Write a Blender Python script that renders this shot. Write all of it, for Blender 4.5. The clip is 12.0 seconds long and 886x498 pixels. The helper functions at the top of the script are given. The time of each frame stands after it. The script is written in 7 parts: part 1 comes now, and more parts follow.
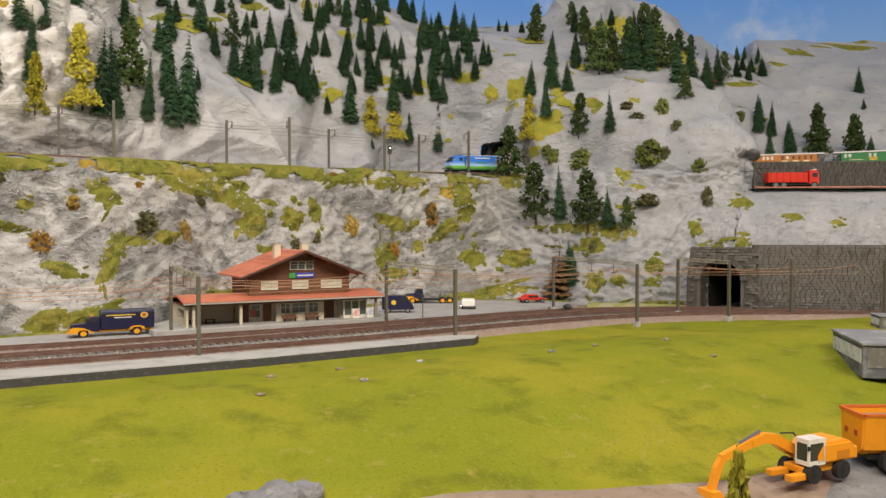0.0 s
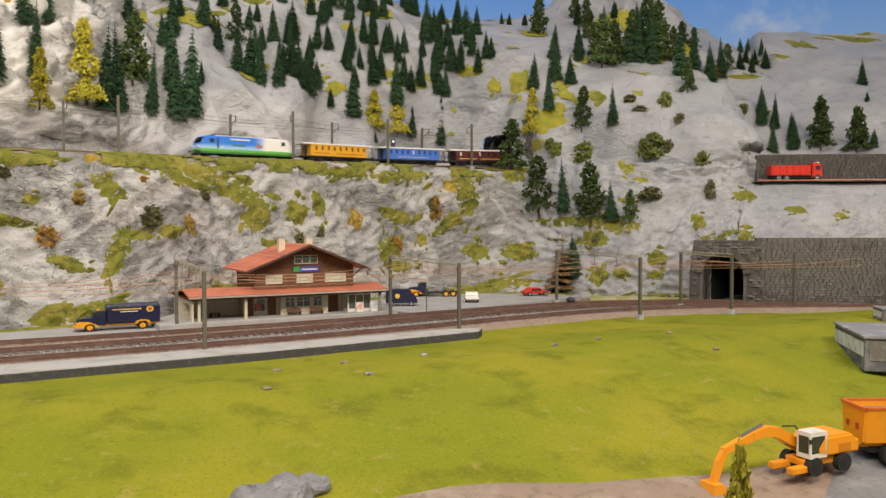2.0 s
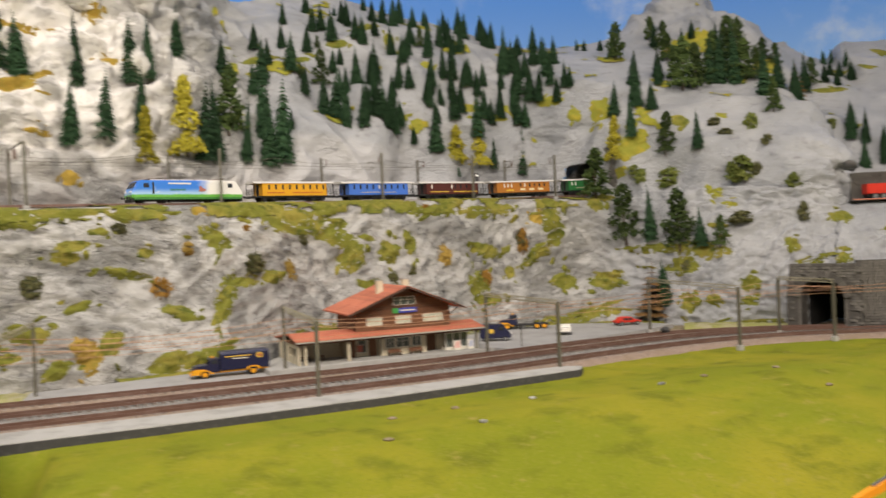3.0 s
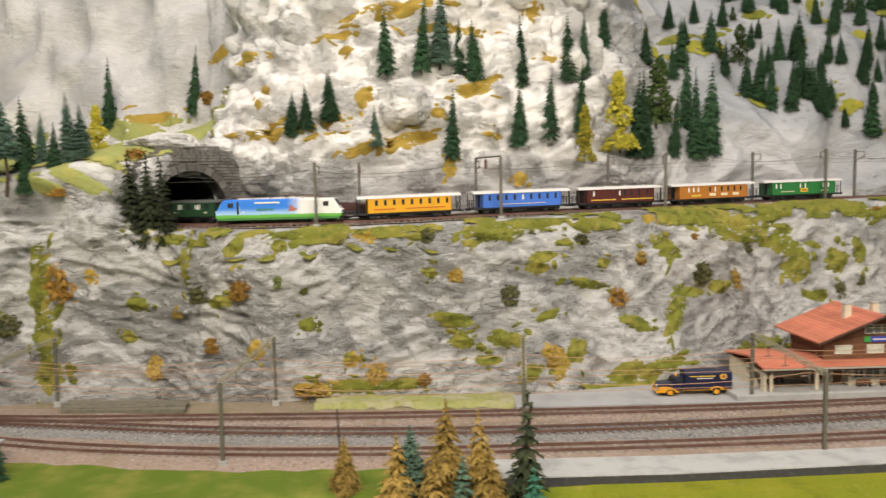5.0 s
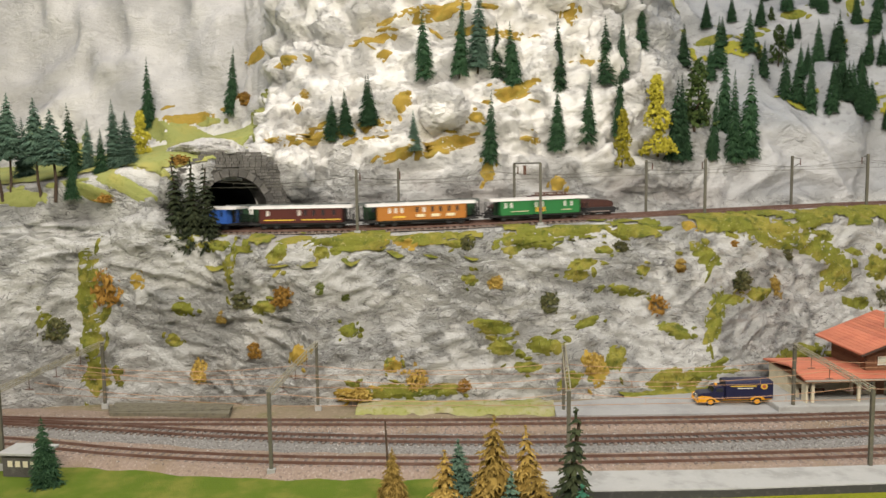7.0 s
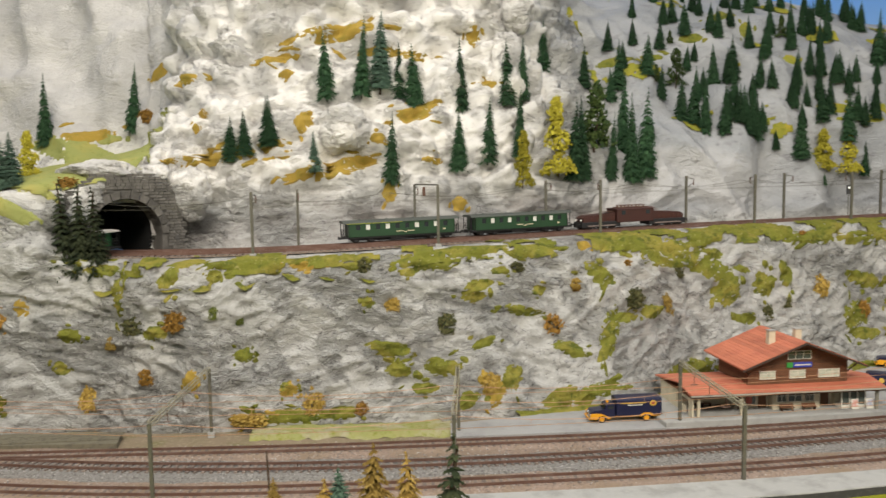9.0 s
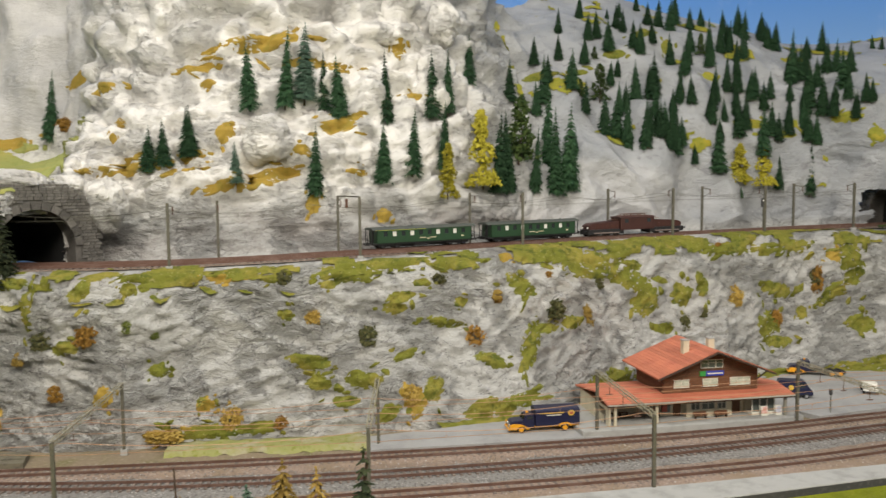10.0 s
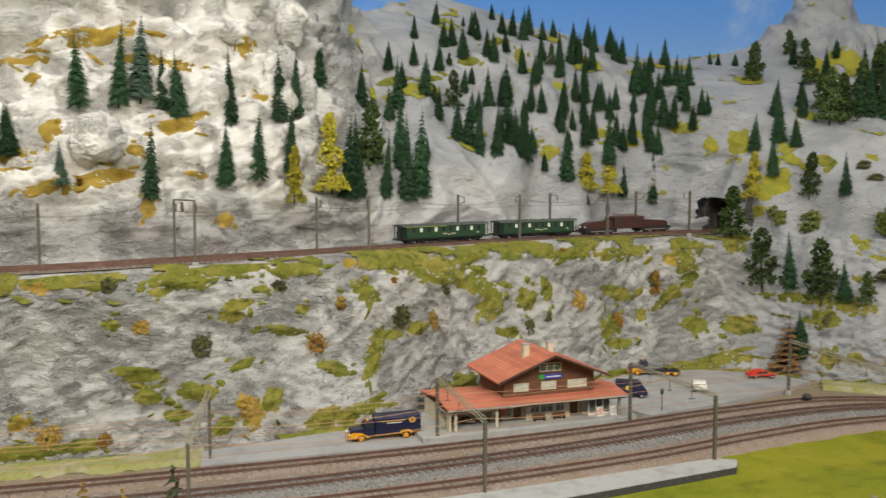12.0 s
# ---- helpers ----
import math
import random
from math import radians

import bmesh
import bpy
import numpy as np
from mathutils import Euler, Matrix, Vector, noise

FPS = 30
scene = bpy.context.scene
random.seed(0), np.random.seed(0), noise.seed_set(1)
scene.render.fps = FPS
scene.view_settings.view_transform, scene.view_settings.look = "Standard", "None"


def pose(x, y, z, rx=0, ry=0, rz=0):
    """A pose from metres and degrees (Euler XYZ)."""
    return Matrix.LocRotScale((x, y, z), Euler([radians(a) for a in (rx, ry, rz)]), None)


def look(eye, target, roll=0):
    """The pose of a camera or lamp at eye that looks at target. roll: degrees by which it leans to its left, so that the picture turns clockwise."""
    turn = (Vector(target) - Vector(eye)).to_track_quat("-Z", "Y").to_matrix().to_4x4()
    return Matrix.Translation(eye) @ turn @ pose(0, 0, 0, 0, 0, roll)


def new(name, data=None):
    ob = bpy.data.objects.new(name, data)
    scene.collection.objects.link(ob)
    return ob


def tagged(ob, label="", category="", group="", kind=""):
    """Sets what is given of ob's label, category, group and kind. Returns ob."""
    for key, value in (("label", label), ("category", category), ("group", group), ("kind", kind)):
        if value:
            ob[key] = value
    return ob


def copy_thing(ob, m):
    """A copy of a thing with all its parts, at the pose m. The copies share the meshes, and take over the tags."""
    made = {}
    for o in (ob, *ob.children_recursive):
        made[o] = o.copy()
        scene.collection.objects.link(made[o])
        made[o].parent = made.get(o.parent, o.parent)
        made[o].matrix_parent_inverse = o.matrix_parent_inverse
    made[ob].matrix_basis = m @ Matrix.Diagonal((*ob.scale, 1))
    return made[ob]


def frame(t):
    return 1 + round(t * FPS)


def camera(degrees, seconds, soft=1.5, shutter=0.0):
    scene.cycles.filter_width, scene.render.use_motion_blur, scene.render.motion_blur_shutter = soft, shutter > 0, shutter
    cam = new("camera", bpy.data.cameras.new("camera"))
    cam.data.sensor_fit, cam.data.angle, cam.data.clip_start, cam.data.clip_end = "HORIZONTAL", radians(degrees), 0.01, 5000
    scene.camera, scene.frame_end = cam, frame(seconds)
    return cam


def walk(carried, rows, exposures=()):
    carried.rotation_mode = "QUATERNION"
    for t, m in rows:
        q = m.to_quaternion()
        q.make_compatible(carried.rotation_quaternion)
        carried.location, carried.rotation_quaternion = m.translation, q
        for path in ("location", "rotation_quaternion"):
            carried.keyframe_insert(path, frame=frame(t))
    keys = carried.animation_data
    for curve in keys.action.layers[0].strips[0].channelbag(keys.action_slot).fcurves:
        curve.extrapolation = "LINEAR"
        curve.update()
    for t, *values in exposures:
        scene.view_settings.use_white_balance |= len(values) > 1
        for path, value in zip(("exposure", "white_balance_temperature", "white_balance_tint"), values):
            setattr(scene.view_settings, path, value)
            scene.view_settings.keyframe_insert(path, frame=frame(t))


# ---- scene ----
cam = camera(57.5, 12.0, shutter=0.5)
PATH = [
    (0, (0.085, 0.033, 0.12), (1.063, 1.777, 0.077), 0.0),
    (0.5, (0.082, 0.038, 0.121), (1.067, 1.778, 0.076), 0.2),
    (1, (0.084, 0.03, 0.12), (1.059, 1.776, 0.082), 0.3),
    (1.5, (0.085, 0.033, 0.12), (1.059, 1.779, 0.072), 0.2),
    (2, (0.082, 0.03, 0.122), (1.054, 1.777, 0.06), -0.1),
    (2.5, (0.082, 0.031, 0.131), (1.026, 1.794, 0.082), -0.6),
    (3, (0.047, 0.029, 0.149), (0.865, 1.853, 0.136), -2.3),
    (3.5, (0.0, 0.046, 0.175), (0.642, 1.937, 0.061), -0.4),
    (3.7, (-0.021, 0.06, 0.188), (0.531, 1.98, 0.096), -0.3),
    (5.3, (-0.155, 0.074, 0.275), (-0.105, 2.065, 0.085), -1.2),
    (5.5, (-0.16, 0.074, 0.277), (-0.126, 2.064, 0.084), -1.2),
    (6, (-0.163, 0.072, 0.285), (-0.14, 2.061, 0.079), -0.9),
    (6.5, (-0.165, 0.071, 0.289), (-0.133, 2.06, 0.079), -0.9),
    (8.5, (-0.135, 0.07, 0.304), (0.004, 2.057, 0.122), -0.6),
    (9, (-0.117, 0.066, 0.306), (0.091, 2.047, 0.125), -0.8),
    (9.5, (-0.104, 0.062, 0.307), (0.165, 2.037, 0.144), -0.7),
    (10, (-0.091, 0.061, 0.308), (0.26, 2.024, 0.151), -0.5),
    (10.5, (-0.08, 0.061, 0.309), (0.327, 2.012, 0.149), -0.2),
    (11, (-0.066, 0.063, 0.309), (0.413, 1.998, 0.148), -0.2),
    (11.5, (-0.052, 0.063, 0.308), (0.504, 1.978, 0.157), -0.1),
    (12, (-0.041, 0.063, 0.309), (0.599, 1.952, 0.161), 0.1),
]
walk(cam, [(t, look(eye, target, roll)) for t, eye, target, roll in PATH],
     [(0.0, 0.06, 6800, 14), (3.5, 0.06, 6800, 14), (5.5, 0.12, 6550, 11), (8.5, 0.0, 6470, 9), (12.0, -0.1, 6420, 8)])

# ---- light of the hall ----
world = bpy.data.worlds.new("hall")
scene.world = world
world.use_nodes = True
world.node_tree.nodes["Background"].inputs[0].default_value = (1.0, 0.95, 0.88, 1)
world.node_tree.nodes["Background"].inputs[1].default_value = 0.26
scene.view_settings.exposure = 0.0


def lamp(name, eye, target, watts, w, h, colour):
    data = bpy.data.lights.new(name, "AREA")
    data.shape, data.size, data.size_y, data.energy, data.color = "RECTANGLE", w, h, watts, colour
    ob = new(name, data)
    ob.matrix_basis = look(eye, target)
    return ob


lamp("ceiling_lamp", (-0.5, -0.55, 1.45), (-0.25, 1.15, 0.15), 34, 1.3, 0.4, (1.0, 0.91, 0.79))
lamp("ceiling_lamp", (1.0, -0.6, 1.45), (0.7, 1.0, 0.15), 23, 1.3, 0.4, (1.0, 0.91, 0.79))
lamp("ceiling_lamp", (-0.2, 0.75, 1.7), (-0.15, 1.2, 0.3), 13, 1.6, 0.25, (1.0, 0.98, 0.95))

# ---- materials ----
def mat(name, base, rough=0.8, metal=0.0, spots=(), bump=0.0, bump_scale=400.0, spec=0.5, vary=0.0, emit=None):
    """A paint or plastic; spots: (colour, noise scale, low, high) layers on it; vary: brightness by object."""
    m = bpy.data.materials.new(name)
    m.use_nodes = True
    nt = m.node_tree
    b = nt.nodes["Principled BSDF"]
    b.inputs["Roughness"].default_value = rough
    b.inputs["Metallic"].default_value = metal
    b.inputs["Specular IOR Level"].default_value = spec
    co = nt.nodes.new("ShaderNodeTexCoord").outputs["Object"]
    rgb = nt.nodes.new("ShaderNodeRGB")
    rgb.outputs[0].default_value = (*base, 1)
    col = rgb.outputs[0]
    for colour, scale, lo, hi in spots:
        n = noise_node(nt, co, scale, 6)
        col = mix_col(nt, ramp(nt, n, lo, hi), col, colour)
    if vary:
        info = nt.nodes.new("ShaderNodeObjectInfo")
        hsv = nt.nodes.new("ShaderNodeHueSaturation")
        rng = nt.nodes.new("ShaderNodeMapRange")
        nt.links.new(info.outputs["Random"], rng.inputs[0])
        rng.inputs[3].default_value, rng.inputs[4].default_value = 1 - vary, 1 + vary
        nt.links.new(rng.outputs[0], hsv.inputs["Value"])
        nt.links.new(col, hsv.inputs["Color"])
        col = hsv.outputs[0]
    nt.links.new(col, b.inputs["Base Color"])
    if bump:
        bp = nt.nodes.new("ShaderNodeBump")
        bp.inputs["Strength"].default_value, bp.inputs["Distance"].default_value = bump, 0.002
        nt.links.new(noise_node(nt, co, bump_scale, 5), bp.inputs["Height"])
        nt.links.new(bp.outputs[0], b.inputs["Normal"])
    if emit:
        b.inputs["Emission Color"].default_value = (*emit[0], 1)
        b.inputs["Emission Strength"].default_value = emit[1]
    return m


def noise_node(nt, co, scale, detail=6, distort=0.0, rough=0.6):
    n = nt.nodes.new("ShaderNodeTexNoise")
    n.inputs["Scale"].default_value, n.inputs["Detail"].default_value = scale, detail
    n.inputs["Distortion"].default_value, n.inputs["Roughness"].default_value = distort, rough
    nt.links.new(co, n.inputs["Vector"])
    return n.outputs[0]


def ramp(nt, value, lo, hi):
    r = nt.nodes.new("ShaderNodeMapRange")
    r.interpolation_type = "SMOOTHSTEP"
    r.inputs[1].default_value, r.inputs[2].default_value = lo, hi
    nt.links.new(value, r.inputs[0])
    return r.outputs[0]


def mix_col(nt, fac, a, b):
    x = nt.nodes.new("ShaderNodeMix")
    x.data_type = "RGBA"
    nt.links.new(fac, x.inputs[0])
    for sock, v in ((x.inputs[6], a), (x.inputs[7], b)):
        if isinstance(v, tuple):
            sock.default_value = (*v, 1)
        else:
            nt.links.new(v, sock)
    return x.outputs[2]


def maths(nt, op, a, b=None, clamp=False):
    n = nt.nodes.new("ShaderNodeMath")
    n.operation, n.use_clamp = op, clamp
    for i, v in enumerate((a, b)):
        if v is None:
            continue
        if isinstance(v, (int, float)):
            n.inputs[i].default_value = v
        else:
            nt.links.new(v, n.inputs[i])
    return n.outputs[0]


def rock_material():
    """Plaster rock: grey in the middle, whitened over the tunnel, shade in the hollows of its relief painted into the
    colour.
    """
    m = bpy.data.materials.new("plaster_rock")
    m.use_nodes = True
    nt = m.node_tree
    b = nt.nodes["Principled BSDF"]
    b.inputs["Roughness"].default_value = 0.5
    b.inputs["Specular IOR Level"].default_value = 0.4
    co = nt.nodes.new("ShaderNodeTexCoord").outputs["Object"]
    sep = nt.nodes.new("ShaderNodeSeparateXYZ")
    nt.links.new(co, sep.inputs[0])
    x, z = sep.outputs[0], sep.outputs[2]
    wob = noise_node(nt, co, 5, 5)
    turn = nt.nodes.new("ShaderNodeMapping")
    turn.inputs["Rotation"].default_value = (0, radians(28), 0)
    turn.inputs["Scale"].default_value = (1.0, 1.2, 2.3)
    warp = nt.nodes.new("ShaderNodeVectorMath")
    warp.operation = "MULTIPLY_ADD"
    wn = nt.nodes.new("ShaderNodeTexNoise")
    wn.inputs["Scale"].default_value, wn.inputs["Detail"].default_value = 14, 3
    nt.links.new(co, wn.inputs["Vector"])
    nt.links.new(wn.outputs["Color"], warp.inputs[0])
    warp.inputs[1].default_value = (0.05, 0.05, 0.05)
    nt.links.new(co, warp.inputs[2])
    nt.links.new(warp.outputs[0], turn.inputs["Vector"])
    lie = turn.outputs[0]
    big, mid, fine = noise_node(nt, co, 9, 6, 0.2), noise_node(nt, lie, 42, 7, 0.0, 0.62), noise_node(nt, lie, 190, 5, 0.0, 0.6)
    crease = nt.nodes.new("ShaderNodeTexNoise")
    crease.noise_type = "RIDGED_MULTIFRACTAL"
    crease.inputs["Scale"].default_value, crease.inputs["Detail"].default_value = 34, 5
    crease.inputs["Roughness"].default_value, crease.inputs["Lacunarity"].default_value = 0.62, 2.1
    nt.links.new(lie, crease.inputs["Vector"])
    ridge = crease.outputs[0]
    knife = maths(nt, "ABSOLUTE", maths(nt, "SUBTRACT", noise_node(nt, lie, 30, 3, 1.4, 0.5), 0.5))
    nick = maths(nt, "ABSOLUTE", maths(nt, "SUBTRACT", noise_node(nt, lie, 78, 3, 1.8, 0.5), 0.5))
    scratch = maths(nt, "ABSOLUTE", maths(nt, "SUBTRACT", noise_node(nt, lie, 170, 2, 1.6, 0.5), 0.5))
    crevice_shade = maths(nt, "ABSOLUTE", maths(nt, "SUBTRACT", noise_node(nt, lie, 24, 5, 1.6, 0.6), 0.46))
    col = mix_col(nt, ramp(nt, big, 0.3, 0.7), (0.415, 0.417, 0.403), (0.50, 0.498, 0.478))
    col = mix_col(nt, ramp(nt, mid, 0.47, 0.28), col, (0.31, 0.30, 0.285))
    col = mix_col(nt, ramp(nt, fine, 0.58, 0.72), col, (0.62, 0.615, 0.59))
    # shade of the crevices and highlights of the crests, put into the colour
    col = mix_col(nt, maths(nt, "MULTIPLY", ramp(nt, crevice_shade, 0.016, 0.0), ramp(nt, mid, 0.64, 0.50)), col, (0.11, 0.105, 0.105))
    col = mix_col(nt, maths(nt, "MULTIPLY", ramp(nt, nick, 0.02, 0.0), ramp(nt, fine, 0.45, 0.6)), col, (0.66, 0.65, 0.64))
    # smooth cool grey plaster of the hill over the right tunnel and round it
    xh = maths(nt, "ADD", x, maths(nt, "MULTIPLY", maths(nt, "SUBTRACT", wob, 0.5), 0.2))
    hill = maths(nt, "MAXIMUM", maths(nt, "MULTIPLY", ramp(nt, xh, 0.28, 0.42), ramp(nt, z, 0.222, 0.25)), ramp(nt, xh, 0.84, 0.95))
    hcol = mix_col(nt, ramp(nt, big, 0.3, 0.7), (0.31, 0.325, 0.345), (0.425, 0.435, 0.45))
    hcol = mix_col(nt, ramp(nt, mid, 0.46, 0.26), hcol, (0.25, 0.25, 0.265))
    # pale streaks painted in as highlights on the hill's relief
    hcol = mix_col(nt, maths(nt, "MULTIPLY", ramp(nt, fine, 0.62, 0.72), 0.8), hcol, (0.60, 0.60, 0.61))
    col = mix_col(nt, hill, col, hcol)
    # the whitewashed rock above the track
    xe = maths(nt, "ADD", x, maths(nt, "MULTIPLY", maths(nt, "SUBTRACT", wob, 0.5), 0.3))
    ze = maths(nt, "ADD", z, maths(nt, "MULTIPLY", maths(nt, "SUBTRACT", wob, 0.5), 0.12))
    white = maths(nt, "MULTIPLY", ramp(nt, xe, 0.27, 0.12), ramp(nt, ze, 0.25, 0.33))
    wcol = mix_col(nt, ramp(nt, mid, 0.50, 0.32), (0.82, 0.80, 0.76), (0.52, 0.50, 0.47))
    wcol = mix_col(nt, ramp(nt, big, 0.56, 0.74), wcol, (0.60, 0.575, 0.54))
    col = mix_col(nt, white, col, wcol)
    # the smooth grey mountain painted behind the plateau
    left = maths(nt, "MULTIPLY", ramp(nt, xe, -0.36, -0.50), ramp(nt, ze, 0.36, 0.42))
    col = mix_col(nt, left, col, mix_col(nt, ramp(nt, big, 0.35, 0.65), (0.52, 0.51, 0.50), (0.68, 0.665, 0.645)))
    # a bare white outcrop on the wooded hill
    out = maths(nt, "MULTIPLY", maths(nt, "MULTIPLY", ramp(nt, xe, 0.24, 0.34), ramp(nt, xe, 0.68, 0.55)), maths(nt, "MULTIPLY", ramp(nt, ze, 0.23, 0.26), ramp(nt, ze, 0.36, 0.33)))
    col = mix_col(nt, maths(nt, "MULTIPLY", out, 0.5), col, (0.66, 0.65, 0.64))
    # darker brown band along the foot of the rock beside the track
    foot_dark = maths(nt, "MULTIPLY", maths(nt, "MULTIPLY", ramp(nt, ze, 0.205, 0.225), ramp(nt, ze, 0.29, 0.25)), ramp(nt, big, 0.35, 0.6))
    foot_dark = maths(nt, "MULTIPLY", maths(nt, "MULTIPLY", foot_dark, ramp(nt, xe, 0.45, 0.25)), ramp(nt, xe, -0.46, -0.36))
    col = mix_col(nt, maths(nt, "MULTIPLY", foot_dark, 0.55), col, (0.21, 0.18, 0.165))
    nt.links.new(col, b.inputs["Base Color"])
    bp = nt.nodes.new("ShaderNodeBump")
    bp.inputs["Distance"].default_value = 0.0045
    # flat trowelled planes between the knife-worked ridges
    plane = ramp(nt, noise_node(nt, co, 13, 3, 0.8, 0.5), 0.46, 0.56)
    calm = maths(nt, "MAXIMUM", hill, left)
    nt.links.new(maths(nt, "SUBTRACT", 1.0, maths(nt, "ADD", maths(nt, "MULTIPLY", hill, 0.05), maths(nt, "MULTIPLY", plane, 0.45))), bp.inputs["Strength"])
    nt.links.new(maths(nt, "ADD", maths(nt, "MULTIPLY", ridge, 0.5), maths(nt, "ADD", mid, maths(nt, "MULTIPLY", fine, 0.45))), bp.inputs["Height"])
    # crisp crests left by the knife, over the broad relief
    bq = nt.nodes.new("ShaderNodeBump")
    bq.inputs["Distance"].default_value = 0.0135
    nt.links.new(maths(nt, "SUBTRACT", 1.0, maths(nt, "MULTIPLY", maths(nt, "MAXIMUM", calm, plane), 0.5)), bq.inputs["Strength"])
    nt.links.new(maths(nt, "ADD", maths(nt, "MULTIPLY", knife, -1.0), maths(nt, "ADD", maths(nt, "MULTIPLY", nick, -0.75), maths(nt, "MULTIPLY", scratch, -0.35))), bq.inputs["Height"])
    nt.links.new(bp.outputs[0], bq.inputs["Normal"])
    nt.links.new(bq.outputs[0], b.inputs["Normal"])
    return m


ROCK = rock_material()
GRASS = mat("meadow_flock", (0.22, 0.25, 0.018), 0.95, spots=[((0.31, 0.29, 0.025), 7, 0.4, 0.7), ((0.15, 0.17, 0.015), 22, 0.48, 0.72), ((0.34, 0.29, 0.07), 60, 0.58, 0.75), ((0.30, 0.28, 0.05), 330, 0.5, 0.8), ((0.15, 0.17, 0.015), 420, 0.5, 0.8)], bump=0.8, bump_scale=900, spec=0.1)
nt = GRASS.node_tree
co = nt.nodes.new("ShaderNodeTexCoord").outputs["Object"]
sep = nt.nodes.new("ShaderNodeSeparateXYZ")
nt.links.new(co, sep.inputs[0])
west = maths(nt, "ADD", sep.outputs[0], maths(nt, "MULTIPLY", maths(nt, "SUBTRACT", noise_node(nt, co, 11, 5), 0.5), 0.3))
skin = nt.nodes["Principled BSDF"].inputs["Base Color"]
green = mix_col(nt, ramp(nt, noise_node(nt, co, 26, 6), 0.4, 0.7), (0.115, 0.17, 0.022), (0.21, 0.22, 0.045))
nt.links.new(mix_col(nt, ramp(nt, west, 0.02, -0.16), skin.links[0].from_socket, green), skin)
MOSS = mat("moss_flock", (0.19, 0.20, 0.035), 0.95, spots=[((0.31, 0.27, 0.06), 28, 0.42, 0.68), ((0.10, 0.12, 0.025), 70, 0.5, 0.68), ((0.34, 0.31, 0.12), 260, 0.56, 0.7), ((0.09, 0.10, 0.02), 330, 0.56, 0.7)], bump=0.9, bump_scale=900, spec=0.1)
OCHRE = mat("ochre_flock", (0.42, 0.29, 0.06), 0.95, spots=[((0.30, 0.24, 0.05), 60, 0.45, 0.7), ((0.48, 0.34, 0.10), 200, 0.55, 0.75)], bump=0.9, bump_scale=900, spec=0.1)
PALE = mat("pale_flock", (0.33, 0.35, 0.12), 0.95, spots=[((0.42, 0.38, 0.12), 30, 0.45, 0.7), ((0.24, 0.28, 0.08), 120, 0.5, 0.75)], bump=0.8, bump_scale=900, spec=0.1)
BALLAST_BROWN = mat("brown_ballast", (0.31, 0.235, 0.19), 0.95, spots=[((0.44, 0.37, 0.32), 420, 0.5, 0.7), ((0.14, 0.11, 0.095), 300, 0.52, 0.74), ((0.27, 0.205, 0.145), 20, 0.4, 0.7)], bump=1.0, bump_scale=500, spec=0.2)
BALLAST_GREY = mat("grey_ballast", (0.25, 0.24, 0.225), 0.95, spots=[((0.42, 0.41, 0.40), 420, 0.52, 0.7), ((0.09, 0.085, 0.08), 300, 0.5, 0.72)], bump=1.0, bump_scale=500, spec=0.2)
EARTH = mat("sandy_earth", (0.27, 0.215, 0.15), 0.95, spots=[((0.20, 0.18, 0.09), 30, 0.45, 0.7), ((0.36, 0.30, 0.22), 200, 0.5, 0.75)], bump=0.7, bump_scale=700, spec=0.2)
ROAD = mat("grey_road", (0.36, 0.36, 0.36), 0.8, spots=[((0.29, 0.29, 0.29), 25, 0.4, 0.7), ((0.44, 0.43, 0.41), 260, 0.55, 0.75)], bump=0.3, bump_scale=900, spec=0.3)
CONCRETE = mat("platform_concrete", (0.40, 0.40, 0.385), 0.85, spots=[((0.30, 0.30, 0.285), 40, 0.45, 0.7), ((0.48, 0.47, 0.45), 300, 0.55, 0.8)], bump=0.25, bump_scale=600, spec=0.3)
DARK = mat("dark_edge", (0.05, 0.05, 0.052), 0.8, spots=[((0.10, 0.10, 0.10), 200, 0.5, 0.75)])
RAIL = mat("rusty_rail", (0.19, 0.11, 0.085), 0.45, 0.5, spots=[((0.26, 0.17, 0.14), 60, 0.4, 0.7)])
SLEEPER = mat("brown_sleeper", (0.17, 0.135, 0.115), 0.9, spots=[((0.24, 0.20, 0.17), 300, 0.45, 0.7)], vary=0.25)
MAST = mat("mast_paint", (0.11, 0.105, 0.08), 0.55, spots=[((0.17, 0.15, 0.11), 200, 0.5, 0.75)])
WIRE = mat("copper_wire", (0.50, 0.29, 0.17), 0.5, 0.2)
STONE = mat("wall_stone", (0.115, 0.108, 0.098), 0.9, spots=[((0.19, 0.18, 0.16), 150, 0.5, 0.75), ((0.07, 0.066, 0.06), 60, 0.5, 0.75)], bump=0.6, bump_scale=500, vary=0.3)
MORTAR = mat("wall_joint", (0.085, 0.08, 0.072), 0.95, spots=[((0.10, 0.095, 0.09), 90, 0.5, 0.75)])
BLACK = mat("tunnel_black", (0.012, 0.012, 0.012), 0.95)


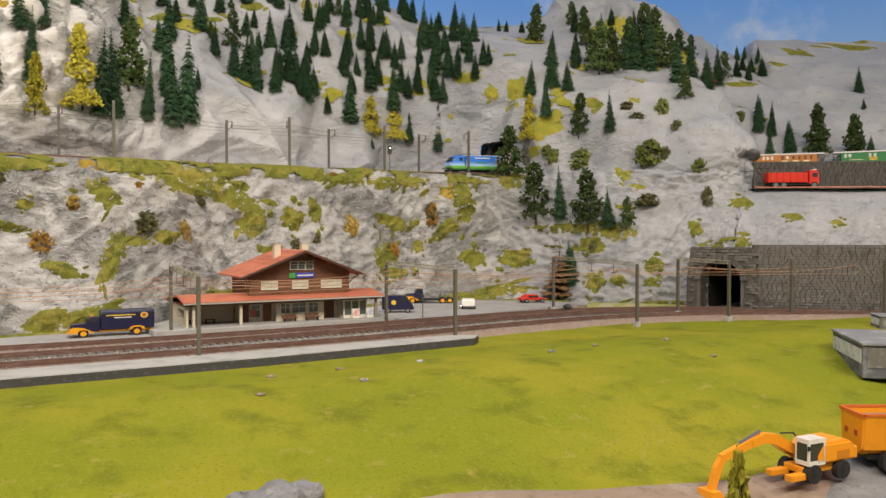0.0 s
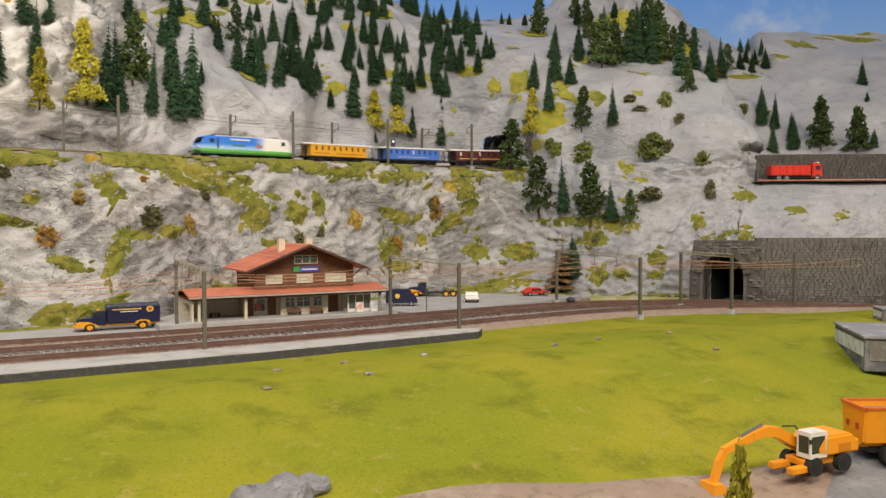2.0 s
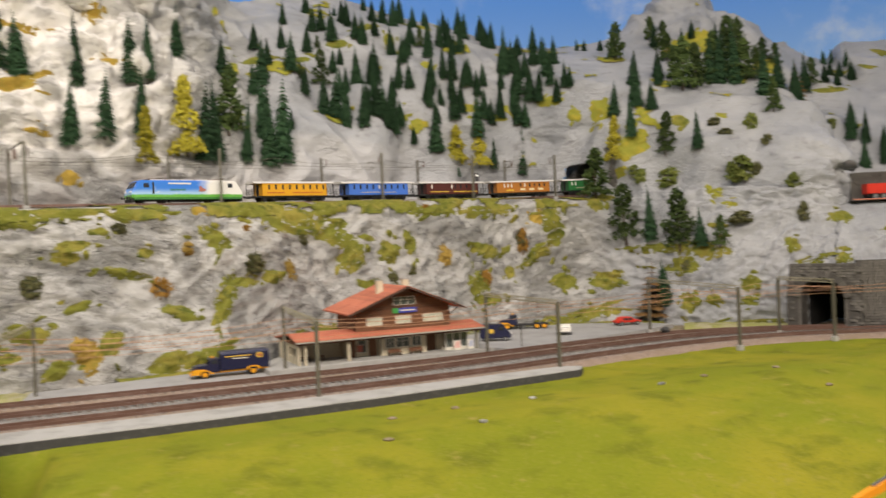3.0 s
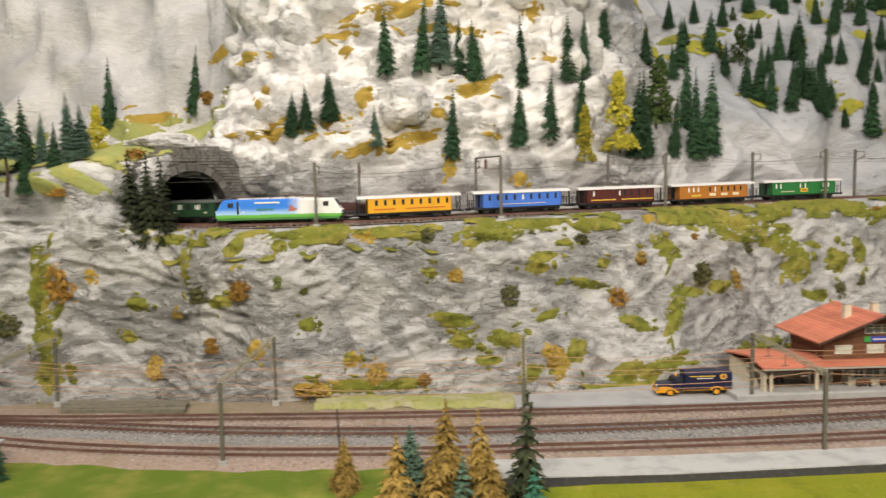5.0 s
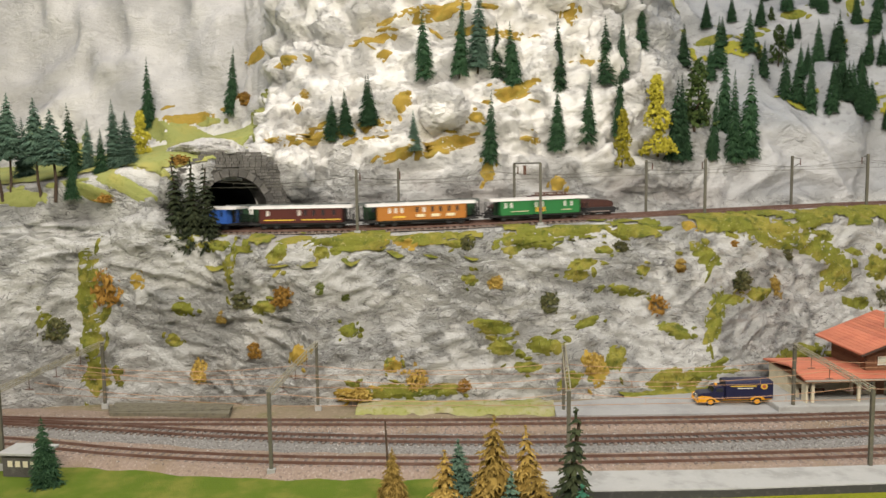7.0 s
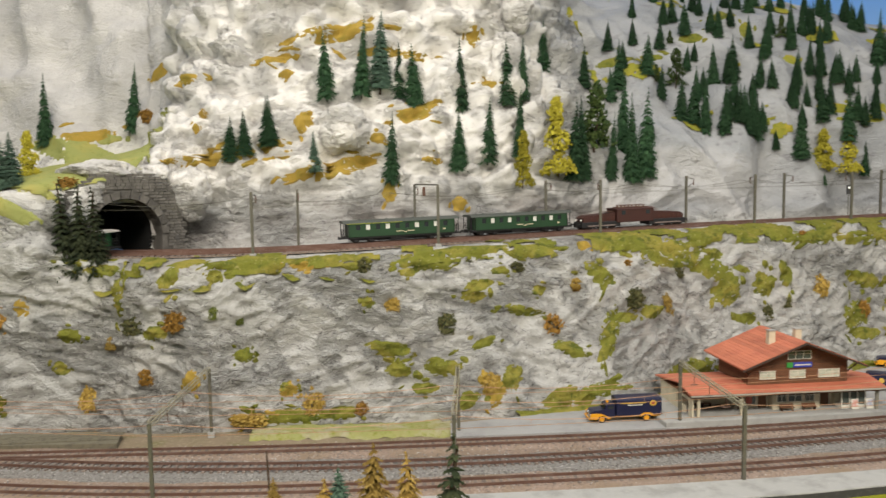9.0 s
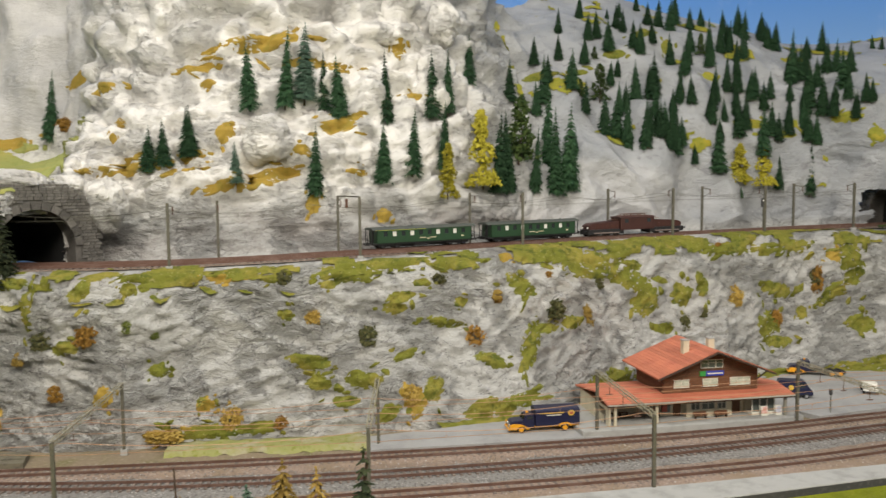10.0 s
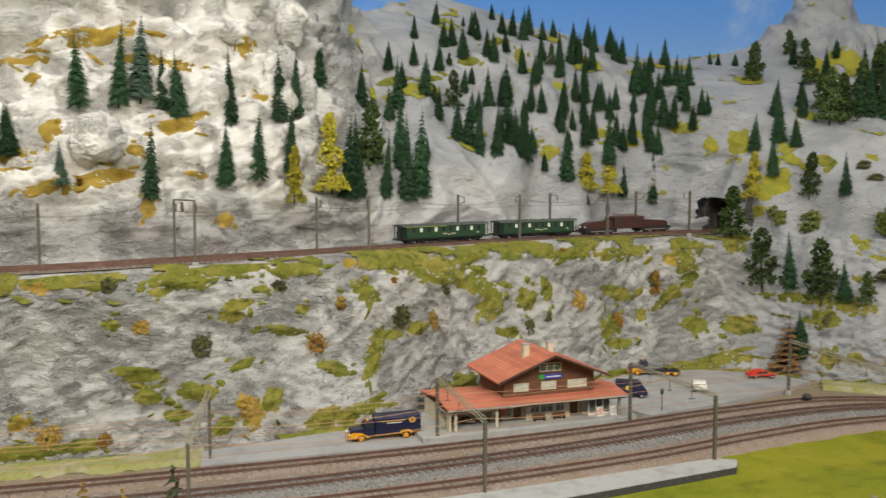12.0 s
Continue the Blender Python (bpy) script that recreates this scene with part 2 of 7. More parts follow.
def backdrop_material():
    m = bpy.data.materials.new("painted_sky")
    m.use_nodes = True
    nt = m.node_tree
    b = nt.nodes["Principled BSDF"]
    b.inputs["Roughness"].default_value = 0.9
    co = nt.nodes.new("ShaderNodeTexCoord").outputs["Object"]
    sep = nt.nodes.new("ShaderNodeSeparateXYZ")
    nt.links.new(co, sep.inputs[0])
    col = mix_col(nt, ramp(nt, sep.outputs[2], 0.5, 1.1), (0.38, 0.64, 1.0), (0.13, 0.38, 0.98))
    cl = maths(nt, "ADD", noise_node(nt, co, 2.6, 6), maths(nt, "MULTIPLY", noise_node(nt, co, 9, 5), 0.25))
    col = mix_col(nt, ramp(nt, cl, 0.68, 0.95), col, (0.72, 0.82, 0.97))
    nt.links.new(col, b.inputs["Base Color"])
    b.inputs["Specular IOR Level"].default_value = 0.1
    return m


SKY = backdrop_material()

# ---- building helpers ----
def part(name, bm, material, parent=None, label="", smooth=False):
    """Links a bmesh as one mesh object under a thing or a part."""
    me = bpy.data.meshes.new(name)
    if smooth:
        for f in bm.faces:
            f.smooth = True
    bm.to_mesh(me)
    bm.free()
    for m in material if isinstance(material, (list, tuple)) else [material]:
        me.materials.append(m)
    ob = new(name, me)
    if parent:
        ob.parent = parent
    return tagged(ob, label=label)


def thing(name, label, category, m=None, group="", kind=""):
    ob = new(name)
    ob.empty_display_size = 0.01
    if m is not None:
        ob.matrix_basis = m
    return tagged(ob, label, category, group, kind)


def box(bm, x0, x1, y0, y1, z0, z1, bevel=0.0, m=None, mi=0):
    vs = [bm.verts.new((x, y, z)) for x in (x0, x1) for y in (y0, y1) for z in (z0, z1)]
    fs = [bm.faces.new([vs[i] for i in q]) for q in ((0, 1, 3, 2), (4, 6, 7, 5), (0, 4, 5, 1), (2, 3, 7, 6), (0, 2, 6, 4), (1, 5, 7, 3))]
    for f in fs:
        f.material_index = mi
    if bevel:
        es = list({e for f in fs for e in f.edges})
        r = bmesh.ops.bevel(bm, geom=es, offset=bevel, segments=2, affect="EDGES", profile=0.5)
        vs = list({v for f in r["faces"] for v in f.verts} | {v for v in vs if v.is_valid})
    if m is not None:
        bmesh.ops.transform(bm, matrix=m, verts=[v for v in vs if v.is_valid])
    return vs


def boxes(*rows, bevel=0.0):
    bm = bmesh.new()
    for r in rows:
        box(bm, *r, bevel=bevel)
    return bm


def tube(bm, p, q, r0, r1=None, n=6):
    p, q = Vector(p), Vector(q)
    r1 = r0 if r1 is None else r1
    d = (q - p).normalized()
    a = d.orthogonal().normalized()
    b = d.cross(a)
    rings = []
    for c, r in ((p, r0), (q, r1)):
        rings.append([bm.verts.new(c + (a * math.cos(2 * math.pi * i / n) + b * math.sin(2 * math.pi * i / n)) * r) for i in range(n)])
    for i in range(n):
        bm.faces.new((rings[0][i], rings[0][(i + 1) % n], rings[1][(i + 1) % n], rings[1][i]))
    bm.faces.new(rings[0][::-1])
    bm.faces.new(rings[1])


def extrude_profile(bm, prof, y0, y1, axis="y", mi=0):
    """A closed profile of (a, z) points swept from y0 to y1 along the axis."""
    def at(a, z, t):
        return (a, t, z) if axis == "y" else (t, a, z)
    lo = [bm.verts.new(at(a, z, y0)) for a, z in prof]
    hi = [bm.verts.new(at(a, z, y1)) for a, z in prof]
    n = len(prof)
    for i in range(n):
        bm.faces.new((lo[i], lo[(i + 1) % n], hi[(i + 1) % n], hi[i])).material_index = mi
    bm.faces.new(lo[::-1]).material_index = mi
    bm.faces.new(hi).material_index = mi


def hermite(xs, ys, x):
    """Smooth curve through the points, with no more swing than they have."""
    i = min(max(int(np.searchsorted(xs, x)) - 1, 0), len(xs) - 2)
    m = np.gradient(np.array(ys, float), np.array(xs, float))
    h = xs[i + 1] - xs[i]
    t = min(max((x - xs[i]) / h, 0), 1)
    return (2 * t**3 - 3 * t**2 + 1) * ys[i] + (t**3 - 2 * t**2 + t) * h * m[i] + (3 * t**2 - 2 * t**3) * ys[i + 1] + (t**3 - t**2) * h * m[i + 1]


class Line:
    """A level-by-level smooth line in the plan through (x, y, z) points, walked by its length."""

    def __init__(self, pts, steps=400):
        pts = np.array(pts, float)
        u = np.concatenate([[0], np.cumsum(np.linalg.norm(np.diff(pts[:, :2], axis=0), axis=1))])
        g = np.linspace(0, u[-1], steps)
        self.p = np.array([[hermite(u, pts[:, k], v) for k in range(3)] for v in g])
        self.s = np.concatenate([[0], np.cumsum(np.linalg.norm(np.diff(self.p[:, :2], axis=0), axis=1))])
        self.length = self.s[-1]

    def at(self, s, off=0.0):
        if s < 0 or s > self.length:
            e = 0 if s < 0 else -1
            d = self.p[1] - self.p[0] if s < 0 else self.p[-1] - self.p[-2]
            q = self.p[e] + d / np.linalg.norm(d[:2]) * (s - self.s[e])
        else:
            q = np.array([np.interp(s, self.s, self.p[:, k]) for k in range(3)])
            a, b = max(s - 0.01, 0), min(s + 0.01, self.length)
            d = np.array([np.interp(b, self.s, self.p[:, k]) - np.interp(a, self.s, self.p[:, k]) for k in range(3)])
        n = np.array([-d[1], d[0], 0]) / np.linalg.norm(d[:2])
        q = q + n * off
        return Vector(q), math.degrees(math.atan2(d[1], d[0]))


def catmull(a, b, c, d, t):
    return 0.5 * (2 * b + (c - a) * t + (2 * a - 5 * b + 4 * c - d) * t * t + (3 * b - a - 3 * c + d) * t**3)


def net(rows, nu, nv):
    """A smooth dense net through a coarse net of points; nu and nv are steps in each cell."""
    P = np.array(rows, float)

    def dense(P, n):
        Q = np.concatenate([2 * P[:1] - P[1:2], P, 2 * P[-1:] - P[-2:-1]])
        out = []
        for i in range(len(P) - 1):
            for k in range(n):
                out.append(catmull(Q[i], Q[i + 1], Q[i + 2], Q[i + 3], k / n))
        out.append(P[-1])
        return np.array(out)
    P = dense(P, nu)
    return dense(P.transpose(1, 0, 2), nv).transpose(1, 0, 2)


def sheet(name, G, material, hole=None):
    nu, nv = G.shape[:2]
    me = bpy.data.meshes.new(name)
    idx = np.arange(nu * nv).reshape(nu, nv)
    q = np.stack([idx[:-1, :-1], idx[1:, :-1], idx[1:, 1:], idx[:-1, 1:]], -1).reshape(-1, 4)
    V = G.reshape(-1, 3)
    if hole is not None:
        q = q[~hole(V[q].mean(1))]
    me.from_pydata(V.tolist(), [], q.tolist())
    me.polygons.foreach_set("use_smooth", [True] * len(me.polygons))
    me.materials.append(material)
    me.update()
    return new(name, me)


# ---- lines of the railway ----
UPPER = Line([(-1.2, 1.60, .205), (-0.95, 1.43, .205), (-0.7, 1.275, .206), (-0.55, 1.190, .206), (-0.43, 1.143, .207), (-0.25, 1.128, .208), (0, 1.162, .213), (0.23, 1.227, .216), (0.5, 1.294, .22), (0.68, 1.326, .222),
              (0.87, 1.342, .226), (1.05, 1.325, .23), (1.25, 1.26, .235), (1.45, 1.14, .24), (1.6, 0.98, .242), (1.72, 0.76, .244), (1.8, 0.5, .246)])
FAR = -1  # side of the second track is to the left of the line
U_GAP = 0.042

# ---- mountain ----
# eight contours from the foot of the cliff to the skyline, station by station along the layout
def st(x, foot, *rest):
    return [(x, foot, -0.03)] + [(x, y, z) for y, z in rest]


NET = [
    st(-1.35, .80, (.84, .08), (.93, .17), (1.04, .19), (1.22, .25), (1.42, .28), (1.78, .33), (1.98, .95)),
    st(-.95, .90, (.94, .09), (1.03, .18), (1.06, .20), (1.13, .255), (1.40, .285), (1.72, .34), (1.92, 1.0)),
    st(-.70, 1.06, (1.07, .09), (1.085, .195), (1.105, .21), (1.135, .275), (1.38, .31), (1.66, .36), (1.88, 1.0)),
    st(-.475, 1.085, (1.085, .09), (1.085, .20), (1.105, .21), (1.14, .305), (1.36, .345), (1.58, .39), (1.80, 1.0)),
    st(-.385, 1.07, (1.075, .09), (1.085, .20), (1.225, .208), (1.26, .30), (1.31, .37), (1.44, .46), (1.68, .95)),
    st(-.25, 1.06, (1.07, .09), (1.085, .20), (1.225, .21), (1.265, .295), (1.33, .40), (1.40, .53), (1.50, .86)),
    st(0, 1.06, (1.09, .09), (1.115, .205), (1.255, .213), (1.30, .30), (1.34, .40), (1.42, .53), (1.52, .86)),
    st(.2, 1.075, (1.12, .09), (1.17, .21), (1.31, .216), (1.35, .31), (1.41, .43), (1.50, .56), (1.60, .84)),
    st(.34, 1.13, (1.165, .09), (1.21, .212), (1.35, .22), (1.40, .32), (1.50, .44), (1.64, .57), (1.80, .70)),
    st(.5, 1.18, (1.20, .09), (1.245, .215), (1.385, .222), (1.42, .31), (1.53, .45), (1.69, .60), (1.90, .75)),
    st(.68, 1.225, (1.25, .09), (1.28, .217), (1.43, .224), (1.46, .32), (1.52, .46), (1.66, .60), (1.85, .73)),
    st(.89, 1.17, (1.24, .09), (1.275, .215), (1.445, .228), (1.47, .33), (1.50, .46), (1.60, .56), (1.76, .65)),
    [(.985, 1.07, -.03), (.99, 1.10, .09), (.995, 1.19, .20), (1.0, 1.24, .27), (1.0, 1.30, .36), (.98, 1.40, .46), (1.0, 1.56, .55), (1.02, 1.75, .62)],
    [(1.06, .985, -.03), (1.07, .99, .09), (1.11, 1.02, .19), (1.13, 1.05, .25), (1.16, 1.12, .34), (1.18, 1.27, .44), (1.2, 1.5, .55), (1.23, 1.72, .635)],
    [(1.085, .94, -.03), (1.10, .945, .095), (1.165, .985, .19), (1.20, 1.01, .24), (1.24, 1.07, .34), (1.29, 1.22, .44), (1.32, 1.42, .555), (1.35, 1.67, .69)],
    [(1.10, .915, -.03), (1.115, .925, .098), (1.19, .975, .188), (1.225, 1.003, .215), (1.25, 1.03, .29), (1.34, 1.18, .38), (1.40, 1.42, .56), (1.44, 1.65, .87)],
    [(1.11, .895, -.03), (1.125, .905, .10), (1.21, .965, .187), (1.25, 1.0, .19), (1.252, 1.003, .235), (1.37, 1.16, .245), (1.48, 1.36, .46), (1.55, 1.62, .73)],
    [(1.24, .80, -.03), (1.255, .81, .10), (1.33, .88, .186), (1.375, .92, .188), (1.377, .923, .235), (1.50, 1.06, .245), (1.64, 1.25, .41), (1.78, 1.55, .60)],
    [(1.38, .70, -.03), (1.39, .71, .10), (1.45, .79, .185), (1.50, .84, .187), (1.503, .843, .235), (1.64, .96, .245), (1.76, 1.12, .40), (1.88, 1.46, .622)],
    [(1.75, .47, -.03), (1.76, .48, .10), (1.80, .53, .18), (1.85, .58, .182), (1.853, .583, .235), (1.98, .7, .245), (2.1, .85, .38), (2.3, 1.1, .58)],
]


def relief(G):
    """Knife-worked plaster: torn ridges that lean one way then the other, finer cuts on them, ledges in the white rock."""
    nu, nv = G.shape[:2]
    du, dv = np.gradient(G, axis=0), np.gradient(G, axis=1)
    N = np.cross(du, dv)
    N /= np.linalg.norm(N, axis=2, keepdims=True) + 1e-9
    out = G.copy()
    for i in range(nu):
        for j in range(nv):
            x, y, z = G[i, j]
            n = N[i, j] if N[i, j][1] < 0 else -N[i, j]
            flat = max(0.0, min(1.0, (abs(n[2]) - 0.7) / 0.2))
            if flat >= 1:
                continue
            lower = z < 0.225
            white = max(0.0, min(1.0, (0.32 - x) / 0.12)) * max(0.0, min(1.0, (z - 0.25) / 0.05)) * max(0.0, min(1.0, (x + 0.5) / 0.1))
            p = Vector((x, y, z))
            w = noise.noise_vector(p * 6)
            big = noise.noise(p * 5 + w * 0.4)
            pick = 0.5 + 1.6 * noise.noise(Vector((x * 7, z * 9, 7))) + (0.25 if x > 0.25 else -0.15)
            pick = max(0.0, min(1.0, pick))
            fold = cut = tiny = 0.0
            for (cu, cv, du_, dv_), share in (((.80, .60, -.60, .80), pick), ((.92, -.39, .39, .92), 1 - pick)):
                if share < 0.04:
                    continue
                u, v = x * cu + z * cv, x * du_ + z * dv_
                fold += share * (1 - abs(noise.noise(Vector((u * 12, y * 20, v * 30)) + w * 1.2)) * 2.4)
                cut += share * (1 - abs(noise.noise(Vector((u * 34, y * 50, v * 78)) + w * 2.4)) * 2.4)
                tiny += share * (1 - abs(noise.noise(Vector((u * 90, y * 110, v * 170)) + w * 4)) * 2.4)
            if lower:
                d = big * 0.010 + max(fold, -.5) * 0.0055 + max(cut, -.5) * 0.0062 + max(tiny, -.5) * 0.0036
            elif white > 0:
                step = (z + 0.02 * w.x) / 0.082 + x * 0.6 + 0.25 * noise.noise(p * 9)
                f = step - math.floor(step)
                lumps = abs(noise.noise(p * 19 + w * 0.6))
                vd, _vp = noise.voronoi(Vector((x * 15, y * 15, z * 19)) + w * 0.5)
                block = min(1.0, (vd[1] - vd[0]) * 2.2)
                vd, _vp = noise.voronoi(Vector((x * 34, y * 34, z * 48)) + w * 0.8)
                chip = min(1.0, (vd[1] - vd[0]) * 2.0)
                d = white * ((block - .6) * 0.026 + (chip - .6) * 0.008) + white * (0.018 * math.sin(f * math.pi) ** 0.5 + (lumps - 0.25) * 0.03) + big * 0.014 + fold * 0.006 + cut * 0.0045 + tiny * 0.002
            else:
                ridge = abs(noise.noise(p * 8 + w * 0.5))
                rib = abs(noise.noise(Vector((x * 9 + y * 6, 3.0, z * 3)) + w * 0.35))
                d = big * 0.022 - (rib - 0.2) * 0.05 - (ridge - 0.2) * 0.045 + fold * 0.003 + cut * 0.0016 + tiny * 0.0006
            if x > 1.2 and .18 < z < .25:
                d *= .15
            edge = max(0.0, min(1.0, (z + 0.03) / 0.04))
            out[i, j] = G[i, j] + n * d * (1 - flat) * edge
    return out


U_NEAR, U_FAR = [np.array([UPPER.at(s, o)[0] for s in np.linspace(0, UPPER.length, 300)]) for o in (0, U_GAP)]


PL = UPPER.at(float(np.interp(-.425, UPPER.p[:, 0], UPPER.s)), U_GAP / 2)[0]
PR = UPPER.at(float(np.interp(.962, UPPER.p[:, 0], UPPER.s)), U_GAP / 2)[0]
PORTAL_L, PORTAL_R = pose(PL.x, PL.y, .204, 0, 0, 38), pose(PR.x, PR.y, .222, 0, 0, -84)
PORTAL_A, PORTAL_B = pose(1.062, .905, -.002, 0, 0, -66), pose(-.735, 1.01, -.002, 0, 0, 82)


def in_bore(C):
    """Faces that would close the mouths of the upper tunnels."""
    gone = np.zeros(len(C), bool)
    for m, half, depth in ((PORTAL_L, .046, .10), (PORTAL_R, .034, .09), (PORTAL_A, .029, .12), (PORTAL_B, .04, .12)):
        q = (np.array(m.inverted())[:3, :3] @ (C - np.array(m.translation)).T).T
        gone |= (abs(q[:, 0]) < half) & (q[:, 1] > -.035) & (q[:, 1] < depth) & (q[:, 2] > .004) & (q[:, 2] < .072)
    return gone


mountain = sheet("mountain", relief(net(NET, 36, 38)), ROCK, in_bore)
tagged(mountain, "grey and whitewashed plaster mountain with ledges", "mountain", kind="structure")

# pale grass over the plateau above the tunnel
me = mountain.data
NV = 7 * 38 + 1


def on_plateau(p):
    i, j = divmod(p.vertices[0], NV)
    u, v = i / 36, j / 38
    w = .35 * noise.noise(p.center * 14)
    return u < 3.75 + w - .5 * max(0, 4.6 - v) and 3.95 + w * .6 < v < 5.75 + w


keep = [p for p in me.polygons if on_plateau(p)]
ids, V, F = {}, [], []
for p in keep:
    f = []
    for i in p.vertices:
        if i not in ids:
            ids[i] = len(V)
            v = me.vertices[i]
            n = v.normal if v.normal.z > 0 else -v.normal
            V.append(tuple(v.co + n * (.0022 + .0012 * noise.noise(v.co * 120))))
        f.append(ids[i])
    F.append(f)
pm = bpy.data.meshes.new("plateau_grass")
pm.from_pydata(V, [], F)
pm.polygons.foreach_set("use_smooth", [True] * len(pm.polygons))
pm.materials.append(PALE)
tagged(new("plateau_grass", pm), "pale green grass on the plateau over the tunnel", "grass", kind="structure")

# ---- ground ----
def ground_height(x, y):
    if y > 0.76:
        return -0.004
    d = 0.76 - y
    right = max(0.0, min(1.0, (x + 0.1) / 0.7))
    slope = 0.02 * math.sin(min(d / 0.2, 1.57)) * (0.4 + 0.6 * right) - 0.30 * max(0, d - 0.12) ** 1.2
    bumps = noise.noise(Vector((x * 5, y * 5, 0))) * 0.006 + noise.noise(Vector((x * 14, y * 14, 3))) * 0.002
    bank = -0.10 * max(0.0, min(1.0, (0.752 - y) / 0.035)) * max(0.0, min(1.0, (0.02 - x) / 0.05)) * max(0.0, min(1.0, (x + 0.30) / 0.1))
    return max(bank - 0.004 + slope * 0.9 + bumps * min(1, d / 0.05), -0.12)


gx = np.concatenate([np.linspace(-6, -1.0, 20)[:-1], np.linspace(-1.0, 1.5, 180), np.linspace(1.5, 6, 20)[1:]])
gy = np.concatenate([np.linspace(-4, 0.1, 20)[:-1], np.linspace(0.1, 0.765, 90), np.linspace(0.77, 0.87, 12), np.linspace(0.9, 1.3, 4), np.linspace(1.4, 4, 6)])
ground = sheet("ground", np.array([[(x, y, ground_height(x, y)) for y in gy] for x in gx]), GRASS)
ground.data.materials.append(EARTH)
for p in ground.data.polygons:
    c = p.center
    if c.y > .87 + .06 * max(0.0, min(1.0, (-.2 - c.x) / .4)):
        p.material_index = 1
tagged(ground, "yellow-green flocked meadow falling towards the front", "meadow", kind="structure")

# ---- painted backdrop ----
back = [(-3.2, 1.2), (-2.2, 2.1), (-1.0, 2.6), (0.2, 2.75), (1.4, 2.6), (2.3, 2.1), (2.9, 1.2), (3.0, -0.2)]
B = np.array([[(x, y, z) for z in np.linspace(-0.3, 2.4, 5)] for x, y in back])
backdrop = sheet("backdrop", net(B, 8, 2), SKY)
tagged(backdrop, "backdrop painted as blue sky with white clouds", "backdrop", kind="structure")

# ---- lower ground cover: track beds, roads, platforms ----
def ribbon(name, line, off0, off1, z, material, s0=0.0, s1=None, steps=120, thick=0.0, wob=0.0):
    """A band along a line between two offsets, with a worn edge."""
    s1 = line.length if s1 is None else s1
    G = []
    for i, s in enumerate(np.linspace(s0, s1, steps)):
        row = []
        for k in range(7):
            o = off0 + (off1 - off0) * k / 6
            if k in (0, 6):
                o += wob * noise.noise(Vector((s * 30, k, off0 * 10)))
            p, _ = line.at(s, o)
            drop = -thick if k in (0, 6) else 0
            row.append((p.x, p.y, z + drop + 0.0012 * wob * 100 * noise.noise(p * 60) * 0.3))
        G.append(row)
    return tagged(sheet(name, np.array(G), material), kind="structure")


TRACK_A = Line([(-1.3, 1.12, 0), (-.95, 1.06, 0), (-.66, 1.004, 0), (-.527, .986, 0), (-.397, .977, 0), (-.15, .960, 0), (0.0, .955, 0), (.17, .951, 0), (.466, .960, 0), (.70, .984, 0), (.86, .985, 0), (.97, .948, 0), (1.07, .892, 0), (1.25, .80, 0)])
TRACK_B = Line([(-1.3, 1.113, 0), (-.95, 1.053, 0), (-.66, .997, 0), (-.52, .966, 0), (-.385, .934, 0), (-.15, .902, 0), (0.0, .894, 0), (.152, .894, 0), (.438, .911, 0), (.70, .940, 0), (.85, .942, 0), (.96, .918, 0), (1.07, .868, 0), (1.25, .77, 0)])
TRACK_C = Line([(-1.3, .99, 0), (-.95, .985, 0), (-.593, .920, 0), (-.489, .888, 0), (-.367, .862, 0), (-.15, .839, 0), (0.02, .835, 0), (.261, .836, 0), (.474, .849, 0), (.648, .873, 0), (.80, .884, 0), (.93, .868, 0), (1.07, .81, 0), (1.25, .71, 0), (1.5, .55, 0)])

ribbon("track_bed_1", TRACK_B, -0.092, 0.088, -0.001, BALLAST_BROWN, thick=.006, wob=0.012)
ribbon("track_bed_2", TRACK_A, -0.022, 0.022, 0.0015, BALLAST_BROWN, thick=.003, wob=0.006)
ribbon("track_bed_3", TRACK_B, -0.034, 0.030, 0.0007, BALLAST_GREY, thick=.002, wob=0.008)
ribbon("track_bed_4", TRACK_C, -0.030, 0.024, 0.0018, BALLAST_BROWN, thick=.006, wob=0.010, steps=220)
for ob, words in zip([o for o in bpy.data.objects if o.name.startswith("track_bed")], ("brown earth and ballast under the station tracks", "brown ballast bed of the rear track", "grey ballast between the station tracks", "brown ballast bed of the front track")):
    tagged(ob, words, "track bed")


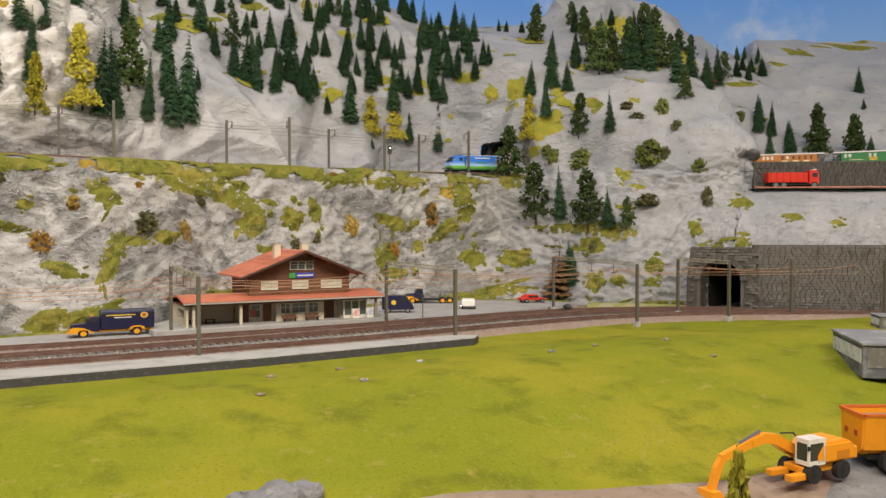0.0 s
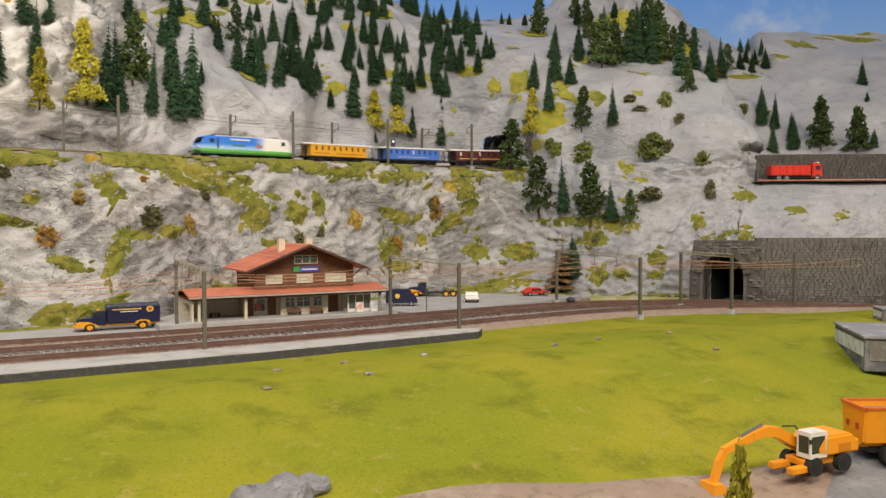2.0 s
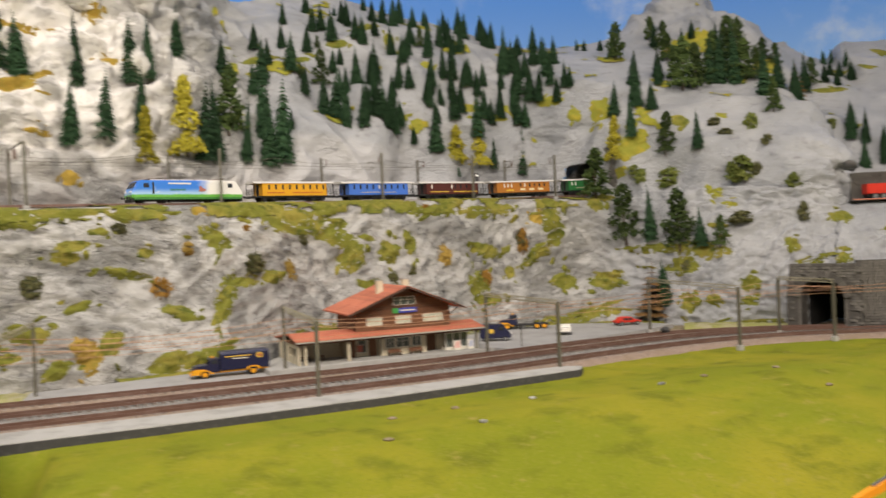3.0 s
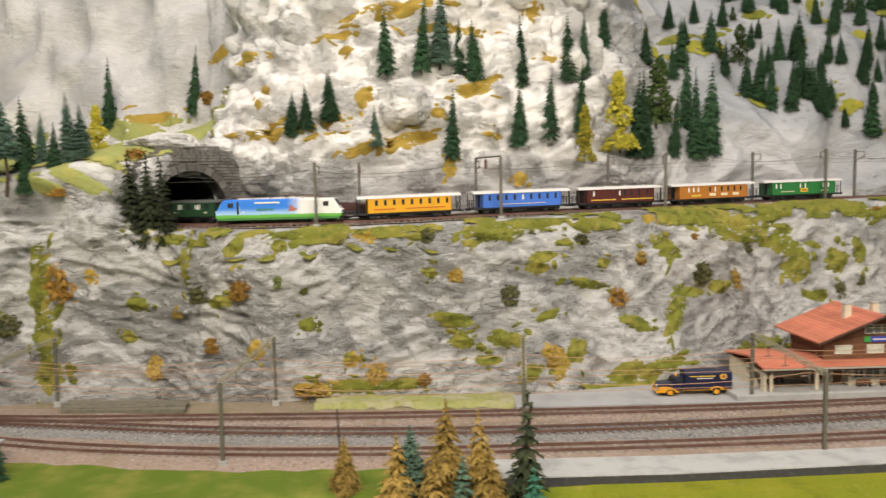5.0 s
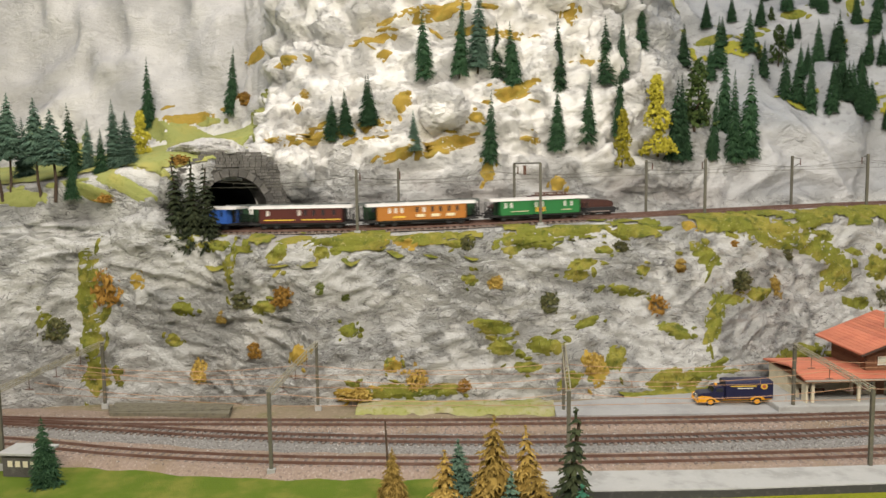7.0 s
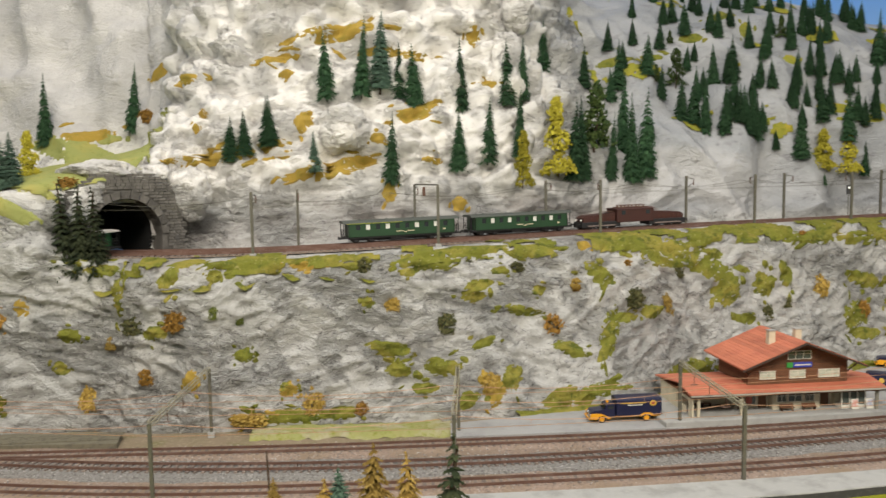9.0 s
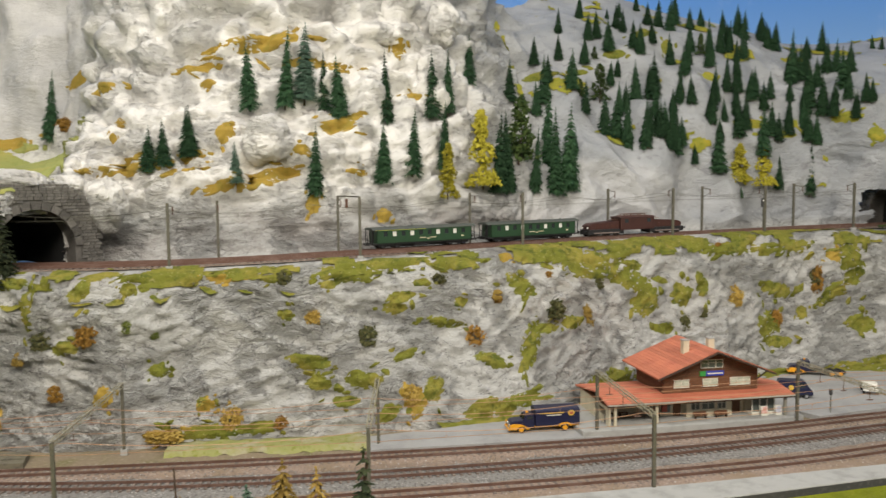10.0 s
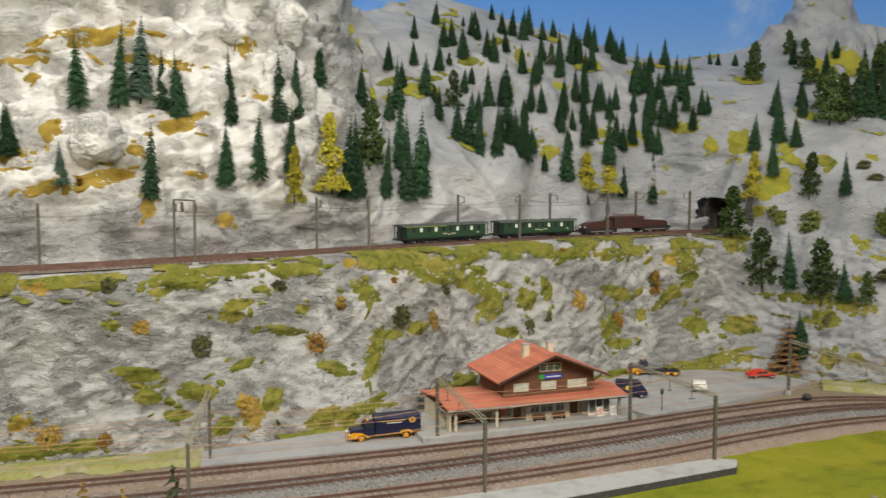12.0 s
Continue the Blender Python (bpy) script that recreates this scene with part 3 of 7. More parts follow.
def lay_track(line, off, label, s0=0.0, s1=None, near=()):
    """Rails as two parts; sleepers as parts where the camera passes nearest, the rest joined."""
    s1 = line.length if s1 is None else s1
    track = thing("railway_track", label, "railway track", group="model railway tracks")
    n = int((s1 - s0) / 0.012)
    for side in (-1, 1):
        bm = bmesh.new()
        last = None
        for s in np.linspace(s0, s1, n):
            ring = []
            for o, h in ((-.0006, .0022), (-.0006, .0050), (.0006, .0050), (.0006, .0022)):
                p, _ = line.at(s, off + side * 0.0083 + o)
                ring.append(bm.verts.new((p.x, p.y, p.z + h)))
            if last:
                for k in range(4):
                    bm.faces.new((last[k], last[(k + 1) % 4], ring[(k + 1) % 4], ring[k]))
            last = ring
        part("rail", bm, RAIL, track)
    one = bmesh.new()
    box(one, -.0016, .0016, -.0130, .0130, .0004, .0022)
    me = bpy.data.meshes.new("sleeper")
    one.to_mesh(me)
    one.free()
    me.materials.append(SLEEPER)
    rest = bmesh.new()
    for i in range(int((s1 - s0) / 0.0085)):
        s = s0 + i * 0.0085
        p, a = line.at(s, off)
        m = pose(p.x, p.y, p.z, 0, 0, a)
        if near and near[0] < p.x < near[1]:
            ob = new("sleeper", me)
            ob.parent = track
            ob.matrix_basis = m
        else:
            box(rest, -.0016, .0016, -.0130, .0130, .0004, .0022, m=m)
    tagged(part("sleepers", rest, SLEEPER, track), kind="stuff")
    return track


lay_track(TRACK_A, 0, "rusty rear station track on brown sleepers", near=(-.45, .75))
lay_track(TRACK_B, 0, "rusty middle station track on grey ballast", near=(-.45, .75))
lay_track(TRACK_C, 0, "rusty front station track beside the platform", near=(-.45, .75))
ribbon("upper_bed", UPPER, -0.024, U_GAP + 0.026, 0.0, BALLAST_BROWN, steps=200, wob=0.004)
ub = bpy.data.objects["upper_bed"]
for v in ub.data.vertices:
    k = int(np.argmin(np.hypot(U_NEAR[:, 0] - v.co.x, U_NEAR[:, 1] - v.co.y)))
    v.co.z += U_NEAR[k][2] + 0.0005
tagged(ub, "brown ballast bed on the mountain shelf", "track bed")
lay_track(UPPER, 0, "near mountain track on brown sleepers", near=(-.45, .9))
lay_track(UPPER, U_GAP, "far mountain track on brown sleepers", near=(-.45, .9))

# loose ballast stones between and beside the rails
CHIPS = mat("ballast_chips", (0.30, 0.27, 0.24), .9)
nt = CHIPS.node_tree
geo = nt.nodes.new("ShaderNodeNewGeometry")
nt.links.new(mix_col(nt, ramp(nt, geo.outputs["Random Per Island"], .35, .95), (0.15, 0.135, 0.13), (0.52, 0.50, 0.47)), nt.nodes["Principled BSDF"].inputs["Base Color"])
rnd = random.Random(5)
V, F = [], []
for line, off, wide, n, z0 in ((TRACK_A, 0, .024, 2600, .0016), (TRACK_B, 0, .032, 4200, .001), (TRACK_C, 0, .024, 2600, .002), (TRACK_B, -.028, .012, 1200, .0008), (TRACK_B, .028, .012, 1200, .0008), (UPPER, .02, .045, 3200, .0008)):
    for _ in range(n):
        s = rnd.uniform(.35, line.length - .25)
        p, _a = line.at(s, off + rnd.uniform(-wide, wide))
        c = Vector((p.x, p.y, p.z + z0))
        i = len(V)
        r = rnd.uniform(.0005, .0011)
        for k in range(3):
            a = 2.1 * k + rnd.uniform(-.5, .5)
            V.append(tuple(c + Vector((math.cos(a) * r, math.sin(a) * r, -r * .3))))
        V.append(tuple(c + Vector((rnd.uniform(-.3, .3) * r, rnd.uniform(-.3, .3) * r, r * .8))))
        F.extend([(i, i + 1, i + 3), (i + 1, i + 2, i + 3), (i + 2, i, i + 3)])
cm = bpy.data.meshes.new("ballast_stones")
cm.from_pydata(V, [], F)
cm.materials.append(CHIPS)
tagged(new("ballast_stones", cm), "loose grey and brown ballast stones along the tracks", "ballast", kind="stuff")

# low grassed verge in front of the upper track
ribbon("verge", UPPER, -0.056, -0.022, 0.0, MOSS, s0=0.80, s1=2.31, steps=260, wob=0.03)
vg = bpy.data.objects["verge"]
for v in vg.data.vertices:
    k = int(np.argmin(np.hypot(U_NEAR[:, 0] - v.co.x, U_NEAR[:, 1] - v.co.y)))
    d = math.hypot(U_NEAR[k][0] - v.co.x, U_NEAR[k][1] - v.co.y)
    v.co.z += U_NEAR[k][2] - 0.002 - max(0, d - 0.026) * 0.8 + 0.0025 * noise.noise(v.co * 60)
tagged(vg, "mossy green verge along the upper track", "verge")

# ---- roads and platforms ----
def slab(name, outline, z0, z1, material, label, category, bevel=0.0):
    bm = bmesh.new()
    lo = [bm.verts.new((x, y, z0)) for x, y in outline]
    hi = [bm.verts.new((x, y, z1)) for x, y in outline]
    n = len(outline)
    for i in range(n):
        f = bm.faces.new((lo[i], lo[(i + 1) % n], hi[(i + 1) % n], hi[i]))
        f.material_index = 1 if isinstance(material, list) else 0
    bm.faces.new(hi)
    bm.faces.new(lo[::-1])
    bmesh.ops.recalc_face_normals(bm, faces=bm.faces[:])
    if bevel:
        bmesh.ops.bevel(bm, geom=[e for e in bm.edges if abs(e.verts[0].co.z - e.verts[1].co.z) < 1e-6 and e.verts[0].co.z > z1 - 1e-6], offset=bevel, segments=2, affect="EDGES")
    return tagged(part(name, bm, material), label, category, kind="structure")


slab("road", [(-.015, .978), (.268, .972), (.30, 1.05), (.56, 1.03), (.575, .995), (.70, 1.015), (.84, 1.05), (.93, 1.085), (.90, 1.165), (.80, 1.235), (.70, 1.235), (.55, 1.205), (.45, 1.17), (.30, 1.13), (.10, 1.048), (-.01, 1.03)], -0.01, 0.0025, ROAD, "smooth light grey road and yard round the station", "road")
front_platform = slab("platform_1", [(-.125, .758), (.10, .753), (.30, .760), (.545, .783), (.562, .802), (.540, .815), (.474, .812), (.30, .803), (.10, .800), (-.12, .806)], -0.03, 0.0045, [CONCRETE, DARK], "narrow concrete platform with a dark front edge", "platform", 0.0008)
rear_platform = slab("platform_2", [(.243, .974), (.52, .978), (.545, .985), (.55, 1.03), (.50, 1.10), (.285, 1.10), (.243, 1.03)], -0.01, 0.0085, [CONCRETE, CONCRETE], "raised grey concrete platform under the station", "platform", 0.0008)
slab("timber_crossing", [(-.545, 1.022), (-.40, 1.010), (-.405, 1.050), (-.555, 1.066)], -0.005, 0.003, mat("grey_planks", (0.17, 0.155, 0.11), 0.9, spots=[((0.10, 0.09, 0.07), 160, 0.45, 0.7)], bump=0.5), "weathered grey timber deck beside the track", "deck")
for i in range(9):
    y = 1.024 + i * 0.0029
    part("plank", boxes((-.547 - i * .001, -.402, y, y + .0024, .0031, .0042)), bpy.data.materials["grey_planks"], bpy.data.objects["timber_crossing"])

# ---- grass strips at the foot of the cliff ----
def tuft_sheet(name, pts, w0, w1, material, z=0.002, s=80, label=""):
    L = Line([(x, y, 0) for x, y in pts], 200)
    G = []
    for u in np.linspace(0, L.length, s):
        row = []
        for k in range(9):
            o = w0 + (w1 - w0) * k / 8
            if k in (0, 8):
                o *= 1 + 1.1 * noise.noise(Vector((u * 25, k, 2))) + 0.5 * noise.noise(Vector((u * 80, k, 5)))
            p, _ = L.at(u, o)
            row.append((p.x, p.y, z - (0.006 if k in (0, 8) else 0) + 0.002 * noise.noise(p * 90)))
        G.append(row)
    return tagged(sheet(name, np.array(G), material), label, "grass strip", kind="structure")


LAWN = mat("strip_flock", (0.33, 0.34, 0.13), 0.95, spots=[((0.42, 0.39, 0.26), 28, 0.45, 0.6), ((0.36, 0.34, 0.14), 60, 0.45, 0.7), ((0.22, 0.24, 0.03), 140, 0.5, 0.75)], bump=0.8, bump_scale=900, spec=0.1)
tuft_sheet("grass_strip_1", [(-.25, 1.030), (-.10, 1.020), (-.01, 1.014)], -0.014, 0.034, LAWN, label="light green grass strip beside the road")
tuft_sheet("grass_strip_2", [(.93, 1.06), (1.0, 1.0), (1.06, .94)], -0.012, 0.05, LAWN, label="bright green grass at the foot of the rock")
tuft_sheet("grass_strip_3", [(.60, 1.20), (.74, 1.245), (.85, 1.20), (.94, 1.12)], -0.02, 0.05, MOSS, 0.003, label="mossy grass along the edge of the yard")
tuft_sheet("grass_strip_4", [(.08, 1.055), (.20, 1.075), (.30, 1.13)], -0.012, 0.03, MOSS, 0.004, label="mossy grass behind the parked lorry")

# ---- overhead line ----
def lattice(bm, p, q, w, n):
    p, q = Vector(p), Vector(q)
    up = Vector((0, 0, w))
    side = (q - p).cross(up).normalized() * w * 0.5
    for o in (side, -side):
        tube(bm, p + o, q + o, .0005, n=4)
        tube(bm, p + o + up, q + o + up, .0005, n=4)
        for i in range(n):
            a, b = p.lerp(q, i / n) + o, p.lerp(q, (i + 1) / n) + o
            tube(bm, a + (up if i % 2 else Vector()), b + (Vector() if i % 2 else up), .00035, n=4)
    for i in range(n + 1):
        a = p.lerp(q, i / n) + up
        tube(bm, a + side, a - side, .0004, n=4)


def mast(x, y, z, h, name="catenary_mast", label="olive-grey steel catenary mast on a pale foot", parent=None):
    m = parent or thing(name, label, "catenary mast", pose(x, y, z), "catenary masts")
    off = Vector((x, y, z)) if parent else Vector()
    bm = bmesh.new()
    for a in (-1, 1):
        box(bm, off.x - .0017, off.x + .0017, off.y + a * .0013 - .0004, off.y + a * .0013 + .0004, off.z, off.z + h)
    box(bm, off.x - .0004, off.x + .0004, off.y - .0012, off.y + .0012, off.z, off.z + h)
    part("post", bm, MAST, m)
    part("foot", boxes((off.x - .004, off.x + .004, off.y - .003, off.y + .003, off.z - .004, off.z + .003), bevel=.0005), CONCRETE, m)
    return m


BEAM = mat("beam_paint", (0.30, 0.28, 0.20), 0.6, spots=[((0.40, 0.36, 0.25), 150, 0.45, 0.7)])
INSUL = mat("brown_insulator", (0.12, 0.06, 0.04), 0.35)
GATES = [((-.588, .86), (-.566, 1.063)), ((-.316, .83), (-.298, 1.038)), ((-.03, .815), (-.003, 1.0)), ((.254, .801), (.263, .981)), ((.537, .811), (.532, .980)), ((.818, .824), (.85, 1.045)), ((.974, .811), (.972, .904))]
for (x0, y0), (x1, y1) in GATES:
    g = thing("catenary_gantry", "two olive steel masts with a lattice beam over the tracks", "catenary gantry", group="gantries over the station tracks")
    mast(x0, y0, 0, .078, parent=g)
    mast(x1, y1, 0, .080, parent=g)
    bm = bmesh.new()
    lattice(bm, (x0, y0, .0755), (x1, y1, .0775), .0042, 14)
    part("beam", bm, BEAM, g)
    for k in (.25, .5, .75):
        bm = bmesh.new()
        px, py = x0 + (x1 - x0) * k, y0 + (y1 - y0) * k
        tube(bm, (px, py, .0765), (px, py, .063), .0004, n=4)
        tube(bm, (px - .004, py, .064), (px + .004, py, .064), .0006, n=5)
        part("dropper", bm, INSUL, g)
for x, y in ((1.09, .80), (1.20, .73), (1.36, .66)):
    mast(x, y, 0, .08)


def cable(bm, pts, r, n=4):
    """One bent wire through the points."""
    rings = []
    for i, c in enumerate(pts):
        d = (pts[min(i + 1, len(pts) - 1)] - pts[max(i - 1, 0)]).normalized()
        a = d.cross(Vector((0, 0, 1))).normalized()
        b = d.cross(a)
        rings.append([bm.verts.new(c + (a * math.cos(6.2832 * k / n) + b * math.sin(6.2832 * k / n)) * r) for k in range(n)])
    for u, v in zip(rings, rings[1:]):
        for k in range(n):
            bm.faces.new((u[k], u[(k + 1) % n], v[(k + 1) % n], v[k]))


def wire_run(points, name="contact_wire", label="thin copper contact wire with its sagging carrier", metal=None):
    """From mast to mast: one contact wire, one sagging carrier, three droppers."""
    w = thing(name, label, "overhead wire", group="overhead wires")
    thin = .00024 if metal else .0003
    up = Vector((0, 0, .012))
    for p, q in zip(points, points[1:]):
        p, q = Vector(p), Vector(q)
        bm = bmesh.new()
        tube(bm, p, q, thin, n=4)
        wire = part("wire", bm, metal or WIRE, w)
        bm = bmesh.new()
        run_pts = [p + up]
        for i in range(1, 9):
            c = p.lerp(q, i / 8) + up - Vector((0, 0, .008 * 4 * (i / 8) * (1 - i / 8)))
            run_pts.append(c)
            if i < 8 and i % 2 == 0:
                drop = bmesh.new()
                tube(drop, c, p.lerp(q, i / 8), .0002, n=3)
                part("dropper", drop, metal or WIRE, wire)
        cable(bm, run_pts, thin)
        part("carrier", bm, metal or WIRE, w)


for line in (TRACK_A, TRACK_B, TRACK_C):
    pts = []
    for (x0, y0), (x1, y1) in GATES:
        k = int(np.argmin(abs(line.p[:, 0] - (x0 + x1) / 2)))
        pts.append((line.p[k][0], line.p[k][1], .058))
    pts.append((pts[-1][0] + .2, pts[-1][1] - .10, .06))
    wire_run(pts)

# masts of the upper line: near side with arms, far side behind the second track
NEAR_MASTS = [(-.25, 1.103), (-.011, 1.132), (.232, 1.203), (.50, 1.270), (.681, 1.302), (.86, 1.318)]
FAR_MASTS = [(-.20, 1.205), (-.035, 1.228), (.17, 1.282), (.42, 1.345), (.61, 1.383), (.80, 1.402)]


def upper_z(x, y):
    return float(U_NEAR[int(np.argmin(np.hypot(U_NEAR[:, 0] - x, U_NEAR[:, 1] - y)))][2])


for i, ((x, y), (u, v)) in enumerate(zip(NEAR_MASTS, FAR_MASTS)):
    for a, b, sign in ((x, y, 1), (u, v, -1)):
        z = upper_z(a, b)
        m = mast(a, b, z, .081, label="olive-grey steel catenary mast with a bracket arm")
        bm = bmesh.new()
        tube(bm, (0, 0, .078), (0.003, sign * .024, .076), .0006, n=5)
        tube(bm, (0, 0, .062), (0.003, sign * .022, .070), .0005, n=5)
        part("arm", bm, MAST, m)
        bm = bmesh.new()
        tube(bm, (0.003, sign * .022, .076), (0.003, sign * .022, .066), .0008, n=6)
        part("insulator", bm, INSUL, m)
for off in (0, U_GAP):
    pts = []
    for s in np.linspace(0.66, 2.27, 9):
        p, _ = UPPER.at(s, off)
        pts.append((p.x, p.y, p.z + .060))
    wire_run(pts, label="thin dull grey contact wire over the mountain track", metal=MAST)
# portal bar with a hanging signal between two posts
bar = thing("signal_gantry", "olive steel bar with a hanging sign between two masts", "signal gantry")
bm = bmesh.new()
tube(bm, (-.011, 1.132, .294), (-.035, 1.228, .294), .0011, n=6)
part("beam", bm, MAST, bar)
part("sign", boxes((-.027, -.023, 1.185, 1.187, .278, .291)), INSUL, bar)
# light signal by the right tunnel
sg = thing("light_signal", "black railway light signal on a thin post", "railway signal", pose(.735, 1.395, .224))
bm = bmesh.new()
tube(bm, (0, 0, 0), (0, 0, .055), .0008)
part("post", bm, MAST, sg)
part("head", boxes((-.004, .004, -.002, .001, .040, .056), bevel=.0008), DARK, sg)
WHITE_GLOW = mat("signal_lens", (0.8, 0.8, 0.75), 0.2, emit=((1, 0.98, 0.9), 1.2))
part("lens", boxes((-.0014, .0014, -.0026, -.0021, .050, .0528)), WHITE_GLOW, sg)

# ---- tunnel portals and the stone wall ----
def stone_mesh(w, h, d, seed):
    rnd = random.Random(seed)
    bm = bmesh.new()
    box(bm, 0, w, -d, 0, 0, h)
    for v in bm.verts:
        v.co += Vector((rnd.uniform(-.1, .1) * h, rnd.uniform(-.15, .15) * d, rnd.uniform(-.12, .12) * h))
    bmesh.ops.bevel(bm, geom=bm.edges[:], offset=.0003, segments=1, affect="EDGES")
    me = bpy.data.meshes.new("stone")
    bm.to_mesh(me)
    bm.free()
    me.materials.append(STONE)
    return me


STONES = [stone_mesh(w, .0036, .0018, i) for i, w in enumerate((.0060, .0075, .0085, .0105, .0080, .0070))]
WIDTHS = (.0060, .0075, .0085, .0105, .0080, .0070)


def courses(owner, width, height, skip, rnd, jag=None, limit=10**6):
    """Stones laid in courses on the face y = 0 of the owner, except where skip(x, z)."""
    n = 0
    rest = bmesh.new()
    z = 0.0
    while z < height:
        x = -rnd.uniform(0, .006)
        while x < width:
            i = rnd.randrange(6)
            cx = x + WIDTHS[i] / 2
            if 0 <= x and x + WIDTHS[i] <= width + .004 and not skip(cx, z + .0018):
                if n < limit:
                    ob = new("stone", STONES[i])
                    ob.parent = owner
                    ob.matrix_basis = pose(x, rnd.uniform(-.0006, .0004), z)
                    n += 1
                else:
                    box(rest, x, x + WIDTHS[i] - .0003, -.0022 + rnd.uniform(-.0006, .0004), 0, z, z + .0036)
            x += WIDTHS[i] + .0005
        z += .0041
    if len(rest.verts):
        tagged(part("stones", rest, STONE, owner), kind="stuff")
    else:
        rest.free()


def portal(name, m, width, height, ow, oh, label, limit=130, stepped=True):
    """A masonry tunnel mouth in its own space: face at y = 0, opening centred on x = 0."""
    p = thing(name, label, "tunnel portal", m, kind="structure")
    r = ow / 2
    spring = oh - r
    def inside(x, z, grow=0.0):
        if abs(x) > r + grow:
            return False
        return z < spring or x * x + (z - spring) ** 2 < (r + grow) ** 2
    bm = bmesh.new()
    # backing wall with the opening cut as a fan of blocks
    n = 16
    arch = [(-r, 0), (-r, spring)] + [(-r * math.cos(math.pi * i / n), spring + r * math.sin(math.pi * i / n)) for i in range(1, n)] + [(r, spring), (r, 0)]
    out = [(-width / 2, 0), (-width / 2, spring)] + [(-width / 2 + width * i / n, height - (.034 * abs(2 * i / n - 1) ** 1.5 if stepped else 0)) for i in range(1, n)] + [(width / 2, spring), (width / 2, 0)]
    for y in (0.0, 0.02):
        a = [bm.verts.new((x, y, z)) for x, z in arch]
        o = [bm.verts.new((x, y, z)) for x, z in out]
        for i in range(len(a) - 1):
            bm.faces.new((a[i], a[i + 1], o[i + 1], o[i]) if y else (a[i], o[i], o[i + 1], a[i + 1]))
        if y == 0:
            a0, o0 = a, o
    for i in range(len(a) - 1):
        bm.faces.new((a0[i], a0[i + 1], a[i + 1], a[i]))
        bm.faces.new((o0[i + 1], o0[i], o[i], o[i + 1]))
    part("backing", bm, MORTAR, p)
    # voussoirs
    for i in range(13):
        t0, t1 = math.pi * i / 13 + .02, math.pi * (i + 1) / 13 - .02
        bm = bmesh.new()
        prof = [(-rr * math.cos(t), spring + rr * math.sin(t)) for rr, t in ((r, t0), (r, t1), (r + .009, t1), (r + .009, t0))]
        extrude_profile(bm, prof, -.0035, .004)
        bmesh.ops.recalc_face_normals(bm, faces=bm.faces[:])
        part("voussoir", bm, STONE, p)
    rnd = random.Random(len(name))
    def skip(x, z):
        x -= width / 2
        if stepped and z > height - .03 and abs(x) > width / 2 - (z - height + .03) * 1.2:
            return True
        return inside(x, z, .0115)
    n_before = set(bpy.data.objects)
    courses(p, width, height, skip, rnd, limit=limit)
    for ob in set(bpy.data.objects) - n_before:
        ob.matrix_basis = pose(-width / 2, 0, 0) @ ob.matrix_basis
    # thick lining in front of and behind the face
    bm = bmesh.new()
    lining = []
    for y, k in ((-.001, 1.0), (.10, 1.0), (.10, 1.14), (-.001, 1.14)):
        lining.append([bm.verts.new((x * k, y, z * k)) for x, z in arch])
    for a, o in zip(lining, lining[1:] + lining[:1]):
        for i in range(len(arch) - 1):
            bm.faces.new((a[i], a[i + 1], o[i + 1], o[i]))
    part("lining", bm, STONE, p)
    # dark bore behind the mouth
    bm = bmesh.new()
    rings = []
    for y in (0.03, 0.17):
        rings.append([bm.verts.new((x * .985, y, z * .985)) for x, z in arch])
    for i in range(len(arch) - 1):
        bm.faces.new((rings[0][i], rings[0][i + 1], rings[1][i + 1], rings[1][i]))
    bm.faces.new(rings[1])
    part("bore", bm, BLACK, p)
    return p


portal("tunnel_portal_1", PORTAL_L, .165, .108, .098, .078, "dark stepped masonry tunnel mouth over two tracks", 150)
portal("tunnel_portal_2", PORTAL_R, .150, .096, .092, .076, "rough grey tunnel mouth in the rock", 40, False)
portal("tunnel_portal_3", PORTAL_A, .105, .098, .062, .078, "dark masonry tunnel mouth beside the retaining wall", 150, False)
portal("tunnel_portal_4", PORTAL_B, .13, .09, .085, .072, "dark stone tunnel mouth at the end of the station", 40, False)

wall = thing("retaining_wall", "long dark retaining wall of small stones", "retaining wall", pose(1.092, .868, -.003, 0, 0, -37.5), kind="structure")
part("backing", boxes((0, .62, 0, .012, 0, .103)), MORTAR, wall)
courses(wall, .62, .100, lambda x, z: False, random.Random(7), limit=300)
upper_wall = thing("road_wall", "low dark stone wall behind the mountain road", "stone wall", pose(1.238, .990, .188, 0, 0, -32.5), kind="structure")
part("backing", boxes((0, .6, 0.0, .01, 0, .052)), MORTAR, upper_wall)
courses(upper_wall, .6, .050, lambda x, z: False, random.Random(8), limit=120)
mr = Line([(1.212, .984, .19), (1.24, .972, .19), (1.35, .89, .189), (1.47, .815, .187), (1.7, .65, .186), (1.83, .555, .184)])
ribbon("mountain_road", mr, -0.03, 0.03, 0.192, ROAD, wob=0.002)
tagged(bpy.data.objects["mountain_road"], "narrow grey road on the rock shelf", "road")
edge = bmesh.new()
for i in range(40):
    a, b = mr.at(mr.length * i / 40, -.030)[0], mr.at(mr.length * (i + 1) / 40, -.030)[0]
    tube(edge, (a.x, a.y, .194), (b.x, b.y, .194), .0011, n=5)
tagged(part("kerb", edge, mat("red_kerb", (0.52, 0.20, 0.13), 0.7)), "thin faded red edge of the mountain road", "kerb", kind="structure")

# ---- trains ----
def paint(name, c, rough=0.45):
    return mat(name, c, rough, spots=[((c[0] * .7, c[1] * .7, c[2] * .7), 60, .5, .8)])


CHASSIS = paint("black_chassis", (0.016, 0.016, 0.017), .6)
GLASS = mat("dark_window", (0.03, 0.035, 0.04), 0.08, spec=0.8)
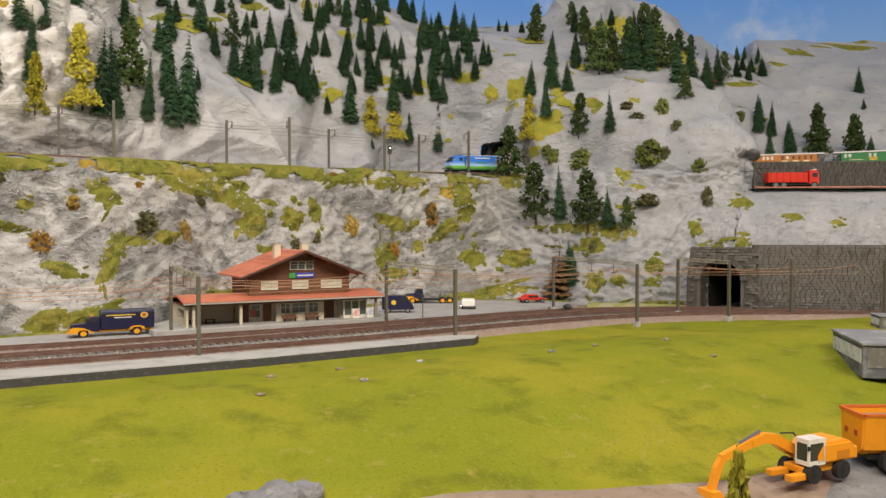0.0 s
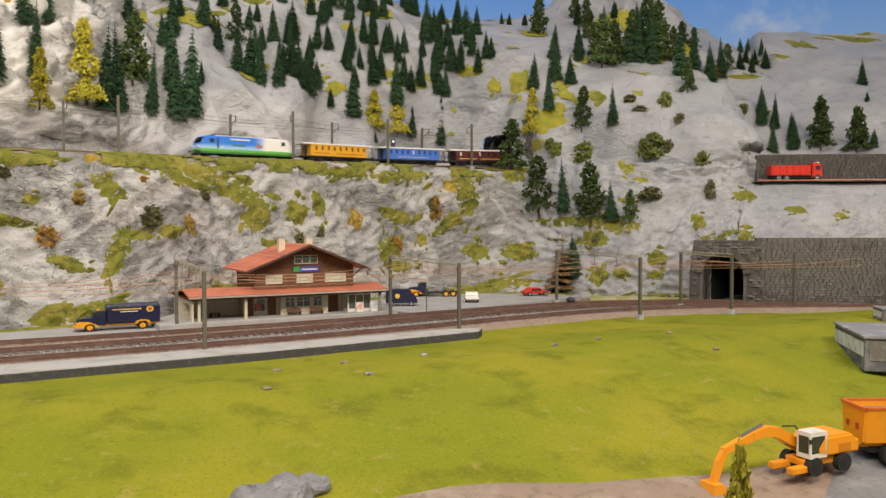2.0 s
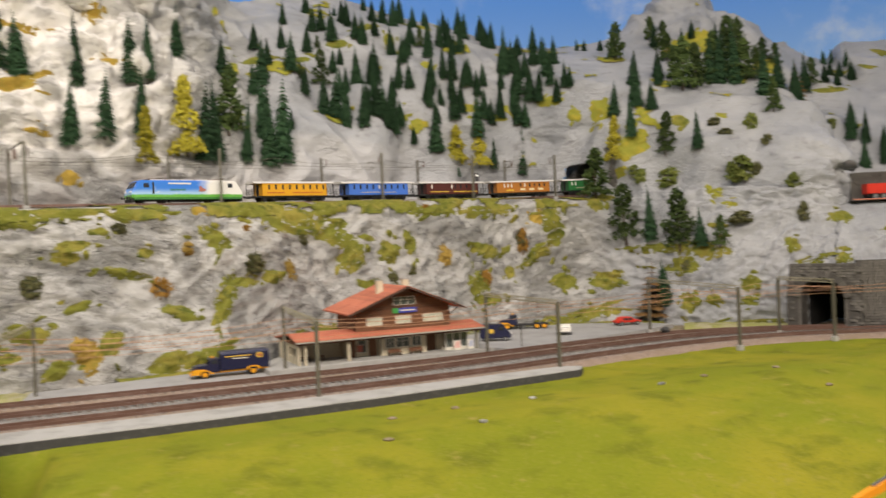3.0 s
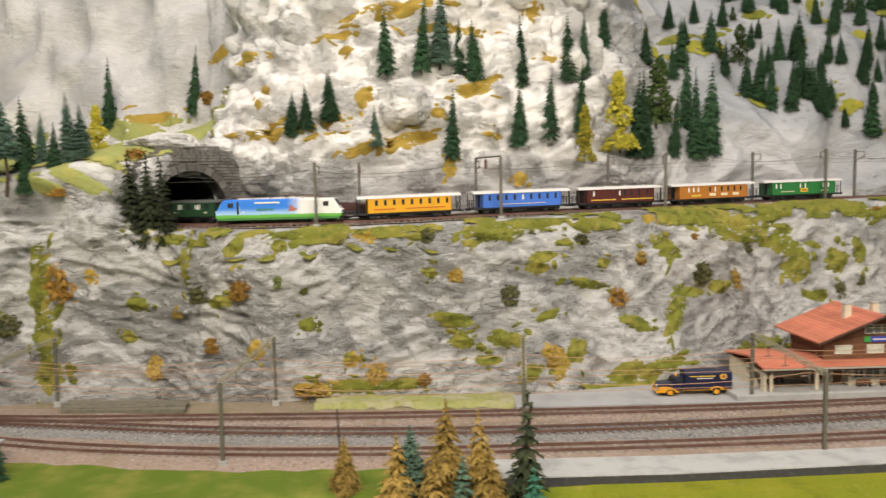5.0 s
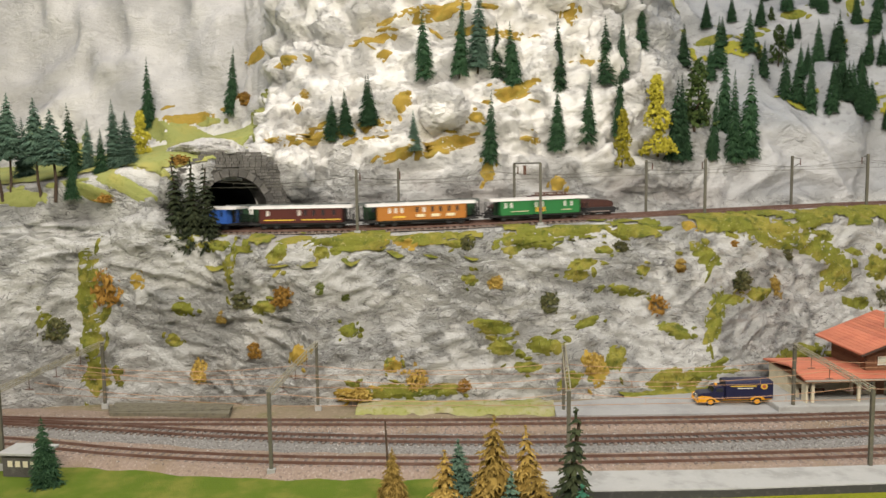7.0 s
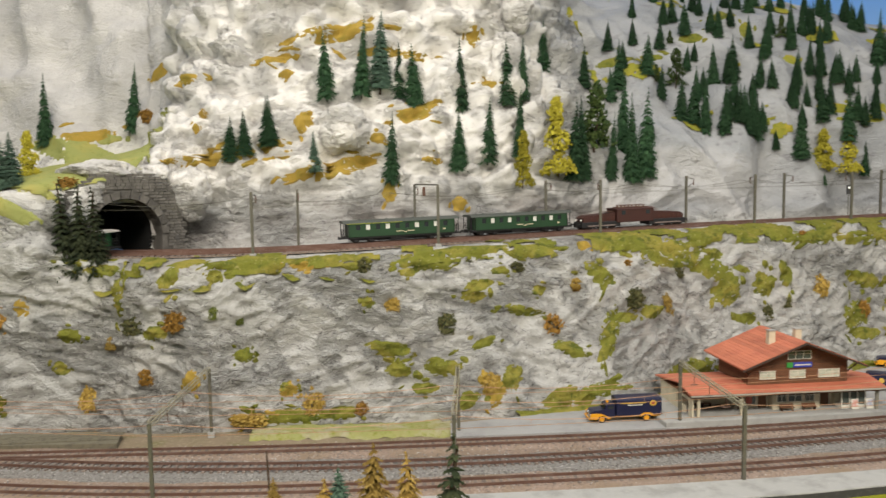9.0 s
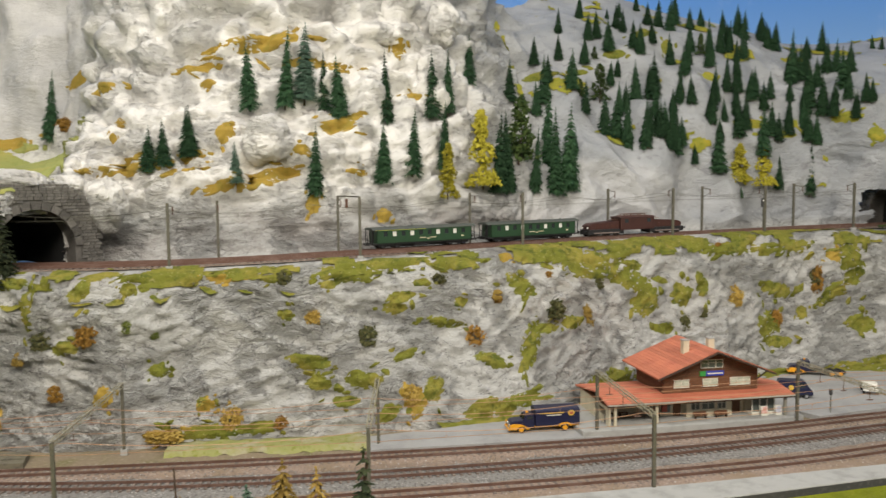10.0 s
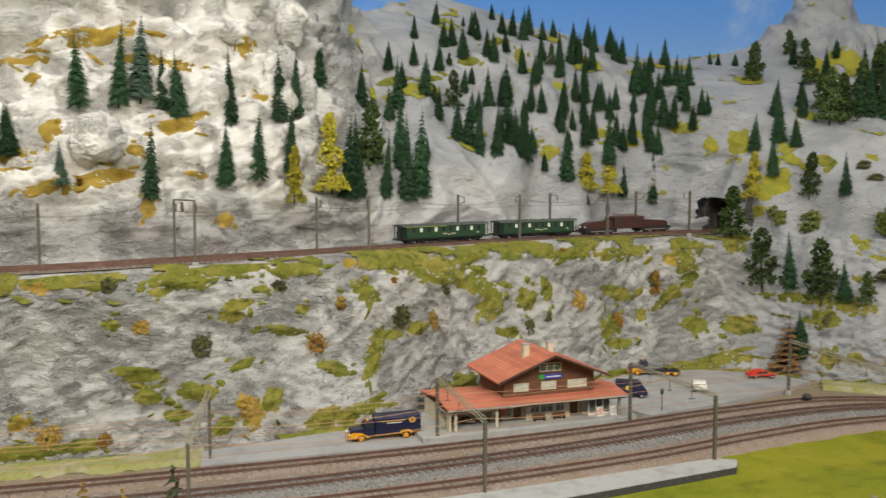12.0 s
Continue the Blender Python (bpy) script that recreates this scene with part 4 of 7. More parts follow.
BLIND = mat("white_blind", (0.75, 0.74, 0.70), 0.6)
WHEEL = mat("wheel_steel", (0.06, 0.045, 0.04), 0.5, 0.5)
ROOF_PALE = paint("pale_roof", (0.62, 0.60, 0.57), .7)
ROOF_GREY = paint("grey_roof", (0.075, 0.085, 0.075), .75)
GOLD_LINE = paint("yellow_line", (0.75, 0.50, 0.06))
CREAM = paint("cream_paint", (0.70, 0.64, 0.48), .6)


def wheelset(parent, x, z=.0105, r=.0054):
    bm = bmesh.new()
    for y in (-.0078, .0078):
        tube(bm, (x, y - .0012, z), (x, y + .0012, z), r, n=16)
    tube(bm, (x, -.008, z), (x, .008, z), .0012, n=8)
    part("wheelset", bm, WHEEL, parent)


def bogie(parent, x, base=.022, frame=CHASSIS):
    bm = bmesh.new()
    for y in (-.0105, .0105):
        box(bm, x - base * .85, x + base * .85, y - .0012, y + .0012, .009, .0135, .0006)
        for s in (-1, 1):
            box(bm, x + s * base / 2 - .003, x + s * base / 2 + .003, y - .002, y + .002, .0065, .0125, .0006)
    b = part("bogie", bm, frame, parent)
    for s in (-1, 1):
        wheelset(b, x + s * base / 2)


def coach(name, L, body, roof, label, windows, pane=GLASS, blinds=(), strip=None, plates=(), porch=.012, win=(.0036, .0085), four=False, wz=.0275):
    """A carriage whose length runs along x; rails are at z = .005."""
    c = thing(name, label, "railway carriage")
    k = L / .150 if not four else 1
    windows = [round(w * k, 4) for w in windows]
    blinds = [round(w * k, 4) for w in blinds]
    plates = [(x * k, z, w * k, h, m) for x, z, w, h, m in plates]
    hl = L / 2 - .004
    x0, x1 = -hl + porch, hl - porch
    z0, z1 = .0155, .0385
    W = .0165
    bm = bmesh.new()
    # side walls with real window openings
    edges = sorted({x0, x1, *[x - win[0] / 2 for x in windows], *[x + win[0] / 2 for x in windows]})
    zb, zt = wz - .0005, wz - .0005 + win[1]
    for side in (-1, 1):
        y0, y1 = sorted((side * W, side * (W - .0012)))
        box(bm, x0, x1, y0, y1, z0, zb)
        box(bm, x0, x1, y0, y1, zt, z1)
        for a, b in zip(edges, edges[1:]):
            if not any(abs((a + b) / 2 - w) < win[0] / 2 - 1e-5 for w in windows):
                box(bm, a, b, y0, y1, zb, zt)
    box(bm, x0, x0 + .0012, -W, W, z0, z1)
    box(bm, x1 - .0012, x1, -W, W, z0, z1)
    part("body", bm, body, c)
    for w in windows:
        for side in (-1, 1):
            part("window", boxes((w - win[0] / 2, w + win[0] / 2, side * (W - .0014) - .0003, side * (W - .0014) + .0003, zb, zt)), BLIND if round(w, 4) in blinds else pane, c)
    bm = bmesh.new()
    prof = [(-W - .001, z1 - .0004)] + [(-(W + .001) * math.cos(math.pi * i / 10), z1 + .0042 * math.sin(math.pi * i / 10)) for i in range(1, 10)] + [(W + .001, z1 - .0004)]
    extrude_profile(bm, prof, -hl - .001, hl + .001, "x")
    bmesh.ops.recalc_face_normals(bm, faces=bm.faces[:])
    part("roof", bm, roof, c)
    for i in range(4):
        bm = bmesh.new()
        tube(bm, (-hl * .7 + hl * 1.4 * i / 3, 0, z1 + .003), (-hl * .7 + hl * 1.4 * i / 3, 0, z1 + .0055), .0014, n=8)
        part("ventilator", bm, roof, c)
    part("floor", boxes((-hl, hl, -.015, .015, .0128, .0155)), CHASSIS, c)
    part("underframe", boxes((-hl * .45, hl * .45, -.009, .009, .0075, .0128), (-hl * .2, hl * .1, -.013, .013, .0085, .0125), bevel=.0006), CHASSIS, c)
    for s in (-1, 1):
        bm = bmesh.new()
        for y in (-.014, -.006, .006, .014):
            tube(bm, (s * hl, y, .0155), (s * hl, y, .028 if porch else .0156), .0005, n=5)
        for z in (.020, .024, .028):
            tube(bm, (s * hl, -.014, z), (s * hl, .014, z), .0004, n=5)
        for y in (-.014, .014):
            tube(bm, (s * hl, y, .0155), (s * hl, y, z1), .0006, n=5)
        part("railing", bm, CHASSIS, c)
        bm = bmesh.new()
        for y in (-.010, .010):
            tube(bm, (s * hl, y, .0138), (s * (hl + .0042), y, .0138), .0009, n=8)
            tube(bm, (s * (hl + .0040), y, .0138), (s * (hl + .0048), y, .0138), .0022, n=10)
        tube(bm, (s * hl, 0, .0125), (s * (hl + .0065), 0, .0125), .0012, n=6)
        part("buffer", bm, CHASSIS, c)
        # end door
        part("end_door", boxes((s * (hl - porch) - .0004, s * (hl - porch) + .0004, -.004, .004, z0 + .001, z1 - .002)), CHASSIS, c)
    if four:
        for s in (-1, 1):
            bogie(c, s * hl * .66)
    else:
        for s in (-1, 1):
            bogie(c, s * hl * .62, .016)
    if strip:
        for side in (-1, 1):
            part("stripe", boxes((x0 + .004, x1 - .004, side * (W + .0002) - .0002, side * (W + .0002) + .0002, strip[1], strip[1] + strip[2])), strip[0], c)
    for x, z, w, h, m in plates:
        for side in (-1, 1):
            part("lettering", boxes((x - w / 2, x + w / 2, side * (W + .0003) - .0002, side * (W + .0003) + .0002, z, z + h)), m, c)
    return c


def spread(n, a, b):
    return [round(a + (b - a) * i / (n - 1), 4) for i in range(n)]


YELLOWC, BLUEC = paint("coach_yellow", (0.72, 0.36, 0.015)), paint("coach_blue", (0.055, 0.17, 0.62))
MAROON, AMBER, GREENC = paint("coach_maroon", (0.085, 0.018, 0.014)), paint("coach_amber", (0.42, 0.16, 0.025)), paint("coach_green", (0.022, 0.17, 0.045))
DKGREEN = paint("coach_dark_green", (0.020, 0.060, 0.026))
RED_TEXT, CREAM_TEXT = paint("red_print", (0.45, 0.06, 0.03)), paint("cream_print", (0.75, 0.66, 0.45))

w9 = spread(9, -.046, .052)
yellow_coach = coach("yellow_coach", .142, YELLOWC, ROOF_PALE, "yellow old-time coach with a pale roof", w9, plates=[(-.035, .0205, .030, .0012, RED_TEXT), (.022, .0205, .055, .0012, RED_TEXT)])
w8 = spread(9, -.048, .050)
blue_coach = coach("blue_coach", .145, BLUEC, ROOF_PALE, "bright blue coach with a pale roof", w8, blinds=(w8[4],), plates=[(0.0, .0200, .07, .0009, CREAM_TEXT)])
wm = [-.046, -.002, .006, .018, .031, .046]
maroon_coach = coach("maroon_coach", .140, MAROON, ROOF_PALE, "dark maroon coach with a golden line of print", wm, blinds=(-.002, -.046), plates=[(-.030, .0195, .042, .0016, GOLD_LINE), (.028, .0195, .055, .0016, GOLD_LINE)])
wo = [-.042, -.034, -.026, -.006, .003, .014, .025, .036, .047]
amber_coach = coach("amber_coach", .149, AMBER, ROOF_PALE, "orange-brown wooden coach with white cartouches", wo, blinds=(-.042, -.034, -.026, .003), plates=[(-.03, .0192, .016, .003, GOLD_LINE), (-.002, .0196, .011, .0045, CREAM_TEXT), (.018, .0196, .011, .0045, CREAM_TEXT), (.038, .0196, .011, .0045, CREAM_TEXT)])
wg = [-.050, -.042, -.006, .003, .036, .046]
green_coach = coach("green_coach", .145, GREENC, ROOF_PALE, "green luggage coach with a yellow and red emblem", wg, blinds=(-.050, -.042, -.006, .003, .036, .046), plates=[(0.0, .0195, .013, .007, GOLD_LINE), (0.0, .0215, .009, .003, RED_TEXT), (-.03, .0205, .024, .0012, CREAM_TEXT), (.038, .0205, .014, .0012, CREAM_TEXT)])


def old_coach(name, label, strip):
    w = spread(10, -.062, .062)
    return coach(name, .171, DKGREEN, ROOF_GREY, label, w, blinds=(w[1], w[3], w[6], w[8]), porch=.006, win=(.0062, .0085), four=True,
                 strip=strip, plates=[(-.004, .0215, .010, .0012, CREAM_TEXT), (.012, .0215, .010, .0012, CREAM_TEXT), (.004, .0195, .004, .0015, CREAM_TEXT), (.060, .0210, .004, .0020, CREAM_TEXT)])


dark_coach_a = old_coach("dark_green_coach", "dark green four-axle coach with grey roof", None)
dark_coach_b = old_coach("dark_green_coach", "dark green four-axle coach with a yellow class line", None)
part("class_line", boxes((-.078, .0, -.0170, -.0167, .0372, .0380), (-.078, .0, .0167, .0170, .0372, .0380)), paint("class_yellow", (0.55, 0.62, 0.08)), dark_coach_b)


def livery():
    """Blue sky over green meadow fading to white at one end: the printed sides of the modern locomotive."""
    m = bpy.data.materials.new("printed_livery")
    m.use_nodes = True
    nt = m.node_tree
    b = nt.nodes["Principled BSDF"]
    b.inputs["Roughness"].default_value = 0.35
    co = nt.nodes.new("ShaderNodeTexCoord").outputs["Object"]
    sep = nt.nodes.new("ShaderNodeSeparateXYZ")
    nt.links.new(co, sep.inputs[0])
    n = noise_node(nt, co, 60, 4)
    x = maths(nt, "ADD", sep.outputs[0], maths(nt, "MULTIPLY", maths(nt, "SUBTRACT", n, .5), .02))
    z = maths(nt, "ADD", sep.outputs[2], maths(nt, "MULTIPLY", maths(nt, "SUBTRACT", n, .5), .004))
    col = mix_col(nt, ramp(nt, z, .020, .030), (0.35, 0.58, 0.85), (0.04, 0.22, 0.75))
    col = mix_col(nt, ramp(nt, noise_node(nt, co, 95, 3), .62, .72), col, (0.75, 0.78, 0.80))
    col = mix_col(nt, ramp(nt, x, .010, .034), col, (0.82, 0.82, 0.80))
    col = mix_col(nt, ramp(nt, z, .0200, .0178), col, (0.14, 0.46, 0.07))
    col = mix_col(nt, maths(nt, "MULTIPLY", ramp(nt, x, .035, .06), ramp(nt, z, .0185, .0195)), col, (0.82, 0.82, 0.80))
    nt.links.new(col, b.inputs["Base Color"])
    return m


def modern_loco(L=.161):
    c = thing("electric_locomotive", "modern electric locomotive printed in blue, green and white", "locomotive")
    hl = L / 2
    W = .0170
    LIV = livery()
    WHITE = paint("loco_white", (0.80, 0.80, 0.78), .35)
    bm = bmesh.new()
    prof = [(-hl + .001, .0125), (hl - .001, .0125), (hl, .020), (hl - .003, .0285), (hl - .0105, .0425), (-hl + .0105, .0425), (-hl + .003, .0285), (-hl, .020)]
    extrude_profile(bm, prof, -W, W)
    bmesh.ops.recalc_face_normals(bm, faces=bm.faces[:])
    bmesh.ops.bevel(bm, geom=[e for e in bm.edges if max(abs(v.co.x) for v in e.verts) > hl - .02 or min(v.co.z for v in e.verts) > .04], offset=.0018, segments=2, affect="EDGES")
    part("body", bm, LIV, c)
    part("skirt", boxes((-hl + .003, hl - .003, -W - .0002, W + .0002, .0105, .0135), bevel=.0005), paint("loco_green", (0.05, 0.22, 0.05)), c)
    bm = bmesh.new()
    for i in range(5):
        x = -.052 + i * .021
        box(bm, x, x + .019, -.011, .011, .0422, .0445, .0006)
    part("roof_equipment", bm, ROOF_PALE, c)
    for s in (-1, 1):
        p = part("pantograph", boxes((s * .045 - .010, s * .045 + .010, -.008, .008, .0446, .0455)), INSUL, c)
        bm = bmesh.new()
        for y in (-.006, .006):
            tube(bm, (s * .045 - .009, y, .0455), (s * .045 + .010, y, .0468), .0005, n=5)
        tube(bm, (s * .045 + .010, -.010, .0470), (s * .045 + .010, .010, .0470), .0006, n=5)
        part("arm", bm, MAST, p)
        # windscreen, cab side windows, lamps
        x0, x1 = hl - .0037, hl - .0093
        bm = bmesh.new()
        vs = [bm.verts.new((s * (x + .0004), y, z)) for x, y, z in ((x0, -.0135, .0300), (x0, .0135, .0300), (x1, .0125, .0402), (x1, -.0125, .0402))]
        bm.faces.new(vs if s > 0 else vs[::-1])
        bmesh.ops.solidify(bm, geom=bm.faces[:], thickness=-.0004)
        part("windscreen", bm, GLASS, c)
        for side in (-1, 1):
            part("cab_window", boxes((s * (hl - .020) - .0035, s * (hl - .020) + .0035, side * (W + .0002) - .0002, side * (W + .0002) + .0002, .0305, .0375)), GLASS, c)
            part("headlight", boxes((s * (hl - .0005) - .0012, s * (hl - .0005) + .0012, side * .010 - .002, side * .010 + .002, .0225, .0250), bevel=.0004), BLIND, c)
        bm = bmesh.new()
        for y in (-.011, .011):
            tube(bm, (s * hl, y, .0140), (s * (hl + .004), y, .0140), .001, n=8)
            tube(bm, (s * (hl + .004), y, .0140), (s * (hl + .0048), y, .0140), .0024, n=10)
        part("buffer", bm, CHASSIS, c)
        part("plough", boxes((s * (hl - .002) - .002, s * (hl - .002) + .002, -.014, .014, .0068, .0120), bevel=.0006), CHASSIS, c)
        bogie(c, s * .049, .030)
    for side in (-1, 1):
        part("driver_door", boxes((-hl + .028, -hl + .0305, side * (W + .0002) - .0002, side * (W + .0002) + .0002, .020, .039)), CHASSIS, c)
        part("print", boxes((-.030, .002, side * (W + .0003) - .0002, side * (W + .0003) + .0002, .0360, .0385)), BLIND, c, "illegible white printed line")
        part("print", boxes((-.028, -.006, side * (W + .0003) - .0002, side * (W + .0003) + .0002, .0255, .0285)), paint("print_teal", (0.05, 0.22, 0.25)), c)
        bm = bmesh.new()
        extrude_profile(bm, [(.012, .024), (.020, .0235), (.0245, .0265), (.0185, .0300), (.0165, .0335), (.0135, .0315), (.0145, .0275)], side * (W + .0003) - .0002, side * (W + .0003) + .0002)
        bmesh.ops.recalc_face_normals(bm, faces=bm.faces[:])
        part("print", bm, paint("print_red", (0.42, 0.16, 0.12)), c, "reddish printed shape")
    part("undertray", boxes((-.028, .028, -.013, .013, .0075, .0115), bevel=.001), CHASSIS, c)
    return c


def crocodile(L=.192):
    c = thing("old_locomotive", "red-brown articulated electric locomotive with long low noses", "locomotive")
    RB = paint("oxide_brown", (0.060, 0.023, 0.018), .5)
    hl = L / 2
    part("cab", boxes((-.033, .033, -.0165, .0165, .0155, .0405), bevel=.0012), RB, c)
    bm = bmesh.new()
    prof = [(-.0175, .0398)] + [(-.0175 * math.cos(math.pi * i / 8), .0398 + .0028 * math.sin(math.pi * i / 8)) for i in range(1, 8)] + [(.0175, .0398)]
    extrude_profile(bm, prof, -.035, .035, "x")
    bmesh.ops.recalc_face_normals(bm, faces=bm.faces[:])
    part("roof", bm, paint("oxide_roof", (0.08, 0.036, 0.030), .6), c)
    bm = bmesh.new()
    box(bm, -.026, .026, -.010, .010, .0425, .0436)
    for x in (-.02, -.007, .007, .02):
        tube(bm, (x, -.006, .0436), (x, -.006, .0465), .0012, n=6)
        tube(bm, (x, .006, .0436), (x, .006, .0465), .0012, n=6)
    tube(bm, (-.024, -.006, .0467), (.024, -.006, .0467), .0006, n=5)
    tube(bm, (-.024, .006, .0467), (.024, .006, .0467), .0006, n=5)
    part("roof_equipment", bm, INSUL, c)
    for s in (-1, 1):
        bm = bmesh.new()
        prof = [(s * .034, .0155), (s * (hl - .006), .0155), (s * (hl - .004), .0255), (s * (hl - .012), .0305), (s * .034, .0345)]
        extrude_profile(bm, prof, -.0125, .0125)
        bmesh.ops.recalc_face_normals(bm, faces=bm.faces[:])
        bmesh.ops.bevel(bm, geom=bm.edges[:], offset=.001, segments=2, affect="EDGES")
        part("nose", bm, RB, c)
        f = part("running_frame", boxes((s * .060 - .034, s * .060 + .034, -.0142, .0142, .0085, .0185), bevel=.0008), CHASSIS, c)
        for k in range(3):
            bm = bmesh.new()
            for y in (-.0105, .0105):
                tube(bm, (s * .060 - .020 + k * .020, y - .001, .0125), (s * .060 - .020 + k * .020, y + .001, .0125), .0074, n=18)
            part("driving_wheel", bm, WHEEL, f)
        bm = bmesh.new()
        for y in (-.0150, .0150):
            box(bm, s * .060 - .024, s * .060 + .024, y - .0006, y + .0006, .0105, .0125)
        part("coupling_rod", bm, paint("rod_steel", (0.25, 0.20, 0.18), .4), f)
        wheelset(f, s * (hl - .010), .0095, .0045)
        for side in (-1, 1):
            part("cab_window", boxes((s * .022 - .0035, s * .022 + .0035, side * .0166 - .0002, side * .0166 + .0002, .0300, .0372)), GLASS, c)
            part("louvre", boxes(*[(s * .060 - .018 + k * .009, s * .060 - .012 + k * .009, side * .0127 - .0003, side * .0127 + .0003, .0205, .0275) for k in range(5)]), paint("louvre_dark", (0.07, 0.025, 0.018)), c)
            bm = bmesh.new()
            tube(bm, (s * (hl - .002), side * .0095, .0145), (s * (hl + .003), side * .0095, .0145), .001, n=8)
            tube(bm, (s * (hl + .003), side * .0095, .0145), (s * (hl + .004), side * .0095, .0145), .0024, n=10)
            part("buffer", bm, CHASSIS, c)
            bm = bmesh.new()
            tube(bm, (s * (hl - .0045), side * .008, .022), (s * (hl - .0025), side * .008, .022), .0016, n=10)
            part("headlight", bm, BLIND, c)
        p = part("pantograph", boxes((s * .040 - .008, s * .040 + .008, -.007, .007, .0360, .0368)), INSUL, c)
        part("front_platform", boxes((s * (hl - .006) - .004, s * (hl - .006) + .004, -.013, .013, .0135, .0155)), CHASSIS, c)
    return c


modern = modern_loco()
croc = crocodile()

# ---- station ----
WOOD = mat("brown_boards", (0.16, 0.072, 0.035), 0.7, spots=[((0.10, 0.045, 0.022), 120, .45, .7), ((0.22, 0.11, 0.06), 300, .55, .75)], bump=.3, vary=.18)
TILE = mat("red_tile", (0.56, 0.19, 0.11), 0.75, spots=[((0.48, 0.15, 0.09), 40, .4, .7), ((0.58, 0.22, 0.14), 250, .55, .75)], bump=.4, bump_scale=700, vary=.12)
PLASTER = mat("cream_plaster", (0.62, 0.56, 0.42), 0.85, spots=[((0.50, 0.45, 0.33), 60, .45, .7)], bump=.15)
FRAME = mat("white_frame", (0.72, 0.70, 0.62), 0.6)
PANE = mat("window_glass", (0.10, 0.12, 0.11), 0.08, spec=0.8)
CURTAIN = mat("pale_curtain", (0.55, 0.58, 0.48), 0.8, spots=[((0.40, 0.45, 0.36), 200, .45, .65)])
BLUE_SIGN = mat("blue_sign", (0.05, 0.07, 0.42), 0.5)
GREEN_SIGN = mat("green_sign", (0.05, 0.32, 0.07), 0.5)
EAVE = mat("dark_eave", (0.06, 0.035, 0.025), 0.8)

station = thing("station_building", "Alpine station with red roof, brown gable and cream ground floor", "railway station")
Z0 = .0085


def roof_slab(bm, pts, thick):
    lo = [bm.verts.new((x, y, z - thick)) for x, y, z in pts]
    hi = [bm.verts.new((x, y, z)) for x, y, z in pts]
    n = len(pts)
    bm.faces.new(hi)
    bm.faces.new(lo[::-1])
    for i in range(n):
        bm.faces.new((lo[i], lo[(i + 1) % n], hi[(i + 1) % n], hi[i]))
    bmesh.ops.recalc_face_normals(bm, faces=bm.faces[:])


def tiled(parent, a, b, c, d, rows, name="roof"):
    """A tiled slope: a, b along the eave, d, c along the ridge; each course a thin lapped strip of its own."""
    a, b, c, d = (Vector(v) for v in (a, b, c, d))
    bm = bmesh.new()
    roof_slab(bm, (a, b, c, d), .0014)
    r = part(name, bm, TILE, parent)
    nor = (b - a).cross(d - a).normalized()
    nor = nor if nor.z > 0 else -nor
    for k in range(rows):
        t0, t1 = k / rows, (k + 1.12) / rows
        t1 = min(t1, 1)
        p0, p1, p2, p3 = a.lerp(d, t0), b.lerp(c, t0), b.lerp(c, t1), a.lerp(d, t1)
        bm = bmesh.new()
        vs = [bm.verts.new(v) for v in (p0 + nor * .0007, p1 + nor * .0007, p2 + nor * .0003, p3 + nor * .0003, p0 + nor * .0002, p1 + nor * .0002)]
        bm.faces.new(vs[:4])
        bm.faces.new((vs[4], vs[5], vs[1], vs[0]))
        bmesh.ops.recalc_face_normals(bm, faces=bm.faces[:])
        part("tile_course", bm, TILE, r)
    return r


# upper floor and gable of boards
gx0, gx1, gy0, gy1 = .360, .490, 1.004, 1.085
AX, AZ, EZ = .425, .0945, .0655
core = bmesh.new()
extrude_profile(core, [(gx0, .040), (gx1, .040), (gx1, .069), (AX, .092), (gx0, .069)], gy0 + .0008, gy1)
bmesh.ops.recalc_face_normals(core, faces=core.faces[:])
upper = part("upper_wall", core, WOOD, station)
z = .042
while z < .090:
    half = (gx1 - gx0) / 2 if z < .0685 else (gx1 - gx0) / 2 * max(.05, (.0915 - z) / .0230)
    part("board", boxes((AX - half, AX + half, gy0 - .0006, gy0 + .0008, z, z + .0028)), WOOD, upper)
    part("board", boxes((gx0 - .0007, gx0 + .0004, gy0, gy1, z, z + .0028)) if z < .067 else boxes((AX - half, AX + half, gy1, gy1 + .0006, z, z + .0028)), WOOD, upper)
    z += .0031
for name, pts in (("roof", ((.345, .986, EZ), (.345, 1.10, EZ), (AX, 1.10, AZ + .0025), (AX, .986, AZ + .0025))), ("roof", ((.505, 1.10, EZ), (.505, .986, EZ), (AX, .986, AZ + .0025), (AX, 1.10, AZ + .0025)))):
    tiled(station, *pts, 16)
bm = bmesh.new()
for s in (-1, 1):
    roof_slab(bm, [(AX, .9845, AZ + .002), (AX + s * .081, .9845, EZ - .0006), (AX + s * .081, .987, EZ - .0006), (AX, .987, AZ + .002)], .0022)
part("barge_board", bm, EAVE, station)
for s in (-1, 1):
    bm = bmesh.new()
    tube(bm, (AX + s * .076, 1.0, .0655), (AX + s * .064, 1.004, .054), .0009, n=5)
    part("bracket", bm, EAVE, station)
for x, y in ((.402, 1.03), (.440, 1.035)):
    ch = part("chimney", boxes((x - .0042, x + .0042, y - .0042, y + .0042, .082, .1045), bevel=.0004), PLASTER, station)
    part("cap", boxes((x - .0048, x + .0048, y - .0048, y + .0048, .1040, .1052)), CONCRETE, ch)


